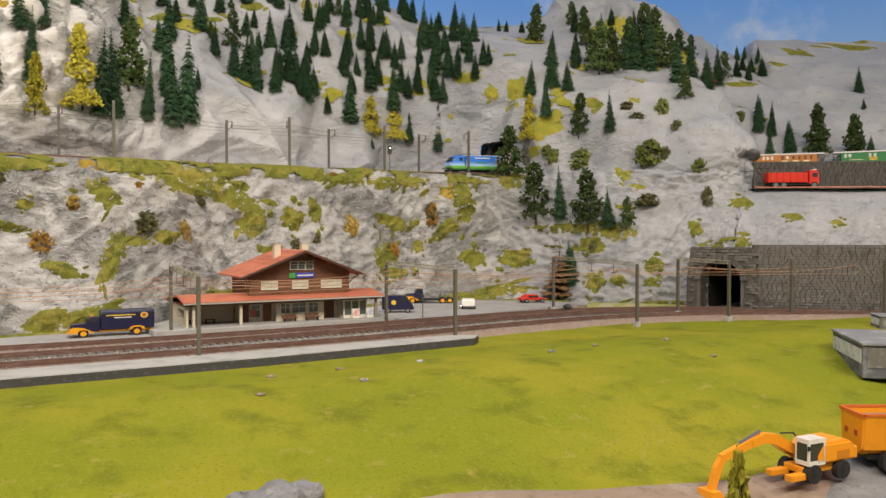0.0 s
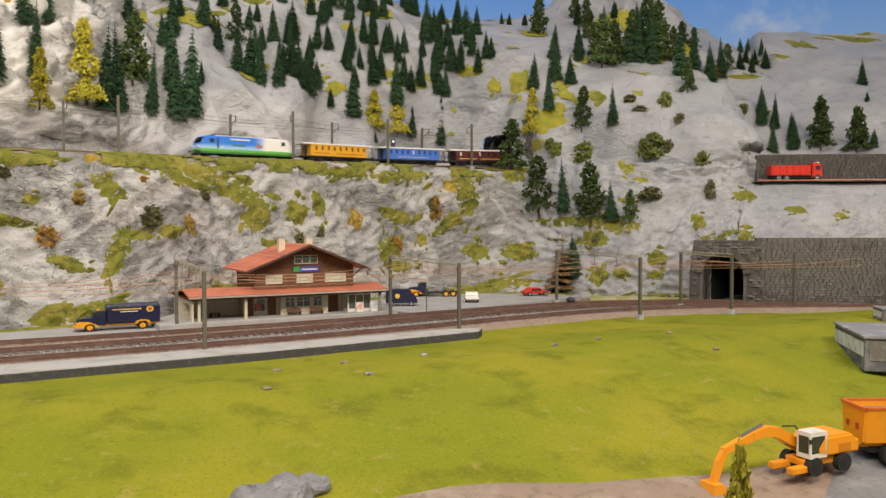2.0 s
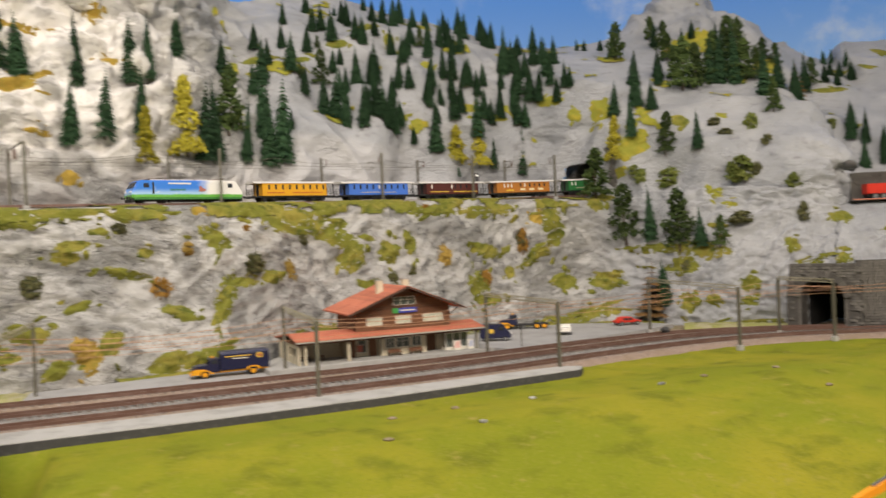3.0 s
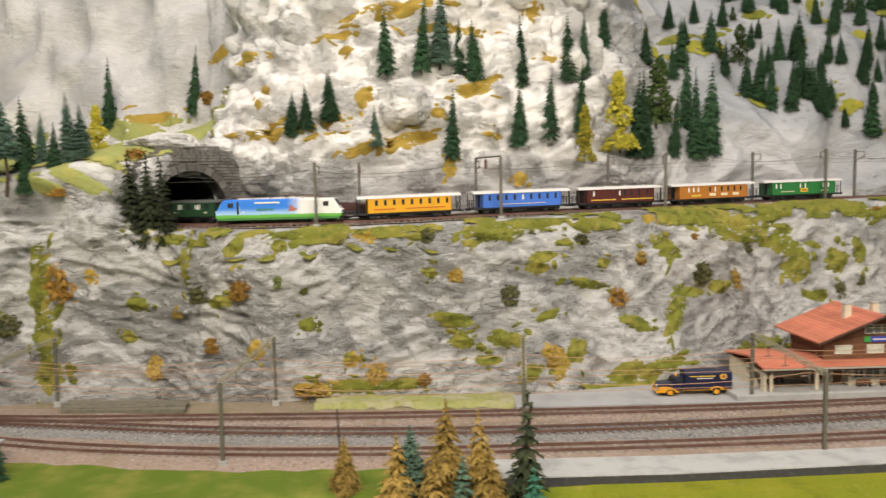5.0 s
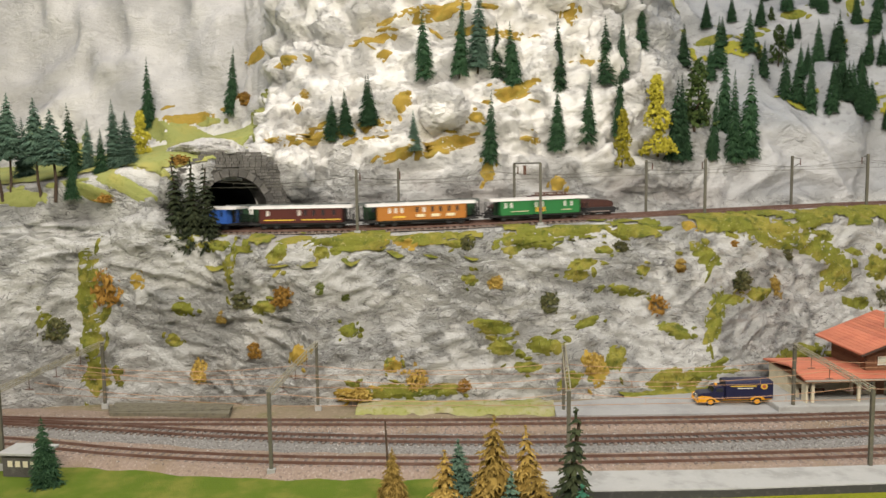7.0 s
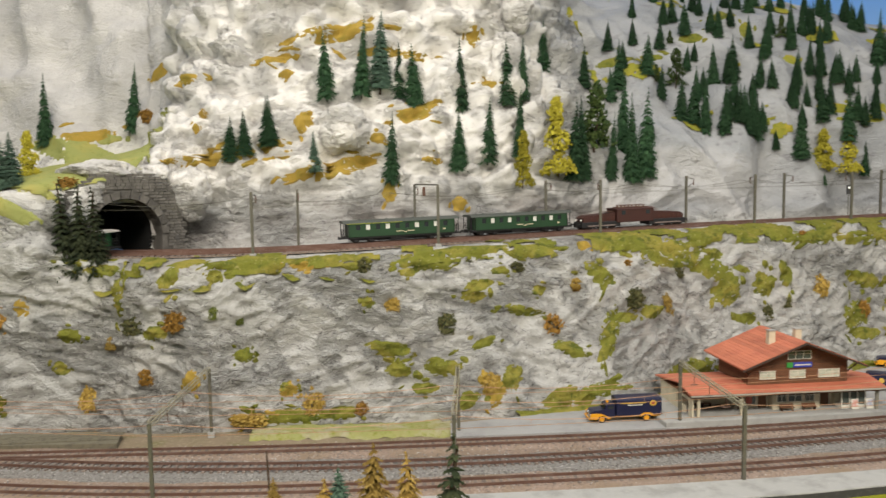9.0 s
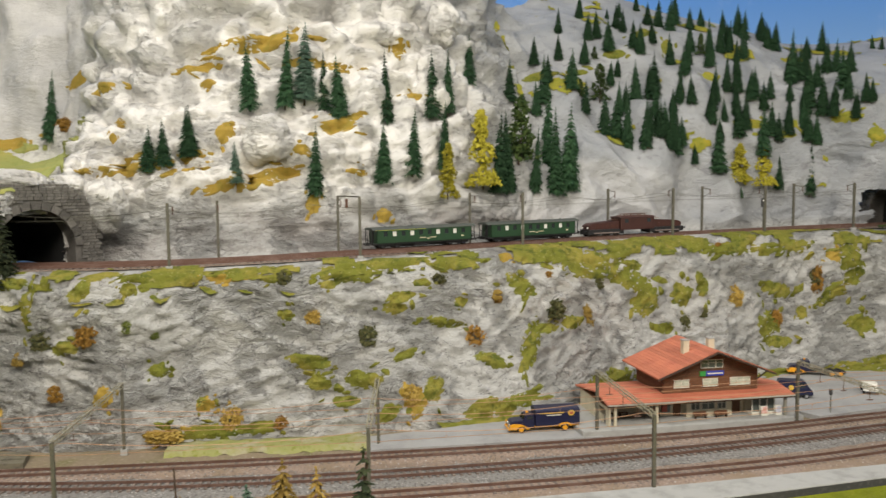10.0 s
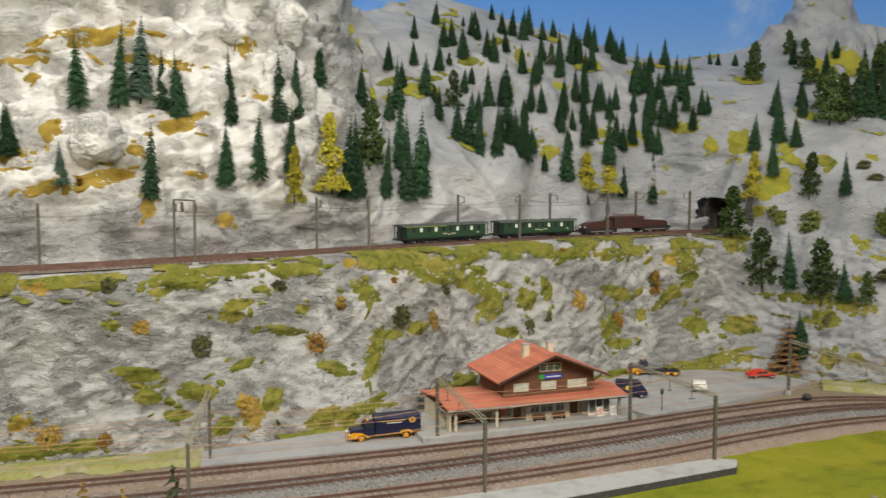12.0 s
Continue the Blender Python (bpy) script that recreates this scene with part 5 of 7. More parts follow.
def window(x, z, w, h, y, lights=2, parent=station, glass=CURTAIN):
    fr = bmesh.new()
    t = .0006
    box(fr, x - w / 2 - t, x + w / 2 + t, y - .0014, y, z - t, z)
    box(fr, x - w / 2 - t, x + w / 2 + t, y - .0014, y, z + h, z + h + t)
    for i in range(lights + 1):
        c = x - w / 2 + w * i / lights
        box(fr, c - t / 2, c + t / 2, y - .0014, y, z, z + h)
    box(fr, x - w / 2, x + w / 2, y - .0012, y, z + h * .62, z + h * .62 + .0004)
    o = part("window", fr, FRAME, parent)
    for i in range(lights):
        a = x - w / 2 + w * i / lights
        part("pane", boxes((a + .0003, a + w / lights - .0003, y - .0007, y - .0003, z, z + h)), glass, o)
    return o


for x, w, n in ((.384, .020, 2), (.4235, .020, 2), (.465, .027, 3)):
    window(x, .0490, w, .0092, gy0 - .0006, n)
window(.4255, .0730, .030, .0095, gy0 - .0006, 3, glass=PANE)
sign = part("name_sign", boxes((.4175, .442, gy0 - .0022, gy0 - .0008, .0622, .0685)), BLUE_SIGN, station, "blue station name board")
part("print", boxes((.4195, .440, gy0 - .0025, gy0 - .0022, .0645, .0661)), FRAME, sign)
part("emblem", boxes((.4090, .4170, gy0 - .0022, gy0 - .0008, .0622, .0685)), GREEN_SIGN, station, "small green emblem board")

# canopy over the platform
tiled(station, (.277, .982, .0375), (.530, .982, .0375), (.530, 1.024, .0445), (.277, 1.024, .0445), 7, "canopy")
tiled(station, (.530, 1.100, .0345), (.277, 1.100, .0345), (.277, 1.024, .0445), (.530, 1.024, .0445), 8, "canopy")
part("fascia", boxes((.277, .530, .9808, .9828, .0356, .0373)), mat("grey_fascia", (0.42, 0.40, 0.34), 0.7), station)
part("ceiling", boxes((.279, .528, .984, 1.094, .0332, .0344)), WOOD, station)
for x, y in ((.290, .990), (.345, .990), (.5215, .990), (.5215, 1.09)):
    bm = bmesh.new()
    box(bm, x - .0017, x + .0017, y - .0017, y + .0017, Z0, .0342, .0003)
    part("post", bm, PLASTER if x < .5 else mat("grey_post", (0.25, 0.24, 0.20), .8), station)
# end wall of the waiting hall with its opening
bm = bmesh.new()
box(bm, .281, .2835, .988, .999, Z0, .034)
box(bm, .281, .2835, 1.040, 1.09, Z0, .034)
box(bm, .281, .2835, .999, 1.040, .028, .034)
box(bm, .281, .2835, 1.010, 1.040, Z0, .017)
box(bm, .2835, .352, 1.040, 1.043, Z0, .034)
part("hall_wall", bm, PLASTER, station)
bm = bmesh.new()
box(bm, .350, .3935, 1.0175, 1.02, Z0, .034)
box(bm, .350, .3525, 1.02, 1.043, Z0, .034)
box(bm, .3935, .4560, 1.006, 1.09, Z0, .034)
box(bm, .4560, .4790, 1.018, 1.09, Z0, .034)
box(bm, .4790, .5120, 1.012, 1.07, Z0, .034)
part("ground_wall", bm, PLASTER, station)
for x0, x1, y in ((.353, .362, 1.0172), (.380, .3905, 1.0172), (.4575, .4740, 1.0178)):
    d = part("door", boxes((x0, x1, y - .001, y, Z0, .0300)), WOOD, station, "dark brown boarded door")
    part("handle", boxes((x1 - .0018, x1 - .0012, y - .0018, y - .001, .019, .0202)), RAIL, d)
window(.3710, .0140, .0110, .0150, 1.0172, 1, glass=PANE)
for x, w in ((.4050, .0120), (.4225, .0180), (.4415, .0120)):
    window(x, .0185, w, .0115, 1.0058, 2, glass=PANE)
for x in (.4060, .4350):
    b = thing("platform_bench", "brown wooden bench against the station wall", "bench", pose(x + .003, .999, Z0), "benches on the platform")
    part("seat", boxes((-.009, .009, -.0025, .0025, .0040, .0048)), WOOD, b)
    part("backrest", boxes((-.009, .009, .0022, .0030, .0052, .0082)), WOOD, b)
    for s in (-1, 1):
        part("leg", boxes((s * .007 - .0006, s * .007 + .0006, -.002, .0028, 0, .0040)), EAVE, b)
for x in (.299, .318):
    b = thing("waiting_bench", "small dark bench in the open waiting hall", "bench", pose(x, 1.030, Z0), "benches on the platform")
    part("seat", boxes((-.006, .006, -.0025, .0025, .0040, .0048)), WOOD, b)
    for s in (-1, 1):
        part("leg", boxes((s * .005 - .0006, s * .005 + .0006, -.002, .002, 0, .0040)), EAVE, b)
# glazed kiosk
kiosk = part("kiosk", boxes((.4800, .5125, .9985, 1.0118, Z0, Z0 + .004)), FRAME, station)
part("kiosk_top", boxes((.4800, .5125, .9985, 1.0118, .0305, .0335)), FRAME, kiosk)
for x in (.4800, .4905, .5010, .5111):
    part("kiosk_post", boxes((x, x + .0014, .9985, .9999, Z0 + .004, .0305)), FRAME, kiosk)
for x in (.4815, .4920, .5025):
    part("pane", boxes((x, x + .0088, .9990, .9994, Z0 + .004, .0305)), PANE, kiosk)
for x, c in ((.495, (0.65, 0.30, 0.26)), (.515, (0.38, 0.42, 0.55))):
    p = thing("poster_stand", "tilted poster stand before the kiosk", "poster stand", pose(x, .993, Z0, -12), "poster stands")
    part("board", boxes((-.0048, .0048, -.0006, 0, 0, .0125)), FRAME, p)
    part("print", boxes((-.0042, .0042, -.0009, -.0006, .003, .0115)), mat("poster_print", c, .6, spots=[((.75, .72, .68), 180, .45, .6)]), p)
part("letter_box", boxes((.364, .3705, 1.0140, 1.0170, .0150, .0235)), mat("letter_red", (.40, .10, .07), .6), station)

# ---- road vehicles ----
NAVY, AMBERV = paint("lorry_navy", (0.014, 0.016, 0.050), .35), paint("lorry_yellow", (0.80, 0.36, 0.012), .4)
TYRE, REDV, ORANGEV = mat("tyre", (0.018, 0.018, 0.018), .85), paint("lorry_red", (0.62, 0.035, 0.018), .35), paint("digger_orange", (0.80, 0.30, 0.012), .45)
CHROME, WHITEV = mat("chrome", (0.6, 0.6, 0.6), .2, 1.0), paint("car_white", (0.70, 0.68, 0.62), .35)


def wheel(parent, x, y, r, w, rim):
    bm = bmesh.new()
    tube(bm, (x, y - w / 2, r), (x, y + w / 2, r), r, n=20)
    o = part("wheel", bm, TYRE, parent)
    bm = bmesh.new()
    tube(bm, (x, y - w / 2 - .0003, r), (x, y + w / 2 + .0003, r), r * .62, n=14)
    tube(bm, (x, y - w / 2 - .0007, r), (x, y + w / 2 + .0007, r), r * .25, n=10)
    part("rim", bm, rim, o)


def lorry(m, box_body=True, label="", group=""):
    """A bonneted lorry, nose towards -x, front axle at the origin."""
    v = thing("lorry", label, "lorry", m, group)
    bm = bmesh.new()
    prof = [(-.0135, .008), (-.0135, .0155), (-.0105, .0180), (.0030, .0190), (.0060, .0268), (.0090, .0278), (.0175, .0278), (.0180, .008)]
    extrude_profile(bm, prof, -.0105, .0105)
    bmesh.ops.recalc_face_normals(bm, faces=bm.faces[:])
    bmesh.ops.bevel(bm, geom=bm.edges[:], offset=.0010, segments=2, affect="EDGES")
    part("cab", bm, NAVY, v)
    for s in (-1, 1):
        bm = bmesh.new()
        prof = [(-.0150, .0065), (-.0148, .0125), (-.0105, .0145), (.0, .0135), (.0070, .0095), (.0110, .0065), (.0065, .0060), (.0045, .0098), (.0, .0112), (-.0045, .0098), (-.0065, .0060)]
        extrude_profile(bm, prof, s * .0118 - .0022, s * .0118 + .0022)
        bmesh.ops.recalc_face_normals(bm, faces=bm.faces[:])
        part("mudguard", bm, AMBERV, v)
        part("side_window", boxes((.0075, .0155, s * .0105 - .0003, s * .0105 + .0003, .0205, .0260)), GLASS, v)
        bm = bmesh.new()
        tube(bm, (-.0152, s * .0085, .0115), (-.0138, s * .0085, .0115), .0017, n=10)
        part("headlight", bm, CHROME, v)
    bm = bmesh.new()
    vs = [bm.verts.new(p) for p in ((.0030, -.0090, .0195), (.0030, .0090, .0195), (.0056, .0088, .0262), (.0056, -.0088, .0262))]
    bm.faces.new(vs)
    bmesh.ops.solidify(bm, geom=bm.faces[:], thickness=.0007)
    part("windscreen", bm, GLASS, v)
    part("grille", boxes((-.0141, -.0135, -.0048, .0048, .0085, .0150)), CHROME, v)
    part("bumper", boxes((-.0165, -.0150, -.0125, .0125, .0050, .0078), bevel=.0004), AMBERV, v)
    part("beacon", boxes((.0085, .0115, -.0020, .0020, .0278, .0305), bevel=.0005), AMBERV, v)
    L = .076 if box_body else .072
    part("chassis", boxes((.012, L, -.0075, .0075, .0062, .0088), (.020, L, -.0105, .0105, .0076, .0092)), AMBERV if box_body else CHASSIS, v)
    for s in (-1, 1):
        wheel(v, 0, s * .0098, .0056, .0040, AMBERV)
    axles = (.0575,) if box_body else (.0505, .0630)
    for x in axles:
        for s in (-1, 1):
            wheel(v, x, s * .0092, .0056, .0056, AMBERV)
    if box_body:
        bm = bmesh.new()
        prof = [(-.0128, .0098), (.0128, .0098), (.0128, .0335), (.0105, .0362), (-.0105, .0362), (-.0128, .0335)]
        extrude_profile(bm, prof, .0185, .0770, "x")
        bmesh.ops.recalc_face_normals(bm, faces=bm.faces[:])
        bmesh.ops.bevel(bm, geom=bm.edges[:], offset=.0007, segments=2, affect="EDGES")
        b = part("box_body", bm, NAVY, v)
        for s in (-1, 1):
            part("print", boxes((.0240, .0560, s * .0129 - .0002, s * .0129 + .0002, .0288, .0302)), GOLD_LINE, b, "illegible golden print")
            part("print", boxes((.0330, .0520, s * .0129 - .0002, s * .0129 + .0002, .0255, .0268)), FRAME, b, "illegible white print")
            bm = bmesh.new()
            tube(bm, (.0655, s * .0127, .0285), (.0655, s * .0132, .0285), .0042, n=18)
            part("emblem", bm, GOLD_LINE, b)
            bm = bmesh.new()
            tube(bm, (.0655, s * .0127, .0285), (.0655, s * .01335, .0285), .0026, n=14)
            part("emblem", bm, paint("emblem_red", (.40, .10, .05)), b)
            bm = bmesh.new()
            extrude_profile(bm, [(.0485, .0085), (.0500, .0120), (.0540, .0138), (.0610, .0138), (.0650, .0120), (.0665, .0085), (.0640, .0085), (.0610, .0118), (.0540, .0118), (.0510, .0085)], s * .0118 - .0020, s * .0118 + .0020)
            bmesh.ops.recalc_face_normals(bm, faces=bm.faces[:])
            part("mudguard", bm, AMBERV, v)
    return v


lorry(pose(.174, 1.015, .0025, 0, 0, -1) @ Matrix.Diagonal((.97, .95, .80, 1)), True, "navy and yellow bonneted box lorry parked beside the station")
lorry(pose(.690, 1.215, .0025, 0, 0, -25) @ Matrix.Diagonal((.97, .95, .85, 1)), False, "navy and yellow tractor lorry without a trailer in the yard")


def car(m, L, H, body, name, label, van=False):
    v = thing(name, label, "van" if van else "car", m, "parked vehicles")
    h = L / 2
    bm = bmesh.new()
    if van:
        prof = [(-h, .0045), (-h, H * .45), (-h + L * .10, H * .58), (-h + L * .22, H * .97), (-h + L * .28, H), (h - .001, H), (h, H * .9), (h, .0045)]
    else:
        prof = [(-h, .0045), (-h + .0005, H * .55), (-h + L * .26, H * .62), (-h + L * .38, H), (h - L * .26, H), (h - L * .14, H * .64), (h, H * .58), (h, .0045)]
    extrude_profile(bm, prof, -.0098, .0098)
    bmesh.ops.recalc_face_normals(bm, faces=bm.faces[:])
    bmesh.ops.bevel(bm, geom=bm.edges[:], offset=.0011, segments=2, affect="EDGES")
    part("body", bm, body, v)
    spans = ((-h + L * .24, -h + L * .40),) if van else ((-h + L * .37, -h + L * .52), (-h + L * .54, h - L * .27))
    for a, b in spans:
        for s in (-1, 1):
            part("side_window", boxes((a, b, s * .0098 - .0003, s * .0098 + .0003, H * .64, H * .90)), GLASS, v)
    bm = bmesh.new()
    xa, xb = (-h + L * .10, -h + L * .215) if van else (-h + L * .27, -h + L * .375)
    vs = [bm.verts.new(p) for p in ((xa, -.008, H * (.60 if van else .66)), (xa, .008, H * (.60 if van else .66)), (xb, .0075, H * .95), (xb, -.0075, H * .95))]
    bm.faces.new(vs)
    bmesh.ops.solidify(bm, geom=bm.faces[:], thickness=.0008)
    part("windscreen", bm, GLASS, v)
    for s in (-1, 1):
        part("headlight", boxes((-h - .0003, -h + .0006, s * .0068 - .0015, s * .0068 + .0015, H * .36, H * .50)), BLIND, v)
        for x in (-h * .62, h * .60):
            wheel(v, x, s * .0088, .0036, .0030, CHROME)
    part("bumper", boxes((-h - .0008, -h + .0004, -.009, .009, .0042, .0056)), CHROME, v)
    return v


van1 = car(pose(.602, 1.090, .0025, 0, 0, 155), .046, .0245, NAVY, "van", "dark navy delivery van with a round emblem", True)
for s in (-1, 1):
    bm = bmesh.new()
    tube(bm, (.006, s * .0097, .0150), (.006, s * .0102, .0150), .0035, n=16)
    part("emblem", bm, GOLD_LINE, van1)
car(pose(.551, 1.150, .0025, 0, 0, 100), .044, .0235, AMBERV, "van", "yellow van behind the station", True)
car(pose(.722, 1.090, .0025, 0, 0, 60), .036, .0150, WHITEV, "car", "small cream-white car in the yard")
car(pose(.868, 1.128, .0025, 0, 0, 170), .046, .0135, REDV, "car", "red estate car in the yard")

# signal on the platform end, small things of the yard
sgn = thing("dwarf_signal", "small dark signal post beside the rear track", "railway signal", pose(.600, 1.008, 0))
bm = bmesh.new()
tube(bm, (0, 0, -.002), (0, 0, .030), .0008)
part("post", bm, MAST, sgn)
part("head", boxes((-.002, .002, -.0015, .0015, .026, .034), bevel=.0005), DARK, sgn)
cone = bmesh.new()
tube(cone, (.80, 1.243, 0), (.80, 1.243, .024), .006, .002, 8)
tagged(part("stone_post", cone, CONCRETE), "pale pointed stone at the edge of the yard", "stone")
lump = bmesh.new()
bmesh.ops.create_icosphere(lump, subdivisions=2, radius=.006)
for v in lump.verts:
    v.co = Vector((v.co.x * 1.3, v.co.y, v.co.z * .8)) * (1 + .3 * noise.noise(v.co * 200)) + Vector((.835, .990, .008))
tagged(part("point_motor", lump, DARK), "black point motor lump beside the turnout", "point motor")

# ---- red lorry on the mountain road ----
rl = thing("tipper_lorry", "bright red tipper lorry on the mountain road", "lorry", pose(1.280, .945, .1930, 0, 0, 146))
bm = bmesh.new()
extrude_profile(bm, [(-.040, .007), (-.040, .024), (-.037, .0305), (-.024, .0310), (-.024, .007)], -.0118, .0118)
bmesh.ops.recalc_face_normals(bm, faces=bm.faces[:])
bmesh.ops.bevel(bm, geom=bm.edges[:], offset=.0012, segments=2, affect="EDGES")
part("cab", bm, REDV, rl)
part("windscreen", boxes((-.0404, -.0390, -.0095, .0095, .0195, .0270)), GLASS, rl)
for s in (-1, 1):
    part("side_window", boxes((-.0370, -.0290, s * .0118 - .0003, s * .0118 + .0003, .0195, .0265)), GLASS, rl)
    part("headlight", boxes((-.0404, -.0392, s * .008 - .002, s * .008 + .002, .0095, .0120)), BLIND, rl)
    for x in (-.032, .018, .031):
        wheel(rl, x, s * .0098, .0058, .0045, CHROME)
part("light_bar", boxes((-.0365, -.0315, -.009, .009, .0312, .0328), bevel=.0004), BLIND, rl)
part("chassis", boxes((-.024, .042, -.008, .008, .0065, .0100)), CHASSIS, rl)
bm = bmesh.new()
box(bm, -.0215, .044, -.0122, -.0112, .0115, .0270)
box(bm, -.0215, .044, .0112, .0122, .0115, .0270)
box(bm, -.0215, -.0205, -.0122, .0122, .0115, .0290)
box(bm, .043, .044, -.0122, .0122, .0115, .0270)
box(bm, -.0215, .044, -.0122, .0122, .0105, .0120)
for i in range(6):
    for s in (-1, 1):
        box(bm, -.016 + i * .011, -.0145 + i * .011, s * .0127 - .0006, s * .0127 + .0006, .0115, .0270)
part("tipper_body", bm, REDV, rl)
for x in (-.0225, -.0195):
    part("mirror", boxes((x - .0006, x + .0006, -.0135, -.0122, .0190, .0240)), CHROME, rl)

# ---- building site in the foreground ----
def follow(name, line, o0, o1, lift, material, label, category, steps=60):
    G = []
    for i, s in enumerate(np.linspace(0, line.length, steps)):
        row = []
        for k in range(12):
            o = o0 + (o1 - o0) * k / 11
            o *= 1 + .22 * noise.noise(Vector((s * 12, k // 11 * 5, o0 * 30))) if k in (0, 11) else 1
            p, _ = line.at(s, o)
            row.append((p.x, p.y, ground_height(p.x, p.y) + (lift if 0 < k < 11 else -.003)))
        G.append(row)
    return tagged(sheet(name, np.array(G), material), label, category, kind="structure")


ASPHALT = mat("site_asphalt", (0.17, 0.175, 0.18), .9, spots=[((0.24, 0.24, 0.24), 40, .45, .7), ((0.12, 0.12, 0.12), 300, .5, .75)], bump=.4)
DIRT = mat("site_dirt", (0.27, 0.20, 0.15), .95, spots=[((0.36, 0.30, 0.24), 25, .45, .7), ((0.18, 0.14, 0.09), 120, .5, .75)], bump=.7)
follow("site_dirt", Line([(.22, .42, 0), (.30, .425, 0), (.40, .405, 0), (.52, .39, 0), (.66, .40, 0), (.85, .44, 0)]), -.12, .012, .0025, DIRT, "trodden brown earth of the building site", "earth")
follow("site_road", Line([(.40, .20, 0), (.52, .31, 0), (.66, .375, 0), (.85, .44, 0), (1.3, .50, 0)]), -.09, .035, .005, ASPHALT, "grey asphalt road past the building site", "road")
boulder_spots = [(.198, .448, .014), (.216, .446, .016), (.234, .452, .010), (.183, .442, .009)]

gx, gy = .550, .370
gz = ground_height(gx, gy) + .006
ex = thing("excavator", "orange wheeled excavator with a white cab and folded boom", "excavator", pose(gx, gy, gz, 0, 0, -4) @ Matrix.Scale(.93, 4))
part("chassis", boxes((-.020, .020, -.0085, .0085, .006, .011), bevel=.001), ORANGEV, ex)
for x in (-.014, .014):
    for s in (-1, 1):
        wheel(ex, x, s * .0105, .0066, .0050, CHASSIS)
for s in (-1, 1):
    part("stabiliser", boxes((-.034, -.018, s * .008 - .003, s * .008 + .003, .003, .0075), bevel=.0006), ORANGEV, ex)
bm = bmesh.new()
extrude_profile(bm, [(-.012, .0125), (.027, .0125), (.028, .0200), (.022, .0265), (-.006, .0265), (-.012, .0190)], -.0125, .0125)
bmesh.ops.recalc_face_normals(bm, faces=bm.faces[:])
bmesh.ops.bevel(bm, geom=bm.edges[:], offset=.0016, segments=2, affect="EDGES")
part("upper_body", bm, ORANGEV, ex)
cabx = part("cab", boxes((-.0195, -.0035, -.0125, -.0010, .0275, .0305), (-.0195, -.0035, -.0125, -.0010, .0125, .0155), *[(x, x + .0014, y, y + .0014, .0155, .0275) for x in (-.0195, -.0049) for y in (-.0125, -.0024)]), WHITEV, ex, "white cab with large windows")
part("pane", boxes((-.0188, -.0042, -.0120, -.0116, .0155, .0275), (-.0192, -.0188, -.0115, -.0020, .0155, .0275)), GLASS, cabx)
def girder(bm, path, wide):
    """A flat-sided arm through (x, z, half height) stations."""
    rings = []
    for i, (x, z, r) in enumerate(path):
        x0, z0, _ = path[max(i - 1, 0)]
        x1, z1, _ = path[min(i + 1, len(path) - 1)]
        n = math.hypot(x1 - x0, z1 - z0)
        ux, uz = -(z1 - z0) / n * r, (x1 - x0) / n * r
        rings.append([bm.verts.new((x + k * ux, .005 + w, z + k * uz)) for k, w in ((1, -wide), (1, wide), (-1, wide), (-1, -wide))])
    for u, v in zip(rings, rings[1:]):
        for k in range(4):
            bm.faces.new((u[k], u[(k + 1) % 4], v[(k + 1) % 4], v[k]))
    bm.faces.new(rings[0][::-1])
    bm.faces.new(rings[-1])
    bmesh.ops.recalc_face_normals(bm, faces=bm.faces[:])


bm = bmesh.new()
girder(bm, [(-.008, .017, .0022), (-.020, .0225, .0034), (-.032, .0290, .0036), (-.043, .0310, .0034), (-.055, .0285, .0026)], .0026)
part("boom", bm, ORANGEV, ex)
bm = bmesh.new()
girder(bm, [(-.048, .0315, .0018), (-.056, .0285, .0030), (-.070, .0245, .0026), (-.081, .0215, .0022)], .0022)
part("stick", bm, ORANGEV, ex)
bm = bmesh.new()
girder(bm, [(-.079, .0225, .0022), (-.084, .0150, .0026), (-.090, -.0010, .0022)], .0020)
part("link_arm", bm, ORANGEV, ex)
for p, q in (((-.014, .005, .0145), (-.034, .005, .0260)), ((-.046, .005, .0355), (-.066, .005, .0290))):
    c = bmesh.new()
    tube(c, p, q, .0013, n=8)
    part("cylinder", c, CHROME, ex)
bm = bmesh.new()
tube(bm, (-.030, .0020, .0335), (-.020, .0000, .0330), .0006, n=5)
tube(bm, (-.020, .0000, .0330), (-.014, .0000, .0260), .0006, n=5)
part("hose", bm, CHASSIS, ex)
bm = bmesh.new()
extrude_profile(bm, [(-.094, .002), (-.087, .002), (-.082, -.005), (-.087, -.011), (-.096, -.008)], -.002, .012)
bmesh.ops.recalc_face_normals(bm, faces=bm.faces[:])
part("bucket", bm, ORANGEV, ex)
for y in (-.0127, .0127):
    part("vent_panel", boxes((.008, .020, y - .0002, y + .0002, .0150, .0205)), paint("panel_shade", (0.55, 0.20, 0.01)), ex)
    part("mirror", boxes((-.0215, -.0195, y * 1.05 - .0004, y * 1.05 + .0004, .0235, .0265)), CHASSIS, ex)
part("counterweight", boxes((.0265, .0300, -.0115, .0115, .0125, .0215), bevel=.0012), ORANGEV, ex)

dx, dy = .628, .352
dz = ground_height(dx, dy) + .006
dt = thing("dump_truck", "orange dump truck with a raised rusty skip", "dump truck", pose(dx, dy, dz, 0, 0, -28))
for x in (-.02, .015, .030):
    for s in (-1, 1):
        wheel(dt, x, s * .012, .0085, .0065, CHASSIS)
part("chassis", boxes((-.035, .05, -.008, .008, .009, .013)), CHASSIS, dt)
bm = bmesh.new()
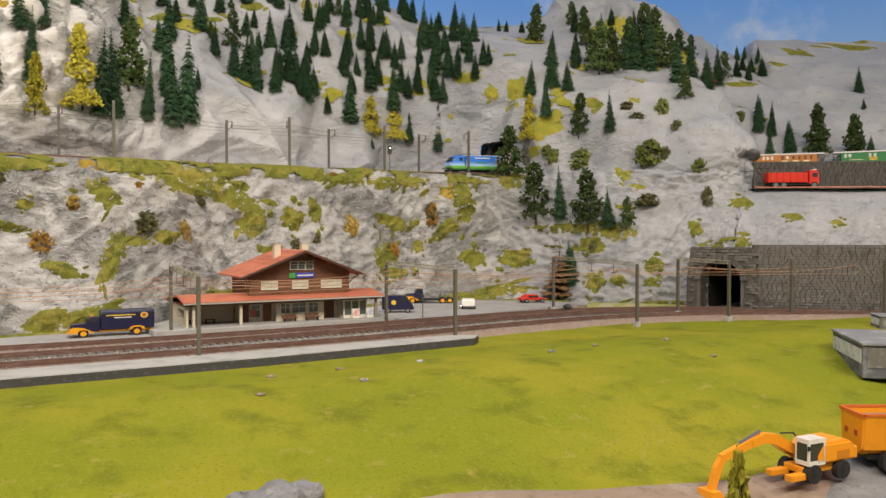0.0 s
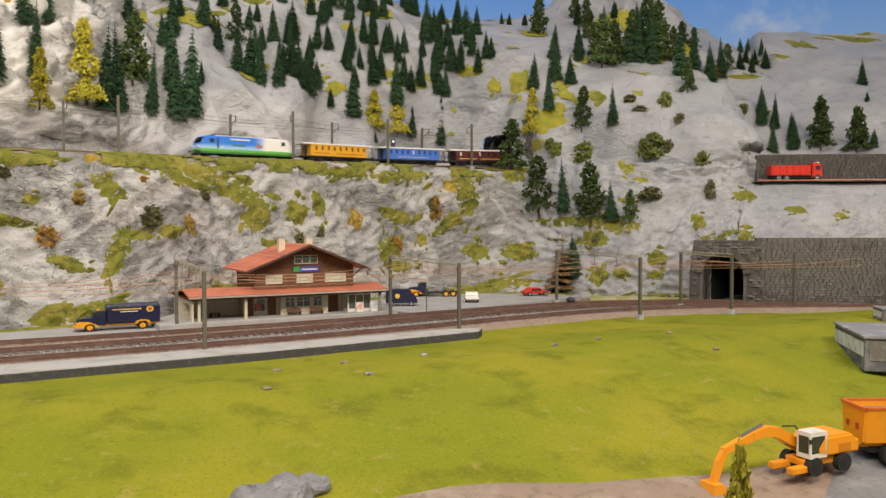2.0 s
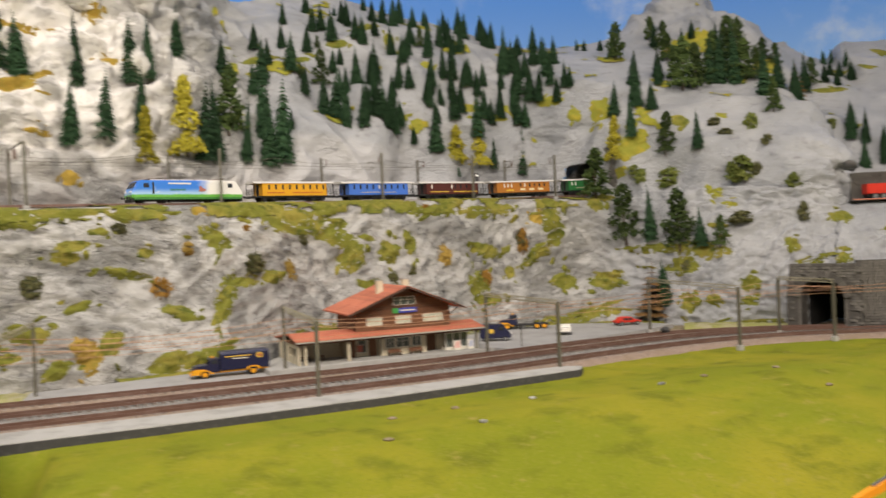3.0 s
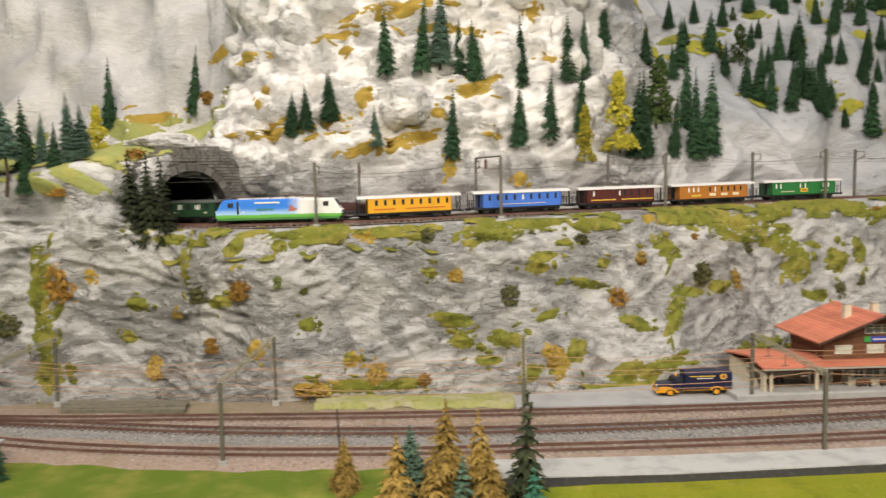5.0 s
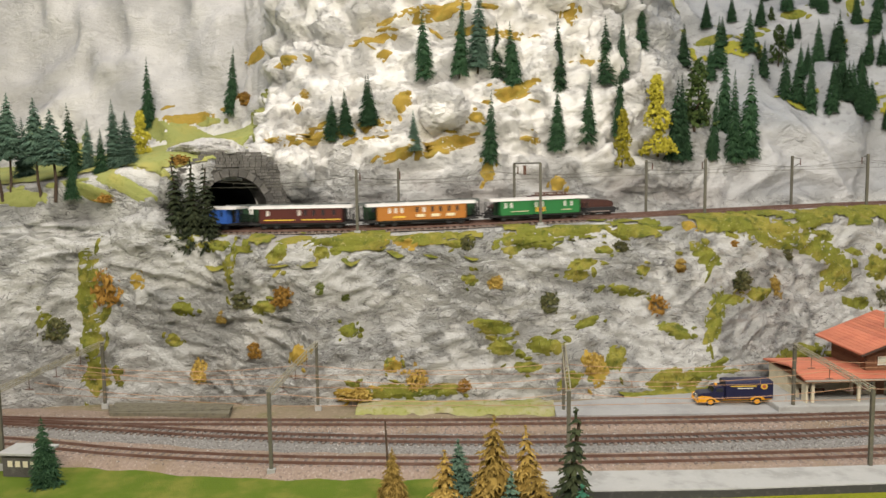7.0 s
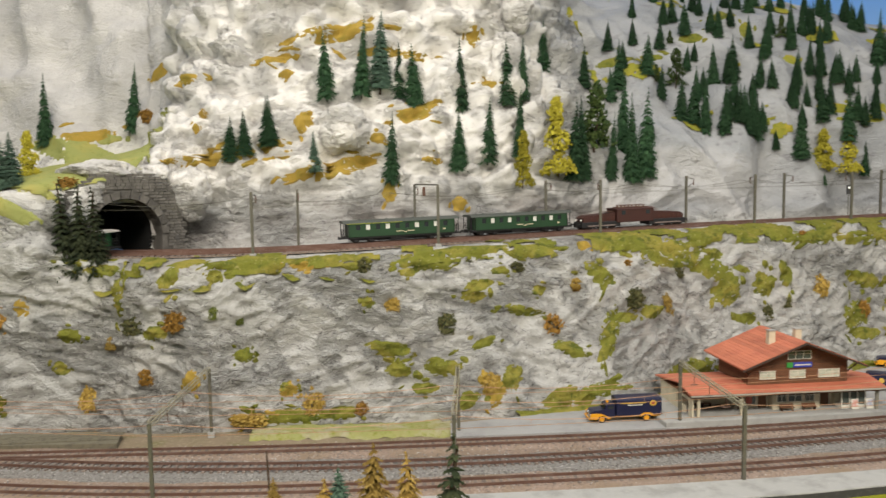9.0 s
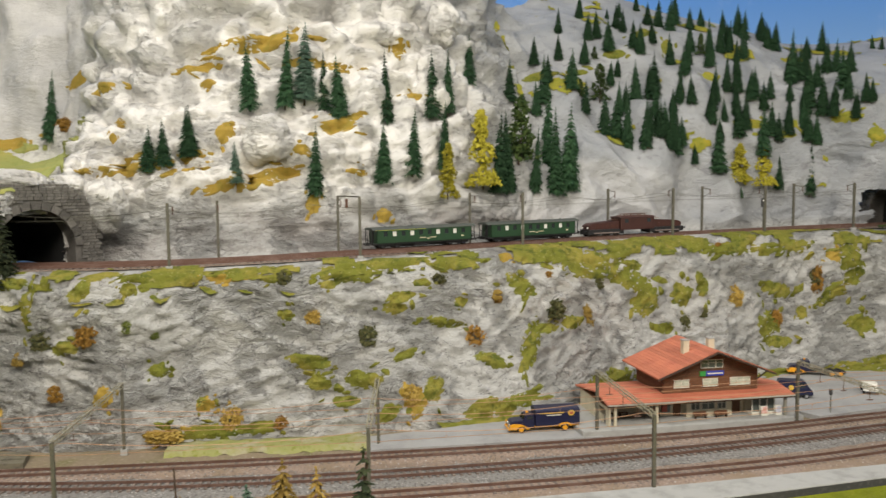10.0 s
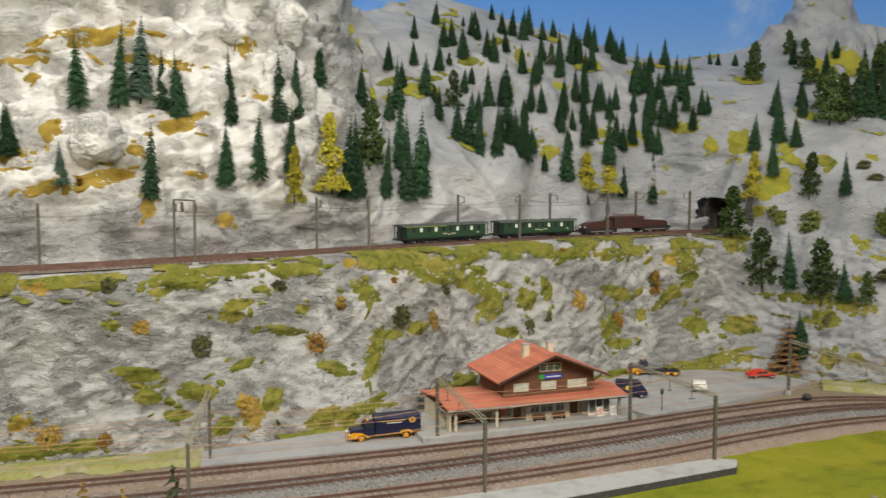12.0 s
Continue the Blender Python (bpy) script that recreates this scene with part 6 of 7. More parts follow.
extrude_profile(bm, [(-.007, .0125), (.007, .0125), (.0125, .0165), (.0150, .0400), (.0135, .0400), (.0112, .0180), (.006, .0142), (-.006, .0142), (-.0112, .0180), (-.0135, .0400), (-.0150, .0400), (-.0125, .0165)], -.040, .030, "x")
bmesh.ops.recalc_face_normals(bm, faces=bm.faces[:])
part("skip", bm, ORANGEV, dt)
bm = bmesh.new()
extrude_profile(bm, [(-.0068, .0130), (.0068, .0130), (.0122, .0170), (.0146, .0385), (-.0146, .0385), (-.0122, .0170)], -.0415, -.0400, "x")
bmesh.ops.recalc_face_normals(bm, faces=bm.faces[:])
part("tailboard", bm, ORANGEV, dt)
part("rim", boxes((-.0418, .030, -.0156, -.0132, .0392, .0408), (-.0418, .030, .0132, .0156, .0392, .0408), (-.0422, -.0400, -.0156, .0156, .0385, .0405)), paint("rim_red", (0.60, 0.13, 0.02)), dt)
part("load", boxes((-.039, .029, -.0118, .0118, .0170, .0365), bevel=.003), EARTH, dt, "load of sandy earth")
for y in (-.006, .006):
    part("tail_lamp", boxes((-.0424, -.0415, y - .0015, y + .0015, .0250, .0285)), paint("lamp_red", (.35, .05, .02)), dt)
part("cab", boxes((.034, .052, -.0125, .0125, .012, .036), bevel=.0015), ORANGEV, dt)

bx, by = .830, .509
for k, (ox, oy, L) in enumerate(((0, 0, .109), (.20, .11, .06))):
    bz = ground_height(bx + ox, by + oy)
    hut = thing("site_hut", "grey flat-roofed hut with a white panel strip", "hut", pose(bx + ox, by + oy, bz - .003, 0, 0, 48) @ Matrix.Scale(.6 if k else 1, 4), "grey huts on the meadow")
    GREY = mat("hut_grey", (0.11, 0.113, 0.125), .8, spots=[((0.24, 0.24, 0.25), 60, .45, .7)])
    part("body", boxes((-L / 2, L / 2, -.024, .024, 0, .030), bevel=.0008), GREY, hut)
    part("roof", boxes((-L / 2 - .002, L / 2 + .002, -.0255, .0255, .030, .0325), bevel=.0006), mat("hut_roof", (0.20, 0.205, 0.22), .8, spots=[((0.36, 0.36, 0.36), 50, .45, .7)]), hut)
    part("panel", boxes((-L / 2 + .004, L / 2 - .004, .024, .0246, .013, .026)), mat("hut_panel", (0.66, 0.67, 0.66), .7, spots=[((0.40, 0.40, 0.40), 80, .45, .65)]), hut)
    part("panel", boxes((-L / 2 - .0006, -L / 2, -.020, .020, .010, .028)), mat("hut_panel_b", (0.15, 0.14, 0.125), .7, spots=[((0.30, 0.28, 0.24), 80, .45, .65)]), hut)

# small hut on the left by the tracks
sh = thing("track_hut", "small dark brick hut with a flat pale roof", "hut", pose(-.558, .852, -.004, 0, 0, -8))
part("body", boxes((-.020, .020, -.012, .012, 0, .022)), STONE, sh)
part("roof", boxes((-.023, .023, -.015, .015, .022, .0245), bevel=.0004), CONCRETE, sh)
for x in (-.012, -.004, .004, .012):
    part("pane", boxes((x - .0025, x + .0025, -.0125, -.012, .010, .016)), CREAM, sh)

# ---- kinds of trees ----
def needles(name, dark, light, rough=0.9):
    m = bpy.data.materials.new(name)
    m.use_nodes = True
    nt = m.node_tree
    b = nt.nodes["Principled BSDF"]
    b.inputs["Roughness"].default_value, b.inputs["Specular IOR Level"].default_value = rough, 0.2
    geo = nt.nodes.new("ShaderNodeNewGeometry")
    info = nt.nodes.new("ShaderNodeObjectInfo")
    col = mix_col(nt, geo.outputs["Random Per Island"], dark, light)
    hsv = nt.nodes.new("ShaderNodeHueSaturation")
    rng = nt.nodes.new("ShaderNodeMapRange")
    rng.inputs[3].default_value, rng.inputs[4].default_value = 0.7, 1.3
    nt.links.new(info.outputs["Random"], rng.inputs[0])
    nt.links.new(rng.outputs[0], hsv.inputs["Value"])
    nt.links.new(col, hsv.inputs["Color"])
    nt.links.new(hsv.outputs[0], b.inputs["Base Color"])
    return m


FIR = needles("fir_needles", (0.012, 0.036, 0.017), (0.050, 0.108, 0.048))
PALE_FIR = needles("pale_fir_needles", (0.045, 0.085, 0.060), (0.10, 0.16, 0.11))
GOLD = needles("gold_needles", (0.25, 0.22, 0.020), (0.46, 0.41, 0.05))
OLIVE = needles("olive_foliage", (0.025, 0.048, 0.016), (0.075, 0.11, 0.03))
RUST = needles("rust_foliage", (0.10, 0.055, 0.022), (0.22, 0.13, 0.05))
BROWN_FIR = needles("brown_needles", (0.16, 0.10, 0.02), (0.42, 0.29, 0.08))
MINT = needles("mint_needles", (0.03, 0.14, 0.085), (0.09, 0.27, 0.17))
SOOTY = needles("sooty_needles", (0.012, 0.020, 0.010), (0.05, 0.06, 0.028))
BUSH = {"dark": needles("dark_shrub", (0.05, 0.062, 0.025), (0.17, 0.16, 0.07)), "ochre": needles("ochre_shrub", (0.25, 0.16, 0.03), (0.50, 0.36, 0.10)),
        "rust": needles("rust_shrub", (0.16, 0.08, 0.015), (0.38, 0.22, 0.05)), "moss": needles("moss_shrub", (0.06, 0.085, 0.015), (0.17, 0.19, 0.05))}
BARK = mat("bark", (0.065, 0.042, 0.028), 0.95, spots=[((0.12, 0.085, 0.06), 300, 0.45, 0.7)], bump=0.5)
YELLOW = mat("yellow_flock", (0.30, 0.30, 0.05), 0.95, spots=[((0.42, 0.34, 0.05), 60, 0.45, 0.7), ((0.24, 0.25, 0.03), 140, 0.5, 0.75)], bump=0.9, bump_scale=900, spec=0.1)


def fir_crown(rnd, r=.23, low=.06, layers=17, droop=.35, spiky=1.0):
    """A crown one metre high: whorls of drooping twigs, each a bent blade with side needles."""
    V, F = [], []

    def blade(p, d, side, up, length, width, sag):
        i = len(V)
        a, b, c = p, p + d * length * .55 - up * sag * .35 * length, p + d * length - up * sag * length
        V.extend([a + side * width * .45, a - side * width * .45, b + side * width * .5, b - side * width * .5, c, b + up * width * .35])
        F.extend([(i, i + 2, i + 5), (i, i + 5, i + 1), (i + 1, i + 5, i + 3), (i + 2, i + 4, i + 5), (i + 5, i + 4, i + 3)])
    up = Vector((0, 0, 1))
    for k in range(layers):
        t = k / (layers - 1)
        z = low + (1 - low) * t ** 0.92
        rad = r * (1 - t) ** 0.85 * rnd.uniform(.86, 1.12) + .012
        n = max(7, int(26 * (1 - t) ** .6))
        a0 = rnd.uniform(0, 6.3)
        for q in range(n):
            a = a0 + 6.283 * (q + rnd.uniform(-.25, .25)) / n
            d = Vector((math.cos(a), math.sin(a), 0))
            side = Vector((-d.y, d.x, 0))
            L = rad * rnd.uniform(.72, 1.16)
            p = up * (z + rnd.uniform(-.012, .012))
            sag = droop * rnd.uniform(.6, 1.5)
            blade(p, d, side, up, L, .22 * L + .012, sag)
            for s in (-1, 1):
                for f in (.45, .75):
                    pp = p + d * L * f - up * sag * L * f * .7
                    dd = (d * .75 + side * s * .7).normalized()
                    blade(pp, dd, dd.cross(up), up, L * .40 * spiky, .06 * L + .006, sag * .8)
    blade(up * .95, up, Vector((1, 0, 0)), Vector((0, 1, 0)), .06, .012, 0)
    return V, F


def clump_crown(rnd, n=150, r=.26, low=.08, leaf=.055, shape="cone"):
    """Foam foliage: many small torn flakes in clumps, with gaps between them."""
    V, F = [], []
    for _ in range(n):
        if shape == "cone":
            t = rnd.random() ** 1.35
            z = low + (.97 - low) * t
            rad = r * (1 - t) ** .75 * (.8 + .35 * math.sin(z * 17 + rnd.random())) + .02
        else:
            z = rnd.uniform(-1, 1)
            rad = math.sqrt(max(0, 1 - z * z)) * rnd.uniform(.7, 1.1)
            z = max(z, -.35) * .5 + .3
            rad *= .5
        a = rnd.uniform(0, 6.283)
        c = Vector((math.cos(a) * rad * rnd.uniform(.55, 1.05), math.sin(a) * rad * rnd.uniform(.55, 1.05), z))
        for _ in range(5):
            d = Vector((rnd.gauss(0, 1), rnd.gauss(0, 1), rnd.gauss(0, .8)))
            o = c + d * leaf * .4
            e1 = Vector((rnd.gauss(0, 1), rnd.gauss(0, 1), rnd.gauss(0, 1))).normalized()
            e2 = e1.orthogonal().normalized()
            e3 = e1.cross(e2)
            s = leaf * rnd.uniform(.35, .8)
            i = len(V)
            V.extend([o + e1 * s, o - e1 * s * .6 + e2 * s * .7, o - e1 * s * .5 - e2 * s * .7, o + e3 * s * .6])
            F.extend([(i, i + 1, i + 2), (i, i + 3, i + 1), (i + 1, i + 3, i + 2), (i + 2, i + 3, i)])
    return V, F


def as_mesh(name, VF, material):
    me = bpy.data.meshes.new(name)
    me.from_pydata([tuple(v) for v in VF[0]], [], VF[1])
    me.materials.append(material)
    me.update()
    return me


def trunk_mesh(rnd, h, r, lean=.02):
    bm = bmesh.new()
    p = Vector((0, 0, -.05))
    for k in range(4):
        q = Vector((rnd.uniform(-lean, lean), rnd.uniform(-lean, lean), -.05 + (h + .05) * (k + 1) / 4))
        tube(bm, p, q, r * (1 - k / 5), r * (1 - (k + 1) / 5), 7)
        p = q
    me = bpy.data.meshes.new("trunk")
    bm.to_mesh(me)
    bm.free()
    me.materials.append(BARK)
    return me


def tree_kind(crown, trunk, label):
    t = thing("model_tree", label, "model tree")
    for name, me in (("trunk", trunk), ("crown", crown)):
        new(name, me).parent = t
    return t


rnd = random.Random(3)
MODELS = {
    "fir": [tree_kind(as_mesh("crown", fir_crown(rnd, r, .05, n), FIR), trunk_mesh(rnd, .9, .022), "dark green model fir tree on the mountain") for r, n in ((.26, 22), (.23, 24), (.28, 21), (.22, 25))],
    "pale": [tree_kind(as_mesh("crown", fir_crown(rnd, .20, .06, 27, .3), PALE_FIR), trunk_mesh(rnd, .9, .02), "pale grey-green model fir on the rock") for _ in range(2)],
    "gold": [tree_kind(as_mesh("crown", clump_crown(rnd, 330, .25, .02, .055), GOLD), trunk_mesh(rnd, .8, .02), "bright golden-yellow model larch") for _ in range(2)],
    "olive": [tree_kind(as_mesh("crown", clump_crown(rnd, 170, .28, .10, .065), OLIVE), trunk_mesh(rnd, .9, .022, .03), "rough olive-green model conifer of foam flakes") for _ in range(3)],
    "rust": [tree_kind(as_mesh("crown", fir_crown(rnd, .30, .12, 10, .1, .8), RUST), trunk_mesh(rnd, .95, .022), "half-bare brown model spruce")],
    "tall": [tree_kind(as_mesh("crown", fir_crown(rnd, .17, .42, 20, .35), PALE_FIR), trunk_mesh(rnd, .9, .02, .03), "tall model pine with a long bare trunk")],
    "brown": [tree_kind(as_mesh("crown", fir_crown(rnd, .27, .04, 22, .7, .9), BROWN_FIR), trunk_mesh(rnd, .9, .03), "ochre-brown plastic fir before the station tracks") for _ in range(2)],
    "mint": [tree_kind(as_mesh("crown", fir_crown(rnd, .24, .02, 19, .45, .8), MINT), trunk_mesh(rnd, .8, .03), "blue-green model fir at the meadow's edge")],
    "sooty": [tree_kind(as_mesh("crown", fir_crown(rnd, .15, .03, 18, .6, .7), SOOTY), trunk_mesh(rnd, .95, .03), "slim blackish-green model fir before the platform")],
}
for kind in MODELS.values():
    for t in kind:
        t.matrix_basis = pose(0, 0, -50)
COUNT = {}
bpy.context.view_layer.update()


VISITOR = Vector((.03, .05, .22))


def plant(kind, rows, snap=True, wide=0.0):
    """Trees of a kind at (x, y, z, height), set on the mountain."""
    for x, y, z, h in rows:
        p = Vector((x, y, z))
        if snap:
            hit, q, _, _ = mountain.closest_point_on_mesh(p)
            if hit and (q - p).length < .02:
                p = q
            else:
                way = p - VISITOR
                ok, r, _, _ = mountain.ray_cast(VISITOR, way.normalized())
                if ok and r.z > .02 and (r - p).length < .45:
                    h *= (r - VISITOR).length / way.length
                    p = r
                else:
                    p = q
        n = COUNT[kind] = COUNT.get(kind, 0) + 1
        r = random.Random(n * 31 + len(kind))
        model = MODELS[kind][n % len(MODELS[kind])]
        w = r.uniform(.80, 1.12) * (.84 if kind == "fir" else 1) * (wide or (min(1.15, max(.66, 1.4 - 6.5 * h)) if kind == "fir" else 1.0))
        m = Matrix.Translation(p - Vector((0, 0, .002))) @ pose(0, 0, 0, r.uniform(-3, 3), r.uniform(-3, 3), r.uniform(0, 360)) @ Matrix.Diagonal((h * w, h * w, h, 1))
        t = copy_thing(model, m)
        tagged(t, group="model trees on the layout")


def shrubs(kind, rows):
    for x, y, z, rx, rz in rows:
        n = COUNT["shrub"] = COUNT.get("shrub", 0) + 1
        r = random.Random(n)
        hit, q, nor, _ = mountain.closest_point_on_mesh(Vector((x, y, z)))
        V, F = clump_crown(r, 95, 1, 0, .18, "ball")
        ob = new("shrub", as_mesh("shrub", (V, F), BUSH[kind]))
        word = {"dark": "dark olive", "ochre": "ochre yellow", "rust": "rusty orange-brown", "moss": "moss green"}[kind]
        tagged(ob, word + " foam shrub clinging to the rock", "shrub", "shrubs on the rock")
        ob.matrix_basis = Matrix.Translation(q - Vector((0, 0, rz * .8))) @ Matrix.Diagonal((rx * 2.1, rx * 1.5, rz * 2.2, 1))


def moss(material, rows):
    """Flock sown on the rock: thin uneven pads that follow its relief, one object for each batch."""
    V, F = [], []
    more = []
    grow = (1.35, 1.5) if material is OCHRE else (1.2, 1.2)
    rows = [(x, y, z, rx * grow[0], rz * grow[1], tilt) for x, y, z, rx, rz, tilt in rows]
    for k, (x, y, z, rx, rz, tilt) in enumerate(rows):
        r = random.Random(k * 7 + len(rows))
        for _ in range(3):
            a = r.uniform(0, 6.283)
            more.append((x + math.cos(a) * rx * 1.35, y, z + math.sin(a) * rz * 1.5, rx * r.uniform(.15, .35), rz * r.uniform(.2, .45), tilt + r.randrange(-40, 40)))
    for x, y, z, rx, rz, tilt in [*rows, *more]:
        hit, q, nor, _ = mountain.closest_point_on_mesh(Vector((x, y, z)))
        right = Vector((0, 0, 1)).cross(-nor)
        right = Vector((1, 0, 0)) if right.length < .2 else right.normalized() * (1 if right.x > 0 or abs(right.x) < .3 and right.y < 0 else -1)
        view = Vector((0.18, 1, -0.12)).normalized()
        a = Vector((view.y, -view.x, 0)).normalized()
        b = a.cross(view)
        c, s = math.cos(radians(tilt)), math.sin(radians(tilt))
        n, rings = (26, 6) if rx > .008 else (12, 3)
        ids = {}
        for k in range(rings + 1):
            for i in range(n):
                t = 6.283 * i / n
                edge = 1 + .32 * noise.noise(Vector((math.cos(t) * 1.3 + x * 50, math.sin(t) * 1.3, z * 50))) + .16 * noise.noise(Vector((math.cos(t) * 4 + x * 90, math.sin(t) * 4, z * 90)))
                f = k / rings * edge
                u, v = rx * f * math.cos(t), rz * f * math.sin(t)
                o = q + a * (u * c - v * s) + b * (u * s + v * c)
                ok, p, nn, _ = mountain.ray_cast(o - view * .12, view, distance=.26)
                if not ok:
                    continue
                lift = .0022 * (1 - (k / rings) ** 3) - .0006 + .0008 * noise.noise(p * 300)
                ids[k, i] = len(V)
                V.append(tuple(p - view * lift + Vector((0, 0, lift * .5))))
        for k in range(rings):
            for i in range(n):
                f = [ids.get(w) for w in ((k, i), (k, (i + 1) % n), (k + 1, (i + 1) % n), (k + 1, i))]
                if None not in f:
                    zs = [Vector(V[w]) for w in f]
                    if max((zs[0] - w).length for w in zs) < max(.012, .4 * max(rx, rz)) + .004:
                        F.append(f)
    me = bpy.data.meshes.new("moss")
    me.from_pydata(V, [], F)
    me.polygons.foreach_set("use_smooth", [True] * len(me.polygons))
    me.materials.append(material)
    word = {"moss_flock": "mossy green", "ochre_flock": "dry ochre", "pale_flock": "pale green", "yellow_flock": "yellow-green"}[material.name]
    tagged(new("moss", me), word + " flock sown over the plaster rock", "moss", kind="stuff")

# ---- trees, shrubs and moss on the mountain ----
plant("fir", [(-0.69, 1.656, 0.373, 0.131), (-0.623, 1.144, 0.289, 0.092), (-0.612, 1.107, 0.257, 0.057), (-0.578, 1.124, 0.288, 0.058), (-0.528, 1.621, 0.399, 0.122), (-0.298, 1.259, 0.333, 0.064), (-0.276, 1.262, 0.343, 0.064), (-0.247, 1.285, 0.356, 0.071), (-0.242, 1.283, 0.357, 0.072), (-0.16, 1.335, 0.429, 0.101), (-0.107, 1.332, 0.433, 0.12), (-0.065, 1.278, 0.3, 0.104), (-0.047, 1.351, 0.43, 0.086), (-0.024, 1.332, 0.417, 0.095), (0.042, 1.313, 0.317, 0.093), (0.051, 1.361, 0.413, 0.113), (0.086, 1.313, 0.328, 0.1), (0.13, 1.374, 0.421, 0.106), (0.139, 1.329, 0.339, 0.105), (0.155, 1.383, 0.431, 0.1), (0.208, 1.465, 0.488, 0.086), (0.233, 1.356, 0.3, 0.128), (0.255, 1.371, 0.299, 0.135), (0.284, 1.471, 0.458, 0.075)])
plant("fir", [(0.304, 1.38, 0.299, 0.109), (0.344, 1.445, 0.344, 0.135), (0.345, 1.395, 0.294, 0.145), (0.346, 1.508, 0.448, 0.062), (0.365, 1.522, 0.471, 0.089), (0.366, 1.4, 0.299, 0.146), (0.37, 1.61, 0.545, 0.055), (0.385, 1.564, 0.508, 0.054), (0.397, 1.441, 0.364, 0.04), (0.424, 1.55, 0.486, 0.075), (0.437, 1.659, 0.561, 0.052), (0.444, 1.527, 0.442, 0.064), (0.454, 1.718, 0.623, 0.053), (0.473, 1.497, 0.404, 0.079), (0.483, 1.633, 0.548, 0.057), (0.494, 1.491, 0.399, 0.09), (0.509, 1.471, 0.382, 0.11), (0.51, 1.689, 0.61, 0.059), (0.518, 1.769, 0.666, 0.056), (0.531, 1.693, 0.612, 0.059), (0.536, 1.456, 0.377, 0.094), (0.542, 1.604, 0.525, 0.04), (0.559, 1.554, 0.475, 0.078), (0.568, 1.464, 0.394, 0.069)])
plant("fir", [(0.573, 1.496, 0.433, 0.065), (0.582, 1.454, 0.372, 0.053), (0.585, 1.636, 0.582, 0.058), (0.586, 1.776, 0.672, 0.025), (0.594, 1.709, 0.63, 0.049), (0.595, 1.554, 0.482, 0.089), (0.607, 1.458, 0.368, 0.074), (0.614, 1.779, 0.674, 0.038), (0.637, 1.53, 0.465, 0.067), (0.643, 1.472, 0.347, 0.038), (0.653, 1.604, 0.547, 0.064), (0.655, 1.519, 0.459, 0.056), (0.656, 1.723, 0.648, 0.049), (0.664, 1.801, 0.694, 0.039), (0.678, 1.72, 0.643, 0.062), (0.682, 1.466, 0.326, 0.092), (0.682, 1.503, 0.431, 0.044), (0.73, 1.452, 0.282, 0.022), (0.738, 1.607, 0.563, 0.077), (0.742, 1.496, 0.432, 0.033), (0.751, 1.716, 0.64, 0.05), (0.753, 1.523, 0.485, 0.057), (0.777, 1.519, 0.48, 0.04), (0.778, 1.632, 0.58, 0.066)])
plant("fir", [(0.781, 1.477, 0.36, 0.095), (0.795, 1.75, 0.655, 0.045), (0.799, 1.635, 0.582, 0.067), (0.804, 1.657, 0.597, 0.049), (0.812, 1.468, 0.298, 0.062), (0.817, 1.51, 0.474, 0.051), (0.839, 1.49, 0.4, 0.079), (0.869, 1.699, 0.62, 0.063), (0.873, 1.468, 0.287, 0.102), (0.876, 1.475, 0.389, 0.062), (0.887, 1.495, 0.458, 0.086), (0.89, 1.555, 0.51, 0.107), (0.907, 1.55, 0.516, 0.071), (0.908, 1.477, 0.44, 0.08), (0.912, 1.65, 0.59, 0.062), (0.917, 1.707, 0.617, 0.064), (0.923, 1.521, 0.496, 0.064), (0.935, 1.42, 0.431, 0.055), (0.938, 1.444, 0.467, 0.062), (0.943, 1.47, 0.486, 0.08), (0.953, 1.536, 0.528, 0.065), (0.956, 1.134, 0.033, 0.078), (0.956, 1.42, 0.46, 0.056), (0.961, 1.172, 0.145, 0.096)])
plant("fir", [(0.964, 1.412, 0.459, 0.044), (0.968, 1.527, 0.528, 0.065), (0.998, 1.268, 0.338, 0.08), (0.998, 1.317, 0.385, 0.069), (1.005, 1.095, 0.13, 0.067), (1.032, 1.291, 0.398, 0.087), (1.047, 1.263, 0.389, 0.059), (1.063, 1.337, 0.458, 0.073), (1.065, 1.162, 0.304, 0.072), (1.108, 1.313, 0.458, 0.056), (1.144, 1.647, 0.614, 0.032), (1.154, 1.632, 0.61, 0.031), (1.158, 1.528, 0.563, 0.066), (1.183, 1.61, 0.604, 0.032), (1.442, 1.487, 0.504, 0.128), (1.462, 1.313, 0.395, 0.1), (1.471, 1.145, 0.264, 0.069), (1.516, 1.131, 0.277, 0.075), (1.526, 1.185, 0.323, 0.074), (1.526, 1.222, 0.349, 0.063), (1.57, 1.378, 0.458, 0.093), (1.626, 1.03, 0.273, 0.04), (1.628, 1.375, 0.476, 0.047), (1.647, 1.355, 0.47, 0.048)])
plant("fir", [(1.732, 1.112, 0.37, 0.024), (1.753, 1.475, 0.556, 0.04), (1.787, 1.474, 0.56, 0.038), (1.789, 1.17, 0.415, 0.061), (1.8, 1.445, 0.55, 0.046)])
plant("pale", [(-0.699, 1.172, 0.287, 0.08), (-0.607, 1.152, 0.296, 0.067), (-0.564, 1.136, 0.299, 0.088), (-0.551, 1.141, 0.302, 0.07), (-0.177, 1.249, 0.316, 0.058), (-0.078, 1.345, 0.441, 0.121)])
plant("gold", [(-0.558, 1.216, 0.315, 0.063), (0.142, 1.32, 0.291, 0.086), (0.207, 1.353, 0.309, 0.123), (0.733, 1.457, 0.315, 0.071), (0.782, 1.467, 0.304, 0.089), (0.978, 1.285, 0.296, 0.085), (1.425, 1.322, 0.399, 0.093)])
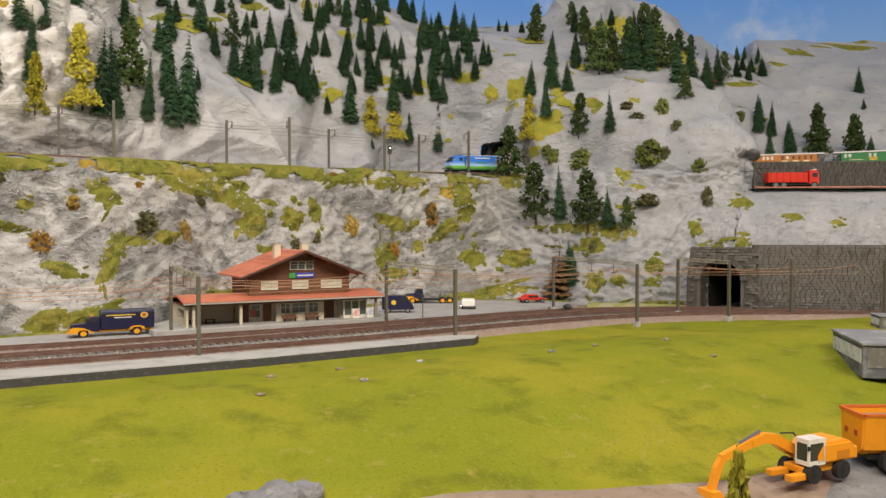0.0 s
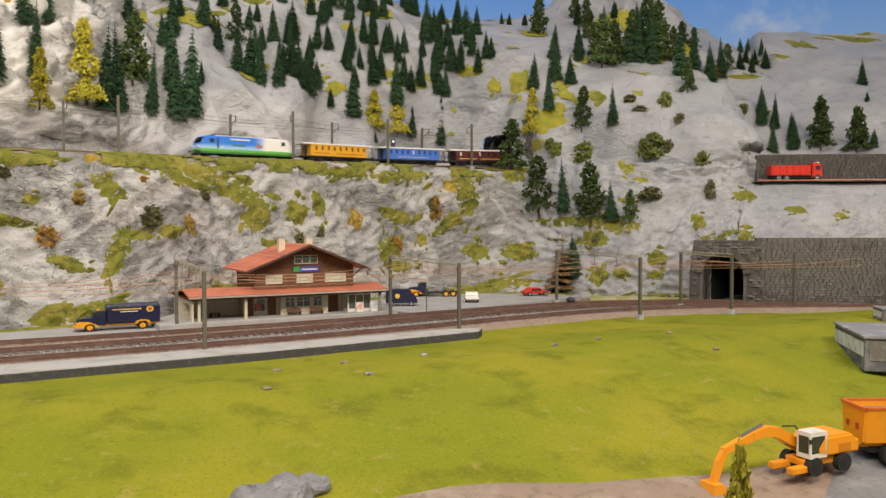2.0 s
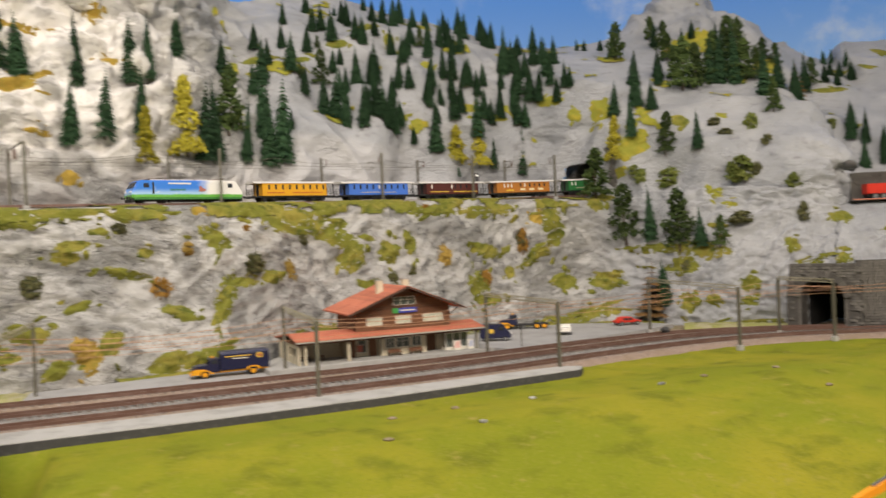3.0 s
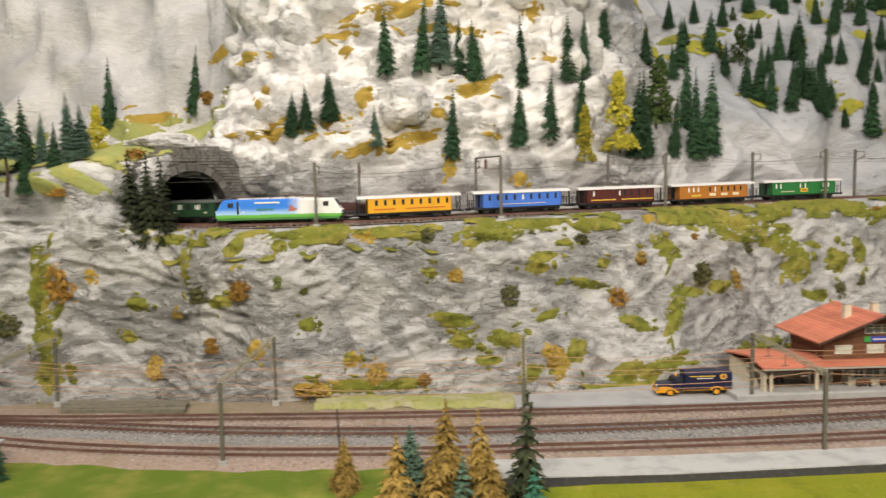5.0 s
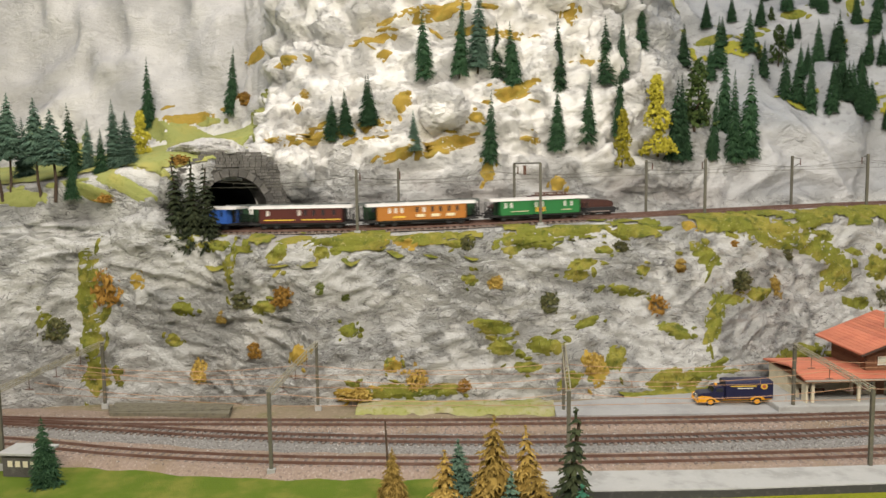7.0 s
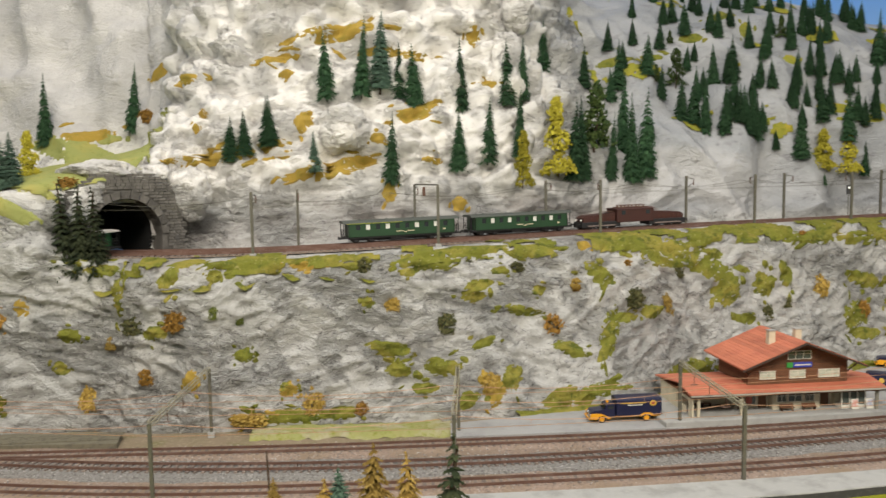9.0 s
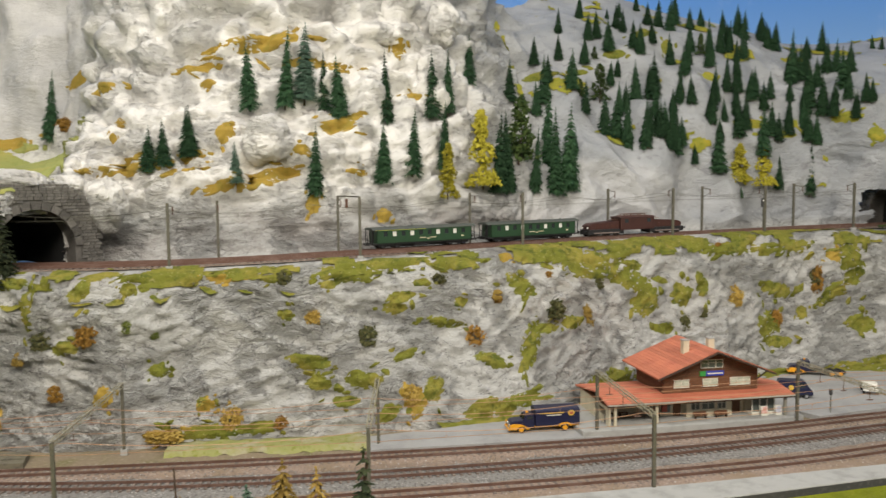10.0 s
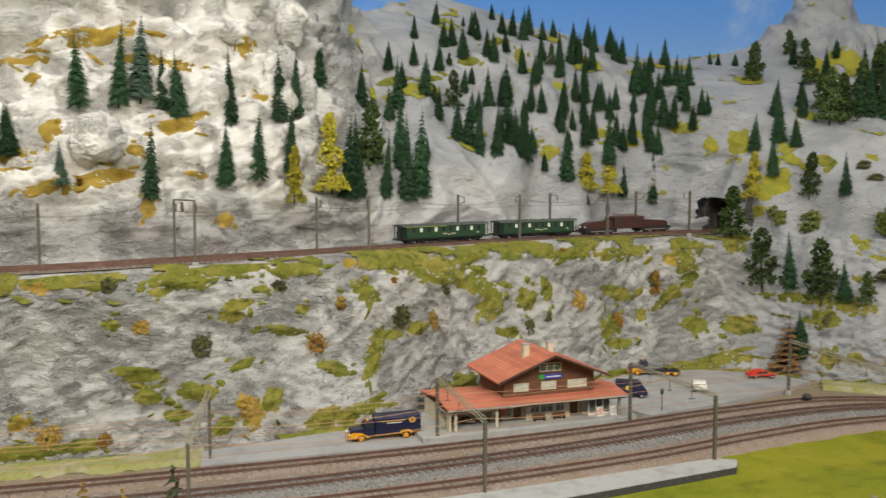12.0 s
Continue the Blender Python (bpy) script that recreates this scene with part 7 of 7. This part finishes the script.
plant("olive", [(0.28, 1.394, 0.342, 0.119), (0.442, 1.545, 0.47, 0.038), (0.491, 1.564, 0.468, 0.077), (0.506, 1.641, 0.556, 0.029), (0.718, 1.606, 0.562, 0.047), (0.933, 1.207, 0.14, 0.108), (0.982, 1.123, 0.125, 0.107), (1.02, 1.067, 0.128, 0.054), (1.038, 1.217, 0.293, 0.084), (1.132, 1.484, 0.542, 0.089), (1.134, 1.276, 0.437, 0.111), (1.171, 1.277, 0.441, 0.096), (1.386, 1.674, 0.638, 0.065), (1.411, 1.482, 0.5, 0.113), (1.475, 1.493, 0.508, 0.15), (1.558, 1.55, 0.561, 0.114), (1.559, 1.102, 0.276, 0.098), (1.592, 1.382, 0.467, 0.067), (1.597, 1.049, 0.268, 0.079), (1.632, 1.547, 0.569, 0.065), (1.647, 1.523, 0.558, 0.057)])
plant("rust", [(0.937, 1.147, 0.005, 0.1), (1.359, 1.473, 0.506, 0.052)])
plant("tall", [(-0.705, 1.123, 0.262, 0.123), (-0.695, 1.124, 0.265, 0.127), (-0.65, 1.108, 0.261, 0.125), (-0.63, 1.105, 0.26, 0.111)])
moss(MOSS, [(-0.644, 1.081, 0.106, 0.006, 0.012, -20), (-0.588, 1.084, 0.147, 0.013, 0.039, 0), (-0.586, 1.086, 0.082, 0.011, 0.032, 0), (-0.584, 1.086, 0.031, 0.016, 0.023, 0), (-0.484, 1.086, 0.076, 0.009, 0.008, 0), (-0.47, 1.073, 0.118, 0.013, 0.008, 0), (-0.467, 1.101, 0.211, 0.029, 0.006, 0), (-0.426, 1.077, 0.197, 0.021, 0.007, 0), (-0.408, 1.068, 0.166, 0.006, 0.021, 0), (-0.366, 1.06, 0.119, 0.014, 0.009, 0), (-0.347, 1.065, 0.186, 0.01, 0.015, -30), (-0.328, 1.086, 0.202, 0.02, 0.005, 5), (-0.295, 1.067, 0.185, 0.007, 0.007, 0), (-0.293, 1.072, 0.188, 0.008, 0.008, 0), (-0.279, 1.077, 0.201, 0.028, 0.005, 3), (-0.275, 1.073, 0.189, 0.008, 0.007, 0)])
moss(MOSS, [(-0.261, 1.062, 0.089, 0.01, 0.008, 0), (-0.26, 1.063, 0.09, 0.009, 0.008, 0), (-0.248, 1.08, 0.2, 0.033, 0.005, 5), (-0.208, 1.057, 0.047, 0.009, 0.008, 0), (-0.207, 1.055, 0.013, 0.037, 0.01, 0), (-0.206, 1.055, 0.012, 0.027, 0.008, 0), (-0.188, 1.083, 0.204, 0.028, 0.004, 3), (-0.144, 1.06, 0.013, 0.022, 0.008, 0), (-0.124, 1.077, 0.195, 0.015, 0.005, 0), (-0.109, 1.07, 0.15, 0.01, 0.007, -30), (-0.08, 1.074, 0.089, 0.026, 0.01, -10), (-0.071, 1.066, 0.062, 0.018, 0.009, 0), (-0.054, 1.082, 0.185, 0.011, 0.005, 0), (-0.037, 1.068, 0.038, 0.018, 0.006, 0), (-0.033, 1.092, 0.197, 0.035, 0.01, -4), (-0.016, 1.067, 0.065, 0.024, 0.011, -8)])
moss(MOSS, [(0.018, 1.067, 0.02, 0.016, 0.009, 30), (0.026, 1.123, 0.205, 0.044, 0.008, 5), (0.029, 1.091, 0.156, 0.016, 0.013, 20), (0.041, 1.101, 0.165, 0.016, 0.005, 10), (0.042, 1.083, 0.091, 0.014, 0.006, 20), (0.068, 1.109, 0.181, 0.013, 0.005, 0), (0.075, 1.067, 0.047, 0.01, 0.016, -25), (0.096, 1.1, 0.127, 0.024, 0.007, -10), (0.118, 1.139, 0.204, 0.031, 0.008, 5), (0.121, 1.114, 0.152, 0.009, 0.006, 0), (0.142, 1.072, 0.017, 0.022, 0.012, 25), (0.159, 1.095, 0.076, 0.019, 0.009, -20), (0.181, 1.076, 0.02, 0.041, 0.01, 15), (0.212, 1.136, 0.169, 0.022, 0.011, -40), (0.218, 1.115, 0.086, 0.011, 0.034, -18), (0.243, 1.137, 0.107, 0.017, 0.007, 0)])
moss(MOSS, [(0.288, 1.142, 0.114, 0.013, 0.01, 0), (0.325, 1.136, 0.015, 0.023, 0.018, 0), (0.329, 1.186, 0.189, 0.05, 0.018, 0), (0.352, 1.139, 0.027, 0.031, 0.013, 10), (0.377, 1.582, 0.52, 0.041, 0.008, 15), (0.383, 1.187, 0.17, 0.038, 0.015, -20), (0.415, 1.179, 0.136, 0.019, 0.024, 0), (0.446, 1.184, 0.091, 0.015, 0.008, 0), (0.459, 1.624, 0.529, 0.023, 0.008, 0), (0.479, 1.195, 0.14, 0.017, 0.016, 0), (0.519, 1.211, 0.15, 0.011, 0.019, 10), (0.548, 1.637, 0.569, 0.021, 0.009, 0), (0.564, 1.233, 0.205, 0.054, 0.009, 0), (0.628, 1.681, 0.621, 0.024, 0.01, 0), (0.646, 1.239, 0.072, 0.011, 0.022, 10), (0.662, 1.241, 0.086, 0.015, 0.018, 0)])
moss(MOSS, [(0.664, 1.642, 0.587, 0.011, 0.017, 0), (0.666, 1.225, 0.003, 0.032, 0.007, 0), (0.668, 1.25, 0.135, 0.026, 0.011, -20), (0.672, 1.237, 0.052, 0.021, 0.009, 0), (0.675, 1.247, 0.134, 0.025, 0.011, -20), (0.69, 1.255, 0.203, 0.056, 0.011, 5), (0.721, 1.254, 0.096, 0.009, 0.011, 0), (0.778, 1.256, 0.126, 0.043, 0.01, 35), (0.808, 1.253, 0.183, 0.021, 0.031, 0), (0.816, 1.253, 0.175, 0.017, 0.036, 10), (0.817, 1.63, 0.582, 0.017, 0.01, 0), (0.818, 1.247, 0.076, 0.019, 0.013, 0), (0.821, 1.219, 0.01, 0.085, 0.009, 6), (0.828, 1.246, 0.072, 0.019, 0.014, 0), (0.856, 1.214, 0.02, 0.03, 0.009, 5), (0.902, 1.225, 0.067, 0.027, 0.01, -10)])
moss(MOSS, [(0.903, 1.232, 0.08, 0.019, 0.007, 0), (0.904, 1.251, 0.212, 0.014, 0.016, 0), (0.972, 1.142, 0.128, 0.057, 0.009, -5), (0.973, 1.097, 0.034, 0.011, 0.016, 0), (0.978, 1.112, 0.094, 0.016, 0.013, 0), (0.996, 1.061, 0.04, 0.01, 0.008, 0), (1.01, 1.09, 0.118, 0.029, 0.009, -5), (1.029, 1.022, -0, 0.051, 0.005, 3), (1.034, 1.021, 0.037, 0.01, 0.008, 0), (1.037, 1.024, 0.064, 0.012, 0.012, 0), (1.073, 1.219, 0.358, 0.014, 0.012, 0), (1.091, 0.984, 0.125, 0.008, 0.012, 0), (1.1, 0.922, 0.102, 0.025, 0.01, 5), (1.168, 0.958, 0.168, 0.016, 0.009, 15), (1.205, 0.88, 0.145, 0.013, 0.006, 0), (1.25, 0.837, 0.134, 0.01, 0.006, 0)])
moss(MOSS, [(1.62, 1.348, 0.458, 0.04, 0.007, 0), (1.761, 1.4, 0.52, 0.035, 0.008, -15), (1.871, 1.387, 0.535, 0.014, 0.023, 20), (1.992, 1.361, 0.557, 0.058, 0.012, -15)])
moss(OCHRE, [(-0.607, 1.644, 0.404, 0.038, 0.009, 10), (-0.528, 1.084, 0.153, 0.005, 0.007, 0), (-0.476, 1.633, 0.504, 0.023, 0.009, 30), (-0.388, 1.397, 0.463, 0.023, 0.006, 0), (-0.351, 1.3, 0.38, 0.004, 0.006, 0), (-0.326, 1.274, 0.333, 0.05, 0.007, 6), (-0.323, 1.056, 0.061, 0.009, 0.009, 0), (-0.257, 1.296, 0.347, 0.032, 0.007, 15), (-0.255, 1.057, 0.009, 0.02, 0.006, 0), (-0.242, 1.384, 0.494, 0.031, 0.006, 12), (-0.223, 1.364, 0.468, 0.012, 0.005, 0), (-0.207, 1.058, 0.046, 0.009, 0.007, 0), (-0.197, 1.297, 0.391, 0.011, 0.012, 0), (-0.179, 1.082, 0.198, 0.02, 0.005, 0), (-0.173, 1.254, 0.314, 0.048, 0.007, 10), (-0.137, 1.405, 0.535, 0.053, 0.01, 10)])
moss(OCHRE, [(-0.122, 1.293, 0.327, 0.028, 0.007, 10), (-0.084, 1.283, 0.363, 0.009, 0.006, 0), (-0.069, 1.274, 0.282, 0.008, 0.011, 0), (-0.062, 1.384, 0.506, 0.043, 0.006, 0), (-0.029, 1.327, 0.399, 0.024, 0.008, 5), (-0.005, 1.34, 0.414, 0.019, 0.005, 20), (-0.004, 1.29, 0.331, 0.013, 0.004, 0), (0.037, 1.285, 0.263, 0.009, 0.008, 0), (0.052, 1.068, 0.03, 0.011, 0.013, 0), (0.082, 1.434, 0.535, 0.009, 0.017, 0), (0.1, 1.385, 0.453, 0.012, 0.005, 0), (0.192, 1.151, 0.208, 0.009, 0.005, 0), (0.779, 1.258, 0.187, 0.011, 0.007, -30)])
moss(PALE, [(-0.883, 1.673, 0.317, 0.066, 0.033, 0), (-0.678, 1.118, 0.258, 0.032, 0.01, 0), (-0.643, 1.614, 0.359, 0.074, 0.021, -15), (-0.597, 1.623, 0.369, 0.043, 0.013, -20), (-0.593, 1.105, 0.267, 0.036, 0.009, -20), (-0.558, 1.107, 0.28, 0.05, 0.011, -30), (-0.539, 1.16, 0.31, 0.049, 0.013, -25)])
moss(YELLOW, [(0.711, 1.552, 0.52, 0.013, 0.01, 0), (0.769, 1.491, 0.421, 0.034, 0.009, -5), (0.819, 1.489, 0.4, 0.032, 0.008, 0), (0.923, 1.598, 0.559, 0.022, 0.011, 0), (0.928, 1.429, 0.432, 0.019, 0.01, 0), (0.95, 1.387, 0.397, 0.008, 0.013, 0), (0.952, 1.382, 0.394, 0.008, 0.012, 0), (0.982, 1.335, 0.395, 0.015, 0.019, 0), (0.983, 1.339, 0.406, 0.012, 0.019, 0), (0.986, 1.276, 0.315, 0.017, 0.023, 0), (0.998, 1.267, 0.327, 0.021, 0.017, 30), (1.005, 1.261, 0.31, 0.018, 0.014, 0), (1.052, 1.11, 0.224, 0.008, 0.013, 0), (1.059, 1.082, 0.198, 0.01, 0.004, -20), (1.14, 1.181, 0.374, 0.007, 0.007, 0)])
shrubs("dark", [(-0.629, 1.08, 0.093, 0.014, 0.013), (-0.393, 1.072, 0.127, 0.013, 0.011), (-0.111, 1.08, 0.194, 0.008, 0.01), (-0.007, 1.082, 0.115, 0.014, 0.013), (0.091, 1.113, 0.184, 0.01, 0.007), (0.262, 1.144, 0.131, 0.014, 0.013), (0.338, 1.176, 0.162, 0.008, 0.008), (0.481, 1.189, 0.097, 0.009, 0.012), (0.517, 1.199, 0.11, 0.007, 0.009), (0.746, 1.257, 0.151, 0.011, 0.017), (0.981, 1.107, 0.094, 0.008, 0.01), (1.06, 1.056, 0.173, 0.025, 0.01), (1.114, 1.074, 0.258, 0.01, 0.012), (1.116, 1.148, 0.328, 0.014, 0.006), (1.117, 1.175, 0.35, 0.013, 0.008), (1.128, 0.992, 0.177, 0.011, 0.015), (1.157, 1.087, 0.305, 0.012, 0.01), (1.456, 1.267, 0.358, 0.015, 0.015)])
shrubs("ochre", [(-0.452, 1.081, 0.036, 0.01, 0.016), (-0.42, 1.071, 0.106, 0.006, 0.008), (-0.341, 1.306, 0.401, 0.008, 0.007), (-0.254, 1.057, 0.009, 0.021, 0.008), (-0.18, 1.062, 0.022, 0.011, 0.016), (-0.177, 1.061, 0.027, 0.011, 0.017), (-0.076, 1.079, 0.144, 0.008, 0.007), (-0.075, 1.079, 0.144, 0.01, 0.009), (0.047, 1.067, 0.04, 0.01, 0.013), (0.175, 1.129, 0.157, 0.007, 0.007), (0.314, 1.155, 0.117, 0.008, 0.016), (0.585, 1.225, 0.126, 0.011, 0.016), (0.585, 1.226, 0.128, 0.013, 0.016)])
shrubs("rust", [(-0.567, 1.101, 0.256, 0.011, 0.006), (-0.566, 1.09, 0.144, 0.019, 0.027), (-0.497, 1.614, 0.419, 0.016, 0.013), (-0.482, 1.133, 0.304, 0.015, 0.007), (-0.379, 1.068, 0.065, 0.008, 0.01), (-0.342, 1.063, 0.132, 0.013, 0.013), (-0.118, 1.06, 0.016, 0.008, 0.008), (0.137, 1.105, 0.105, 0.012, 0.014), (0.175, 1.13, 0.152, 0.007, 0.006), (0.256, 1.153, 0.18, 0.006, 0.005), (0.561, 1.237, 0.209, 0.006, 0.005), (0.67, 1.244, 0.086, 0.009, 0.013), (0.748, 1.253, 0.145, 0.012, 0.021)])
shrubs("moss", [(-0.294, 1.058, 0.142, 0.006, 0.008), (-0.264, 1.063, 0.132, 0.005, 0.006), (0.989, 1.247, 0.269, 0.013, 0.01), (0.992, 1.234, 0.258, 0.012, 0.014), (1.029, 1.198, 0.251, 0.021, 0.019), (1.093, 1.091, 0.259, 0.026, 0.024), (1.143, 1.021, 0.228, 0.013, 0.013), (1.161, 1.131, 0.343, 0.014, 0.017), (1.499, 1.251, 0.365, 0.012, 0.012)])

# the big rounded boulder on the white ledge
def boulder(x, y, z, rx, rz, label, seed, material=None):
    bm = bmesh.new()
    bmesh.ops.create_icosphere(bm, subdivisions=5, radius=1)
    for v in bm.verts:
        p = v.co.copy()
        v.co *= 1 + .22 * noise.noise(p * 1.6 + Vector((seed, 0, 0))) - .10 * abs(noise.noise(p * 4 + Vector((0, seed, 0)))) + .05 * noise.noise(p * 9) - .07 * abs(noise.noise(p * 7 + Vector((seed, 2, 0)))) - .04 * abs(noise.noise(p * 19))
        v.co = Vector((v.co.x * rx, v.co.y * rx * .9, v.co.z * rz))
    ob = part("boulder", bm, material or ROCK, smooth=True)
    for v in ob.data.vertices:
        v.co += Vector((x, y, z))
    return tagged(ob, label, "boulder", "boulders on the white rock")


boulder(-.137, 1.296, .378, .042, .038, "large rounded whitewashed boulder on a ledge", 3)
boulder(-.21, 1.30, .335, .022, .016, "small white boulder on the ochre ledge", 5)
boulder(.14, 1.43, .50, .035, .045, "white rock knob at the cliff's edge", 8)
boulder(.05, 1.44, .56, .04, .022, "flat white rock slab under the summit", 11)
boulder(.16, 1.44, .58, .03, .04, "grey-white rock knob high on the cliff", 14)

# firs on the meadow's edge in front of the station tracks
def on_ground(kind, rows):
    plant(kind, [(x, y, ground_height(x, y), top - ground_height(x, y)) for x, y, top in rows], False, 1.25)


on_ground("brown", [(-.111, .733, .086), (-.077, .728, .073), (-.196, .765, .047), (-.070, .712, .050), (-.125, .712, .040), (-.145, .726, .055)])
on_ground("pale", [(-.100, .706, .042), (-.138, .738, .063)])
on_ground("sooty", [(-.046, .722, .096)])
on_ground("mint", [(-.040, .700, .037)])
on_ground("fir", [(-.526, .818, .066)])
snag = bmesh.new()
tube(snag, (-.199, .772, -.01), (-.202, .773, .066), .0016, .0008, 6)
tagged(part("bare_trunk", snag, BARK), "thin bare dark trunk in a shrub", "dead tree")
plant("gold", [(.339, .255, ground_height(.339, .255), .037 - ground_height(.339, .255))], False, .33)
# more firs scattered over the wooded hill
rnd = random.Random(21)
more = []
for _ in range(62):
    x, z = rnd.uniform(.44, .95), rnd.uniform(.38, .66)
    ok, p, nn, _i = mountain.ray_cast(Vector((x, .9, z)), Vector((.1, 1, 0)).normalized())
    if ok and p.y > 1.45:
        more.append((p.x, p.y, p.z, rnd.uniform(.045, .07)))
plant("fir", more)
# the wood under the far peak
plant("fir", [(1.117, 1.344, 0.539, 0.054), (1.173, 1.294, 0.549, 0.039), (1.196, 1.304, 0.452, 0.084), (1.214, 1.287, 0.453, 0.108), (1.228, 1.273, 0.457, 0.102), (1.234, 1.255, 0.503, 0.079), (1.251, 1.255, 0.446, 0.126), (1.294, 1.22, 0.415, 0.106), (1.307, 1.203, 0.429, 0.084), (1.334, 1.183, 0.395, 0.072), (1.343, 1.169, 0.411, 0.079), (1.385, 1.154, 0.46, 0.032), (1.397, 1.141, 0.456, 0.034), (1.411, 1.127, 0.447, 0.042), (1.135, 1.351, 0.468, 0.063), (1.164, 1.312, 0.518, 0.058), (1.216, 1.27, 0.506, 0.072), (1.464, 1.096, 0.299, 0.051), (1.425, 1.139, 0.329, 0.067)])
plant("olive", [(1.133, 1.333, 0.53, 0.063), (1.163, 1.327, 0.469, 0.072), (1.262, 1.241, 0.458, 0.087), (1.275, 1.227, 0.462, 0.072), (1.309, 1.213, 0.377, 0.075), (1.144, 1.332, 0.505, 0.06), (1.497, 1.056, 0.269, 0.108), (1.534, 1.004, 0.261, 0.092)])
plant("rust", [(1.329, 1.193, 0.373, 0.094)])
plant("olive", [(.920, 1.275, .222, .097)], False)
plant("sooty", [(-.478, 1.098, .198, .112), (-.456, 1.096, .200, .106), (-.437, 1.094, .200, .100)], False, 1.35)

for k, (x, y, z, rx, rz) in enumerate(((-.520, 1.120, .208, .052, .038), (-.350, 1.225, .285, .030, .040), (-.455, 1.190, .318, .050, .016), (-.395, 1.215, .310, .030, .018))):
    boulder(x, y, z, rx, rz, "rough grey rock knob beside the tunnel mouth", 50 + k)


# ---- flock strewn where it holds on the mountain ----
def strewn(name, test, material, label, lift=.0022):
    """A thin crust of flock over those facets of the mountain that pass a test."""
    me = mountain.data
    ids, V, F = {}, [], []
    for p in me.polygons:
        c = p.center
        n = p.normal if p.normal.z > 0 else -p.normal
        if not test(c, n):
            continue
        f = []
        for i in p.vertices:
            if i not in ids:
                ids[i] = len(V)
                v = me.vertices[i]
                q = v.normal if v.normal.y < 0 else -v.normal
                V.append(tuple(v.co + q * (lift + .0014 * noise.noise(v.co * 140))))
            f.append(ids[i])
        F.append(f)
    m = bpy.data.meshes.new(name)
    m.from_pydata(V, [], F)
    m.polygons.foreach_set("use_smooth", [True] * len(m.polygons))
    m.materials.append(material)
    tagged(new(name, m), label, "moss", kind="stuff")


def verge(c, n):
    y, z = np.interp(c.x, UPPER.p[:, 0], UPPER.p[:, 1]), np.interp(c.x, UPPER.p[:, 0], UPPER.p[:, 2])
    return -.40 < c.x < .95 and -.085 < c.y - y < -.014 and z - .020 < c.z < z + .012 and noise.noise(c * 19) + .3 * noise.noise(c * 60) > .10 - .16 * (c.x > .2)


def on_hill(c, n):
    return .30 < c.x < 1.6 and c.z > .30 and c.y > 1.2 and noise.noise(c * 13 + Vector((3, 0, 0))) + .45 * noise.noise(c * 45) > .60 - .3 * max(0, n.z - .4)


strewn("verge_moss", verge, MOSS, "mossy green flock along the mountain track")
strewn("hill_moss", on_hill, YELLOW, "yellow-green flock between the firs")

for kind in MODELS.values():
    for t in kind:
        for o in (*t.children_recursive, t):
            bpy.data.objects.remove(o)


# stones and loose bits near the front of the meadow
FOOT_ROCK = mat("foot_rock", (0.19, 0.195, 0.205), 0.8, spots=[((0.30, 0.30, 0.30), 90, 0.45, 0.7), ((0.09, 0.09, 0.095), 50, 0.5, 0.7)], bump=0.8, bump_scale=220)
for i, (x, y, r) in enumerate(boulder_spots):
    boulder(x, y, ground_height(x, y) + r * .2, r, r * .7, "grey jagged rock at the meadow's foot", 30 + i, FOOT_ROCK)
rnd = random.Random(12)
for _ in range(9):
    x, y = rnd.uniform(.25, .9), rnd.uniform(.55, .72)
    bm = bmesh.new()
    bmesh.ops.create_icosphere(bm, subdivisions=2, radius=1)
    for v in bm.verts:
        v.co *= 1 + .35 * noise.noise(v.co * 2 + Vector((x * 50, 0, 0)))
        v.co = Vector((v.co.x * .004, v.co.y * .003, v.co.z * .0016)) + Vector((x, y, ground_height(x, y) + .0008))
    tagged(part("pebble", bm, EARTH if _ % 3 else ROCK), "small dry clod lying on the meadow", "clod", "clods on the meadow")


# ---- everything that moves ----
ORIGIN = float(np.interp(0, UPPER.p[:, 0], UPPER.s))
def run(cars, front, speed, off, sign):
    """Cars in order from the leading end, each as (thing, start, end) behind it, along the mountain line."""
    for car_thing, a, b in cars:
        car_thing.scale = (1, .92, .82)
        rows = []
        for i in range(49):
            t = i * 0.25
            s = front + speed * t + sign * (a + b) / 2
            reach = (b - a) * 0.3
            p, _ = UPPER.at(s - reach, off)
            q, _ = UPPER.at(s + reach, off)
            c = (p + q) / 2
            d = q - p
            rows.append((t, pose(c.x, c.y, c.z + .0010, 0, -math.degrees(math.atan2(d.z, math.hypot(d.x, d.y))), math.degrees(math.atan2(d.y, d.x)))))
        walk(car_thing, rows)


def motions():
    run([(modern, 0, .161), (yellow_coach, .176, .318), (blue_coach, .327, .472), (maroon_coach, .479, .619), (amber_coach, .629, .778), (green_coach, .790, .935)], ORIGIN + 0.851, -0.2465, 0, 1)
    run([(croc, 0, .192), (dark_coach_a, .206, .377), (dark_coach_b, .392, .562)], ORIGIN - 0.9414, 0.1519, U_GAP, -1)


motions()
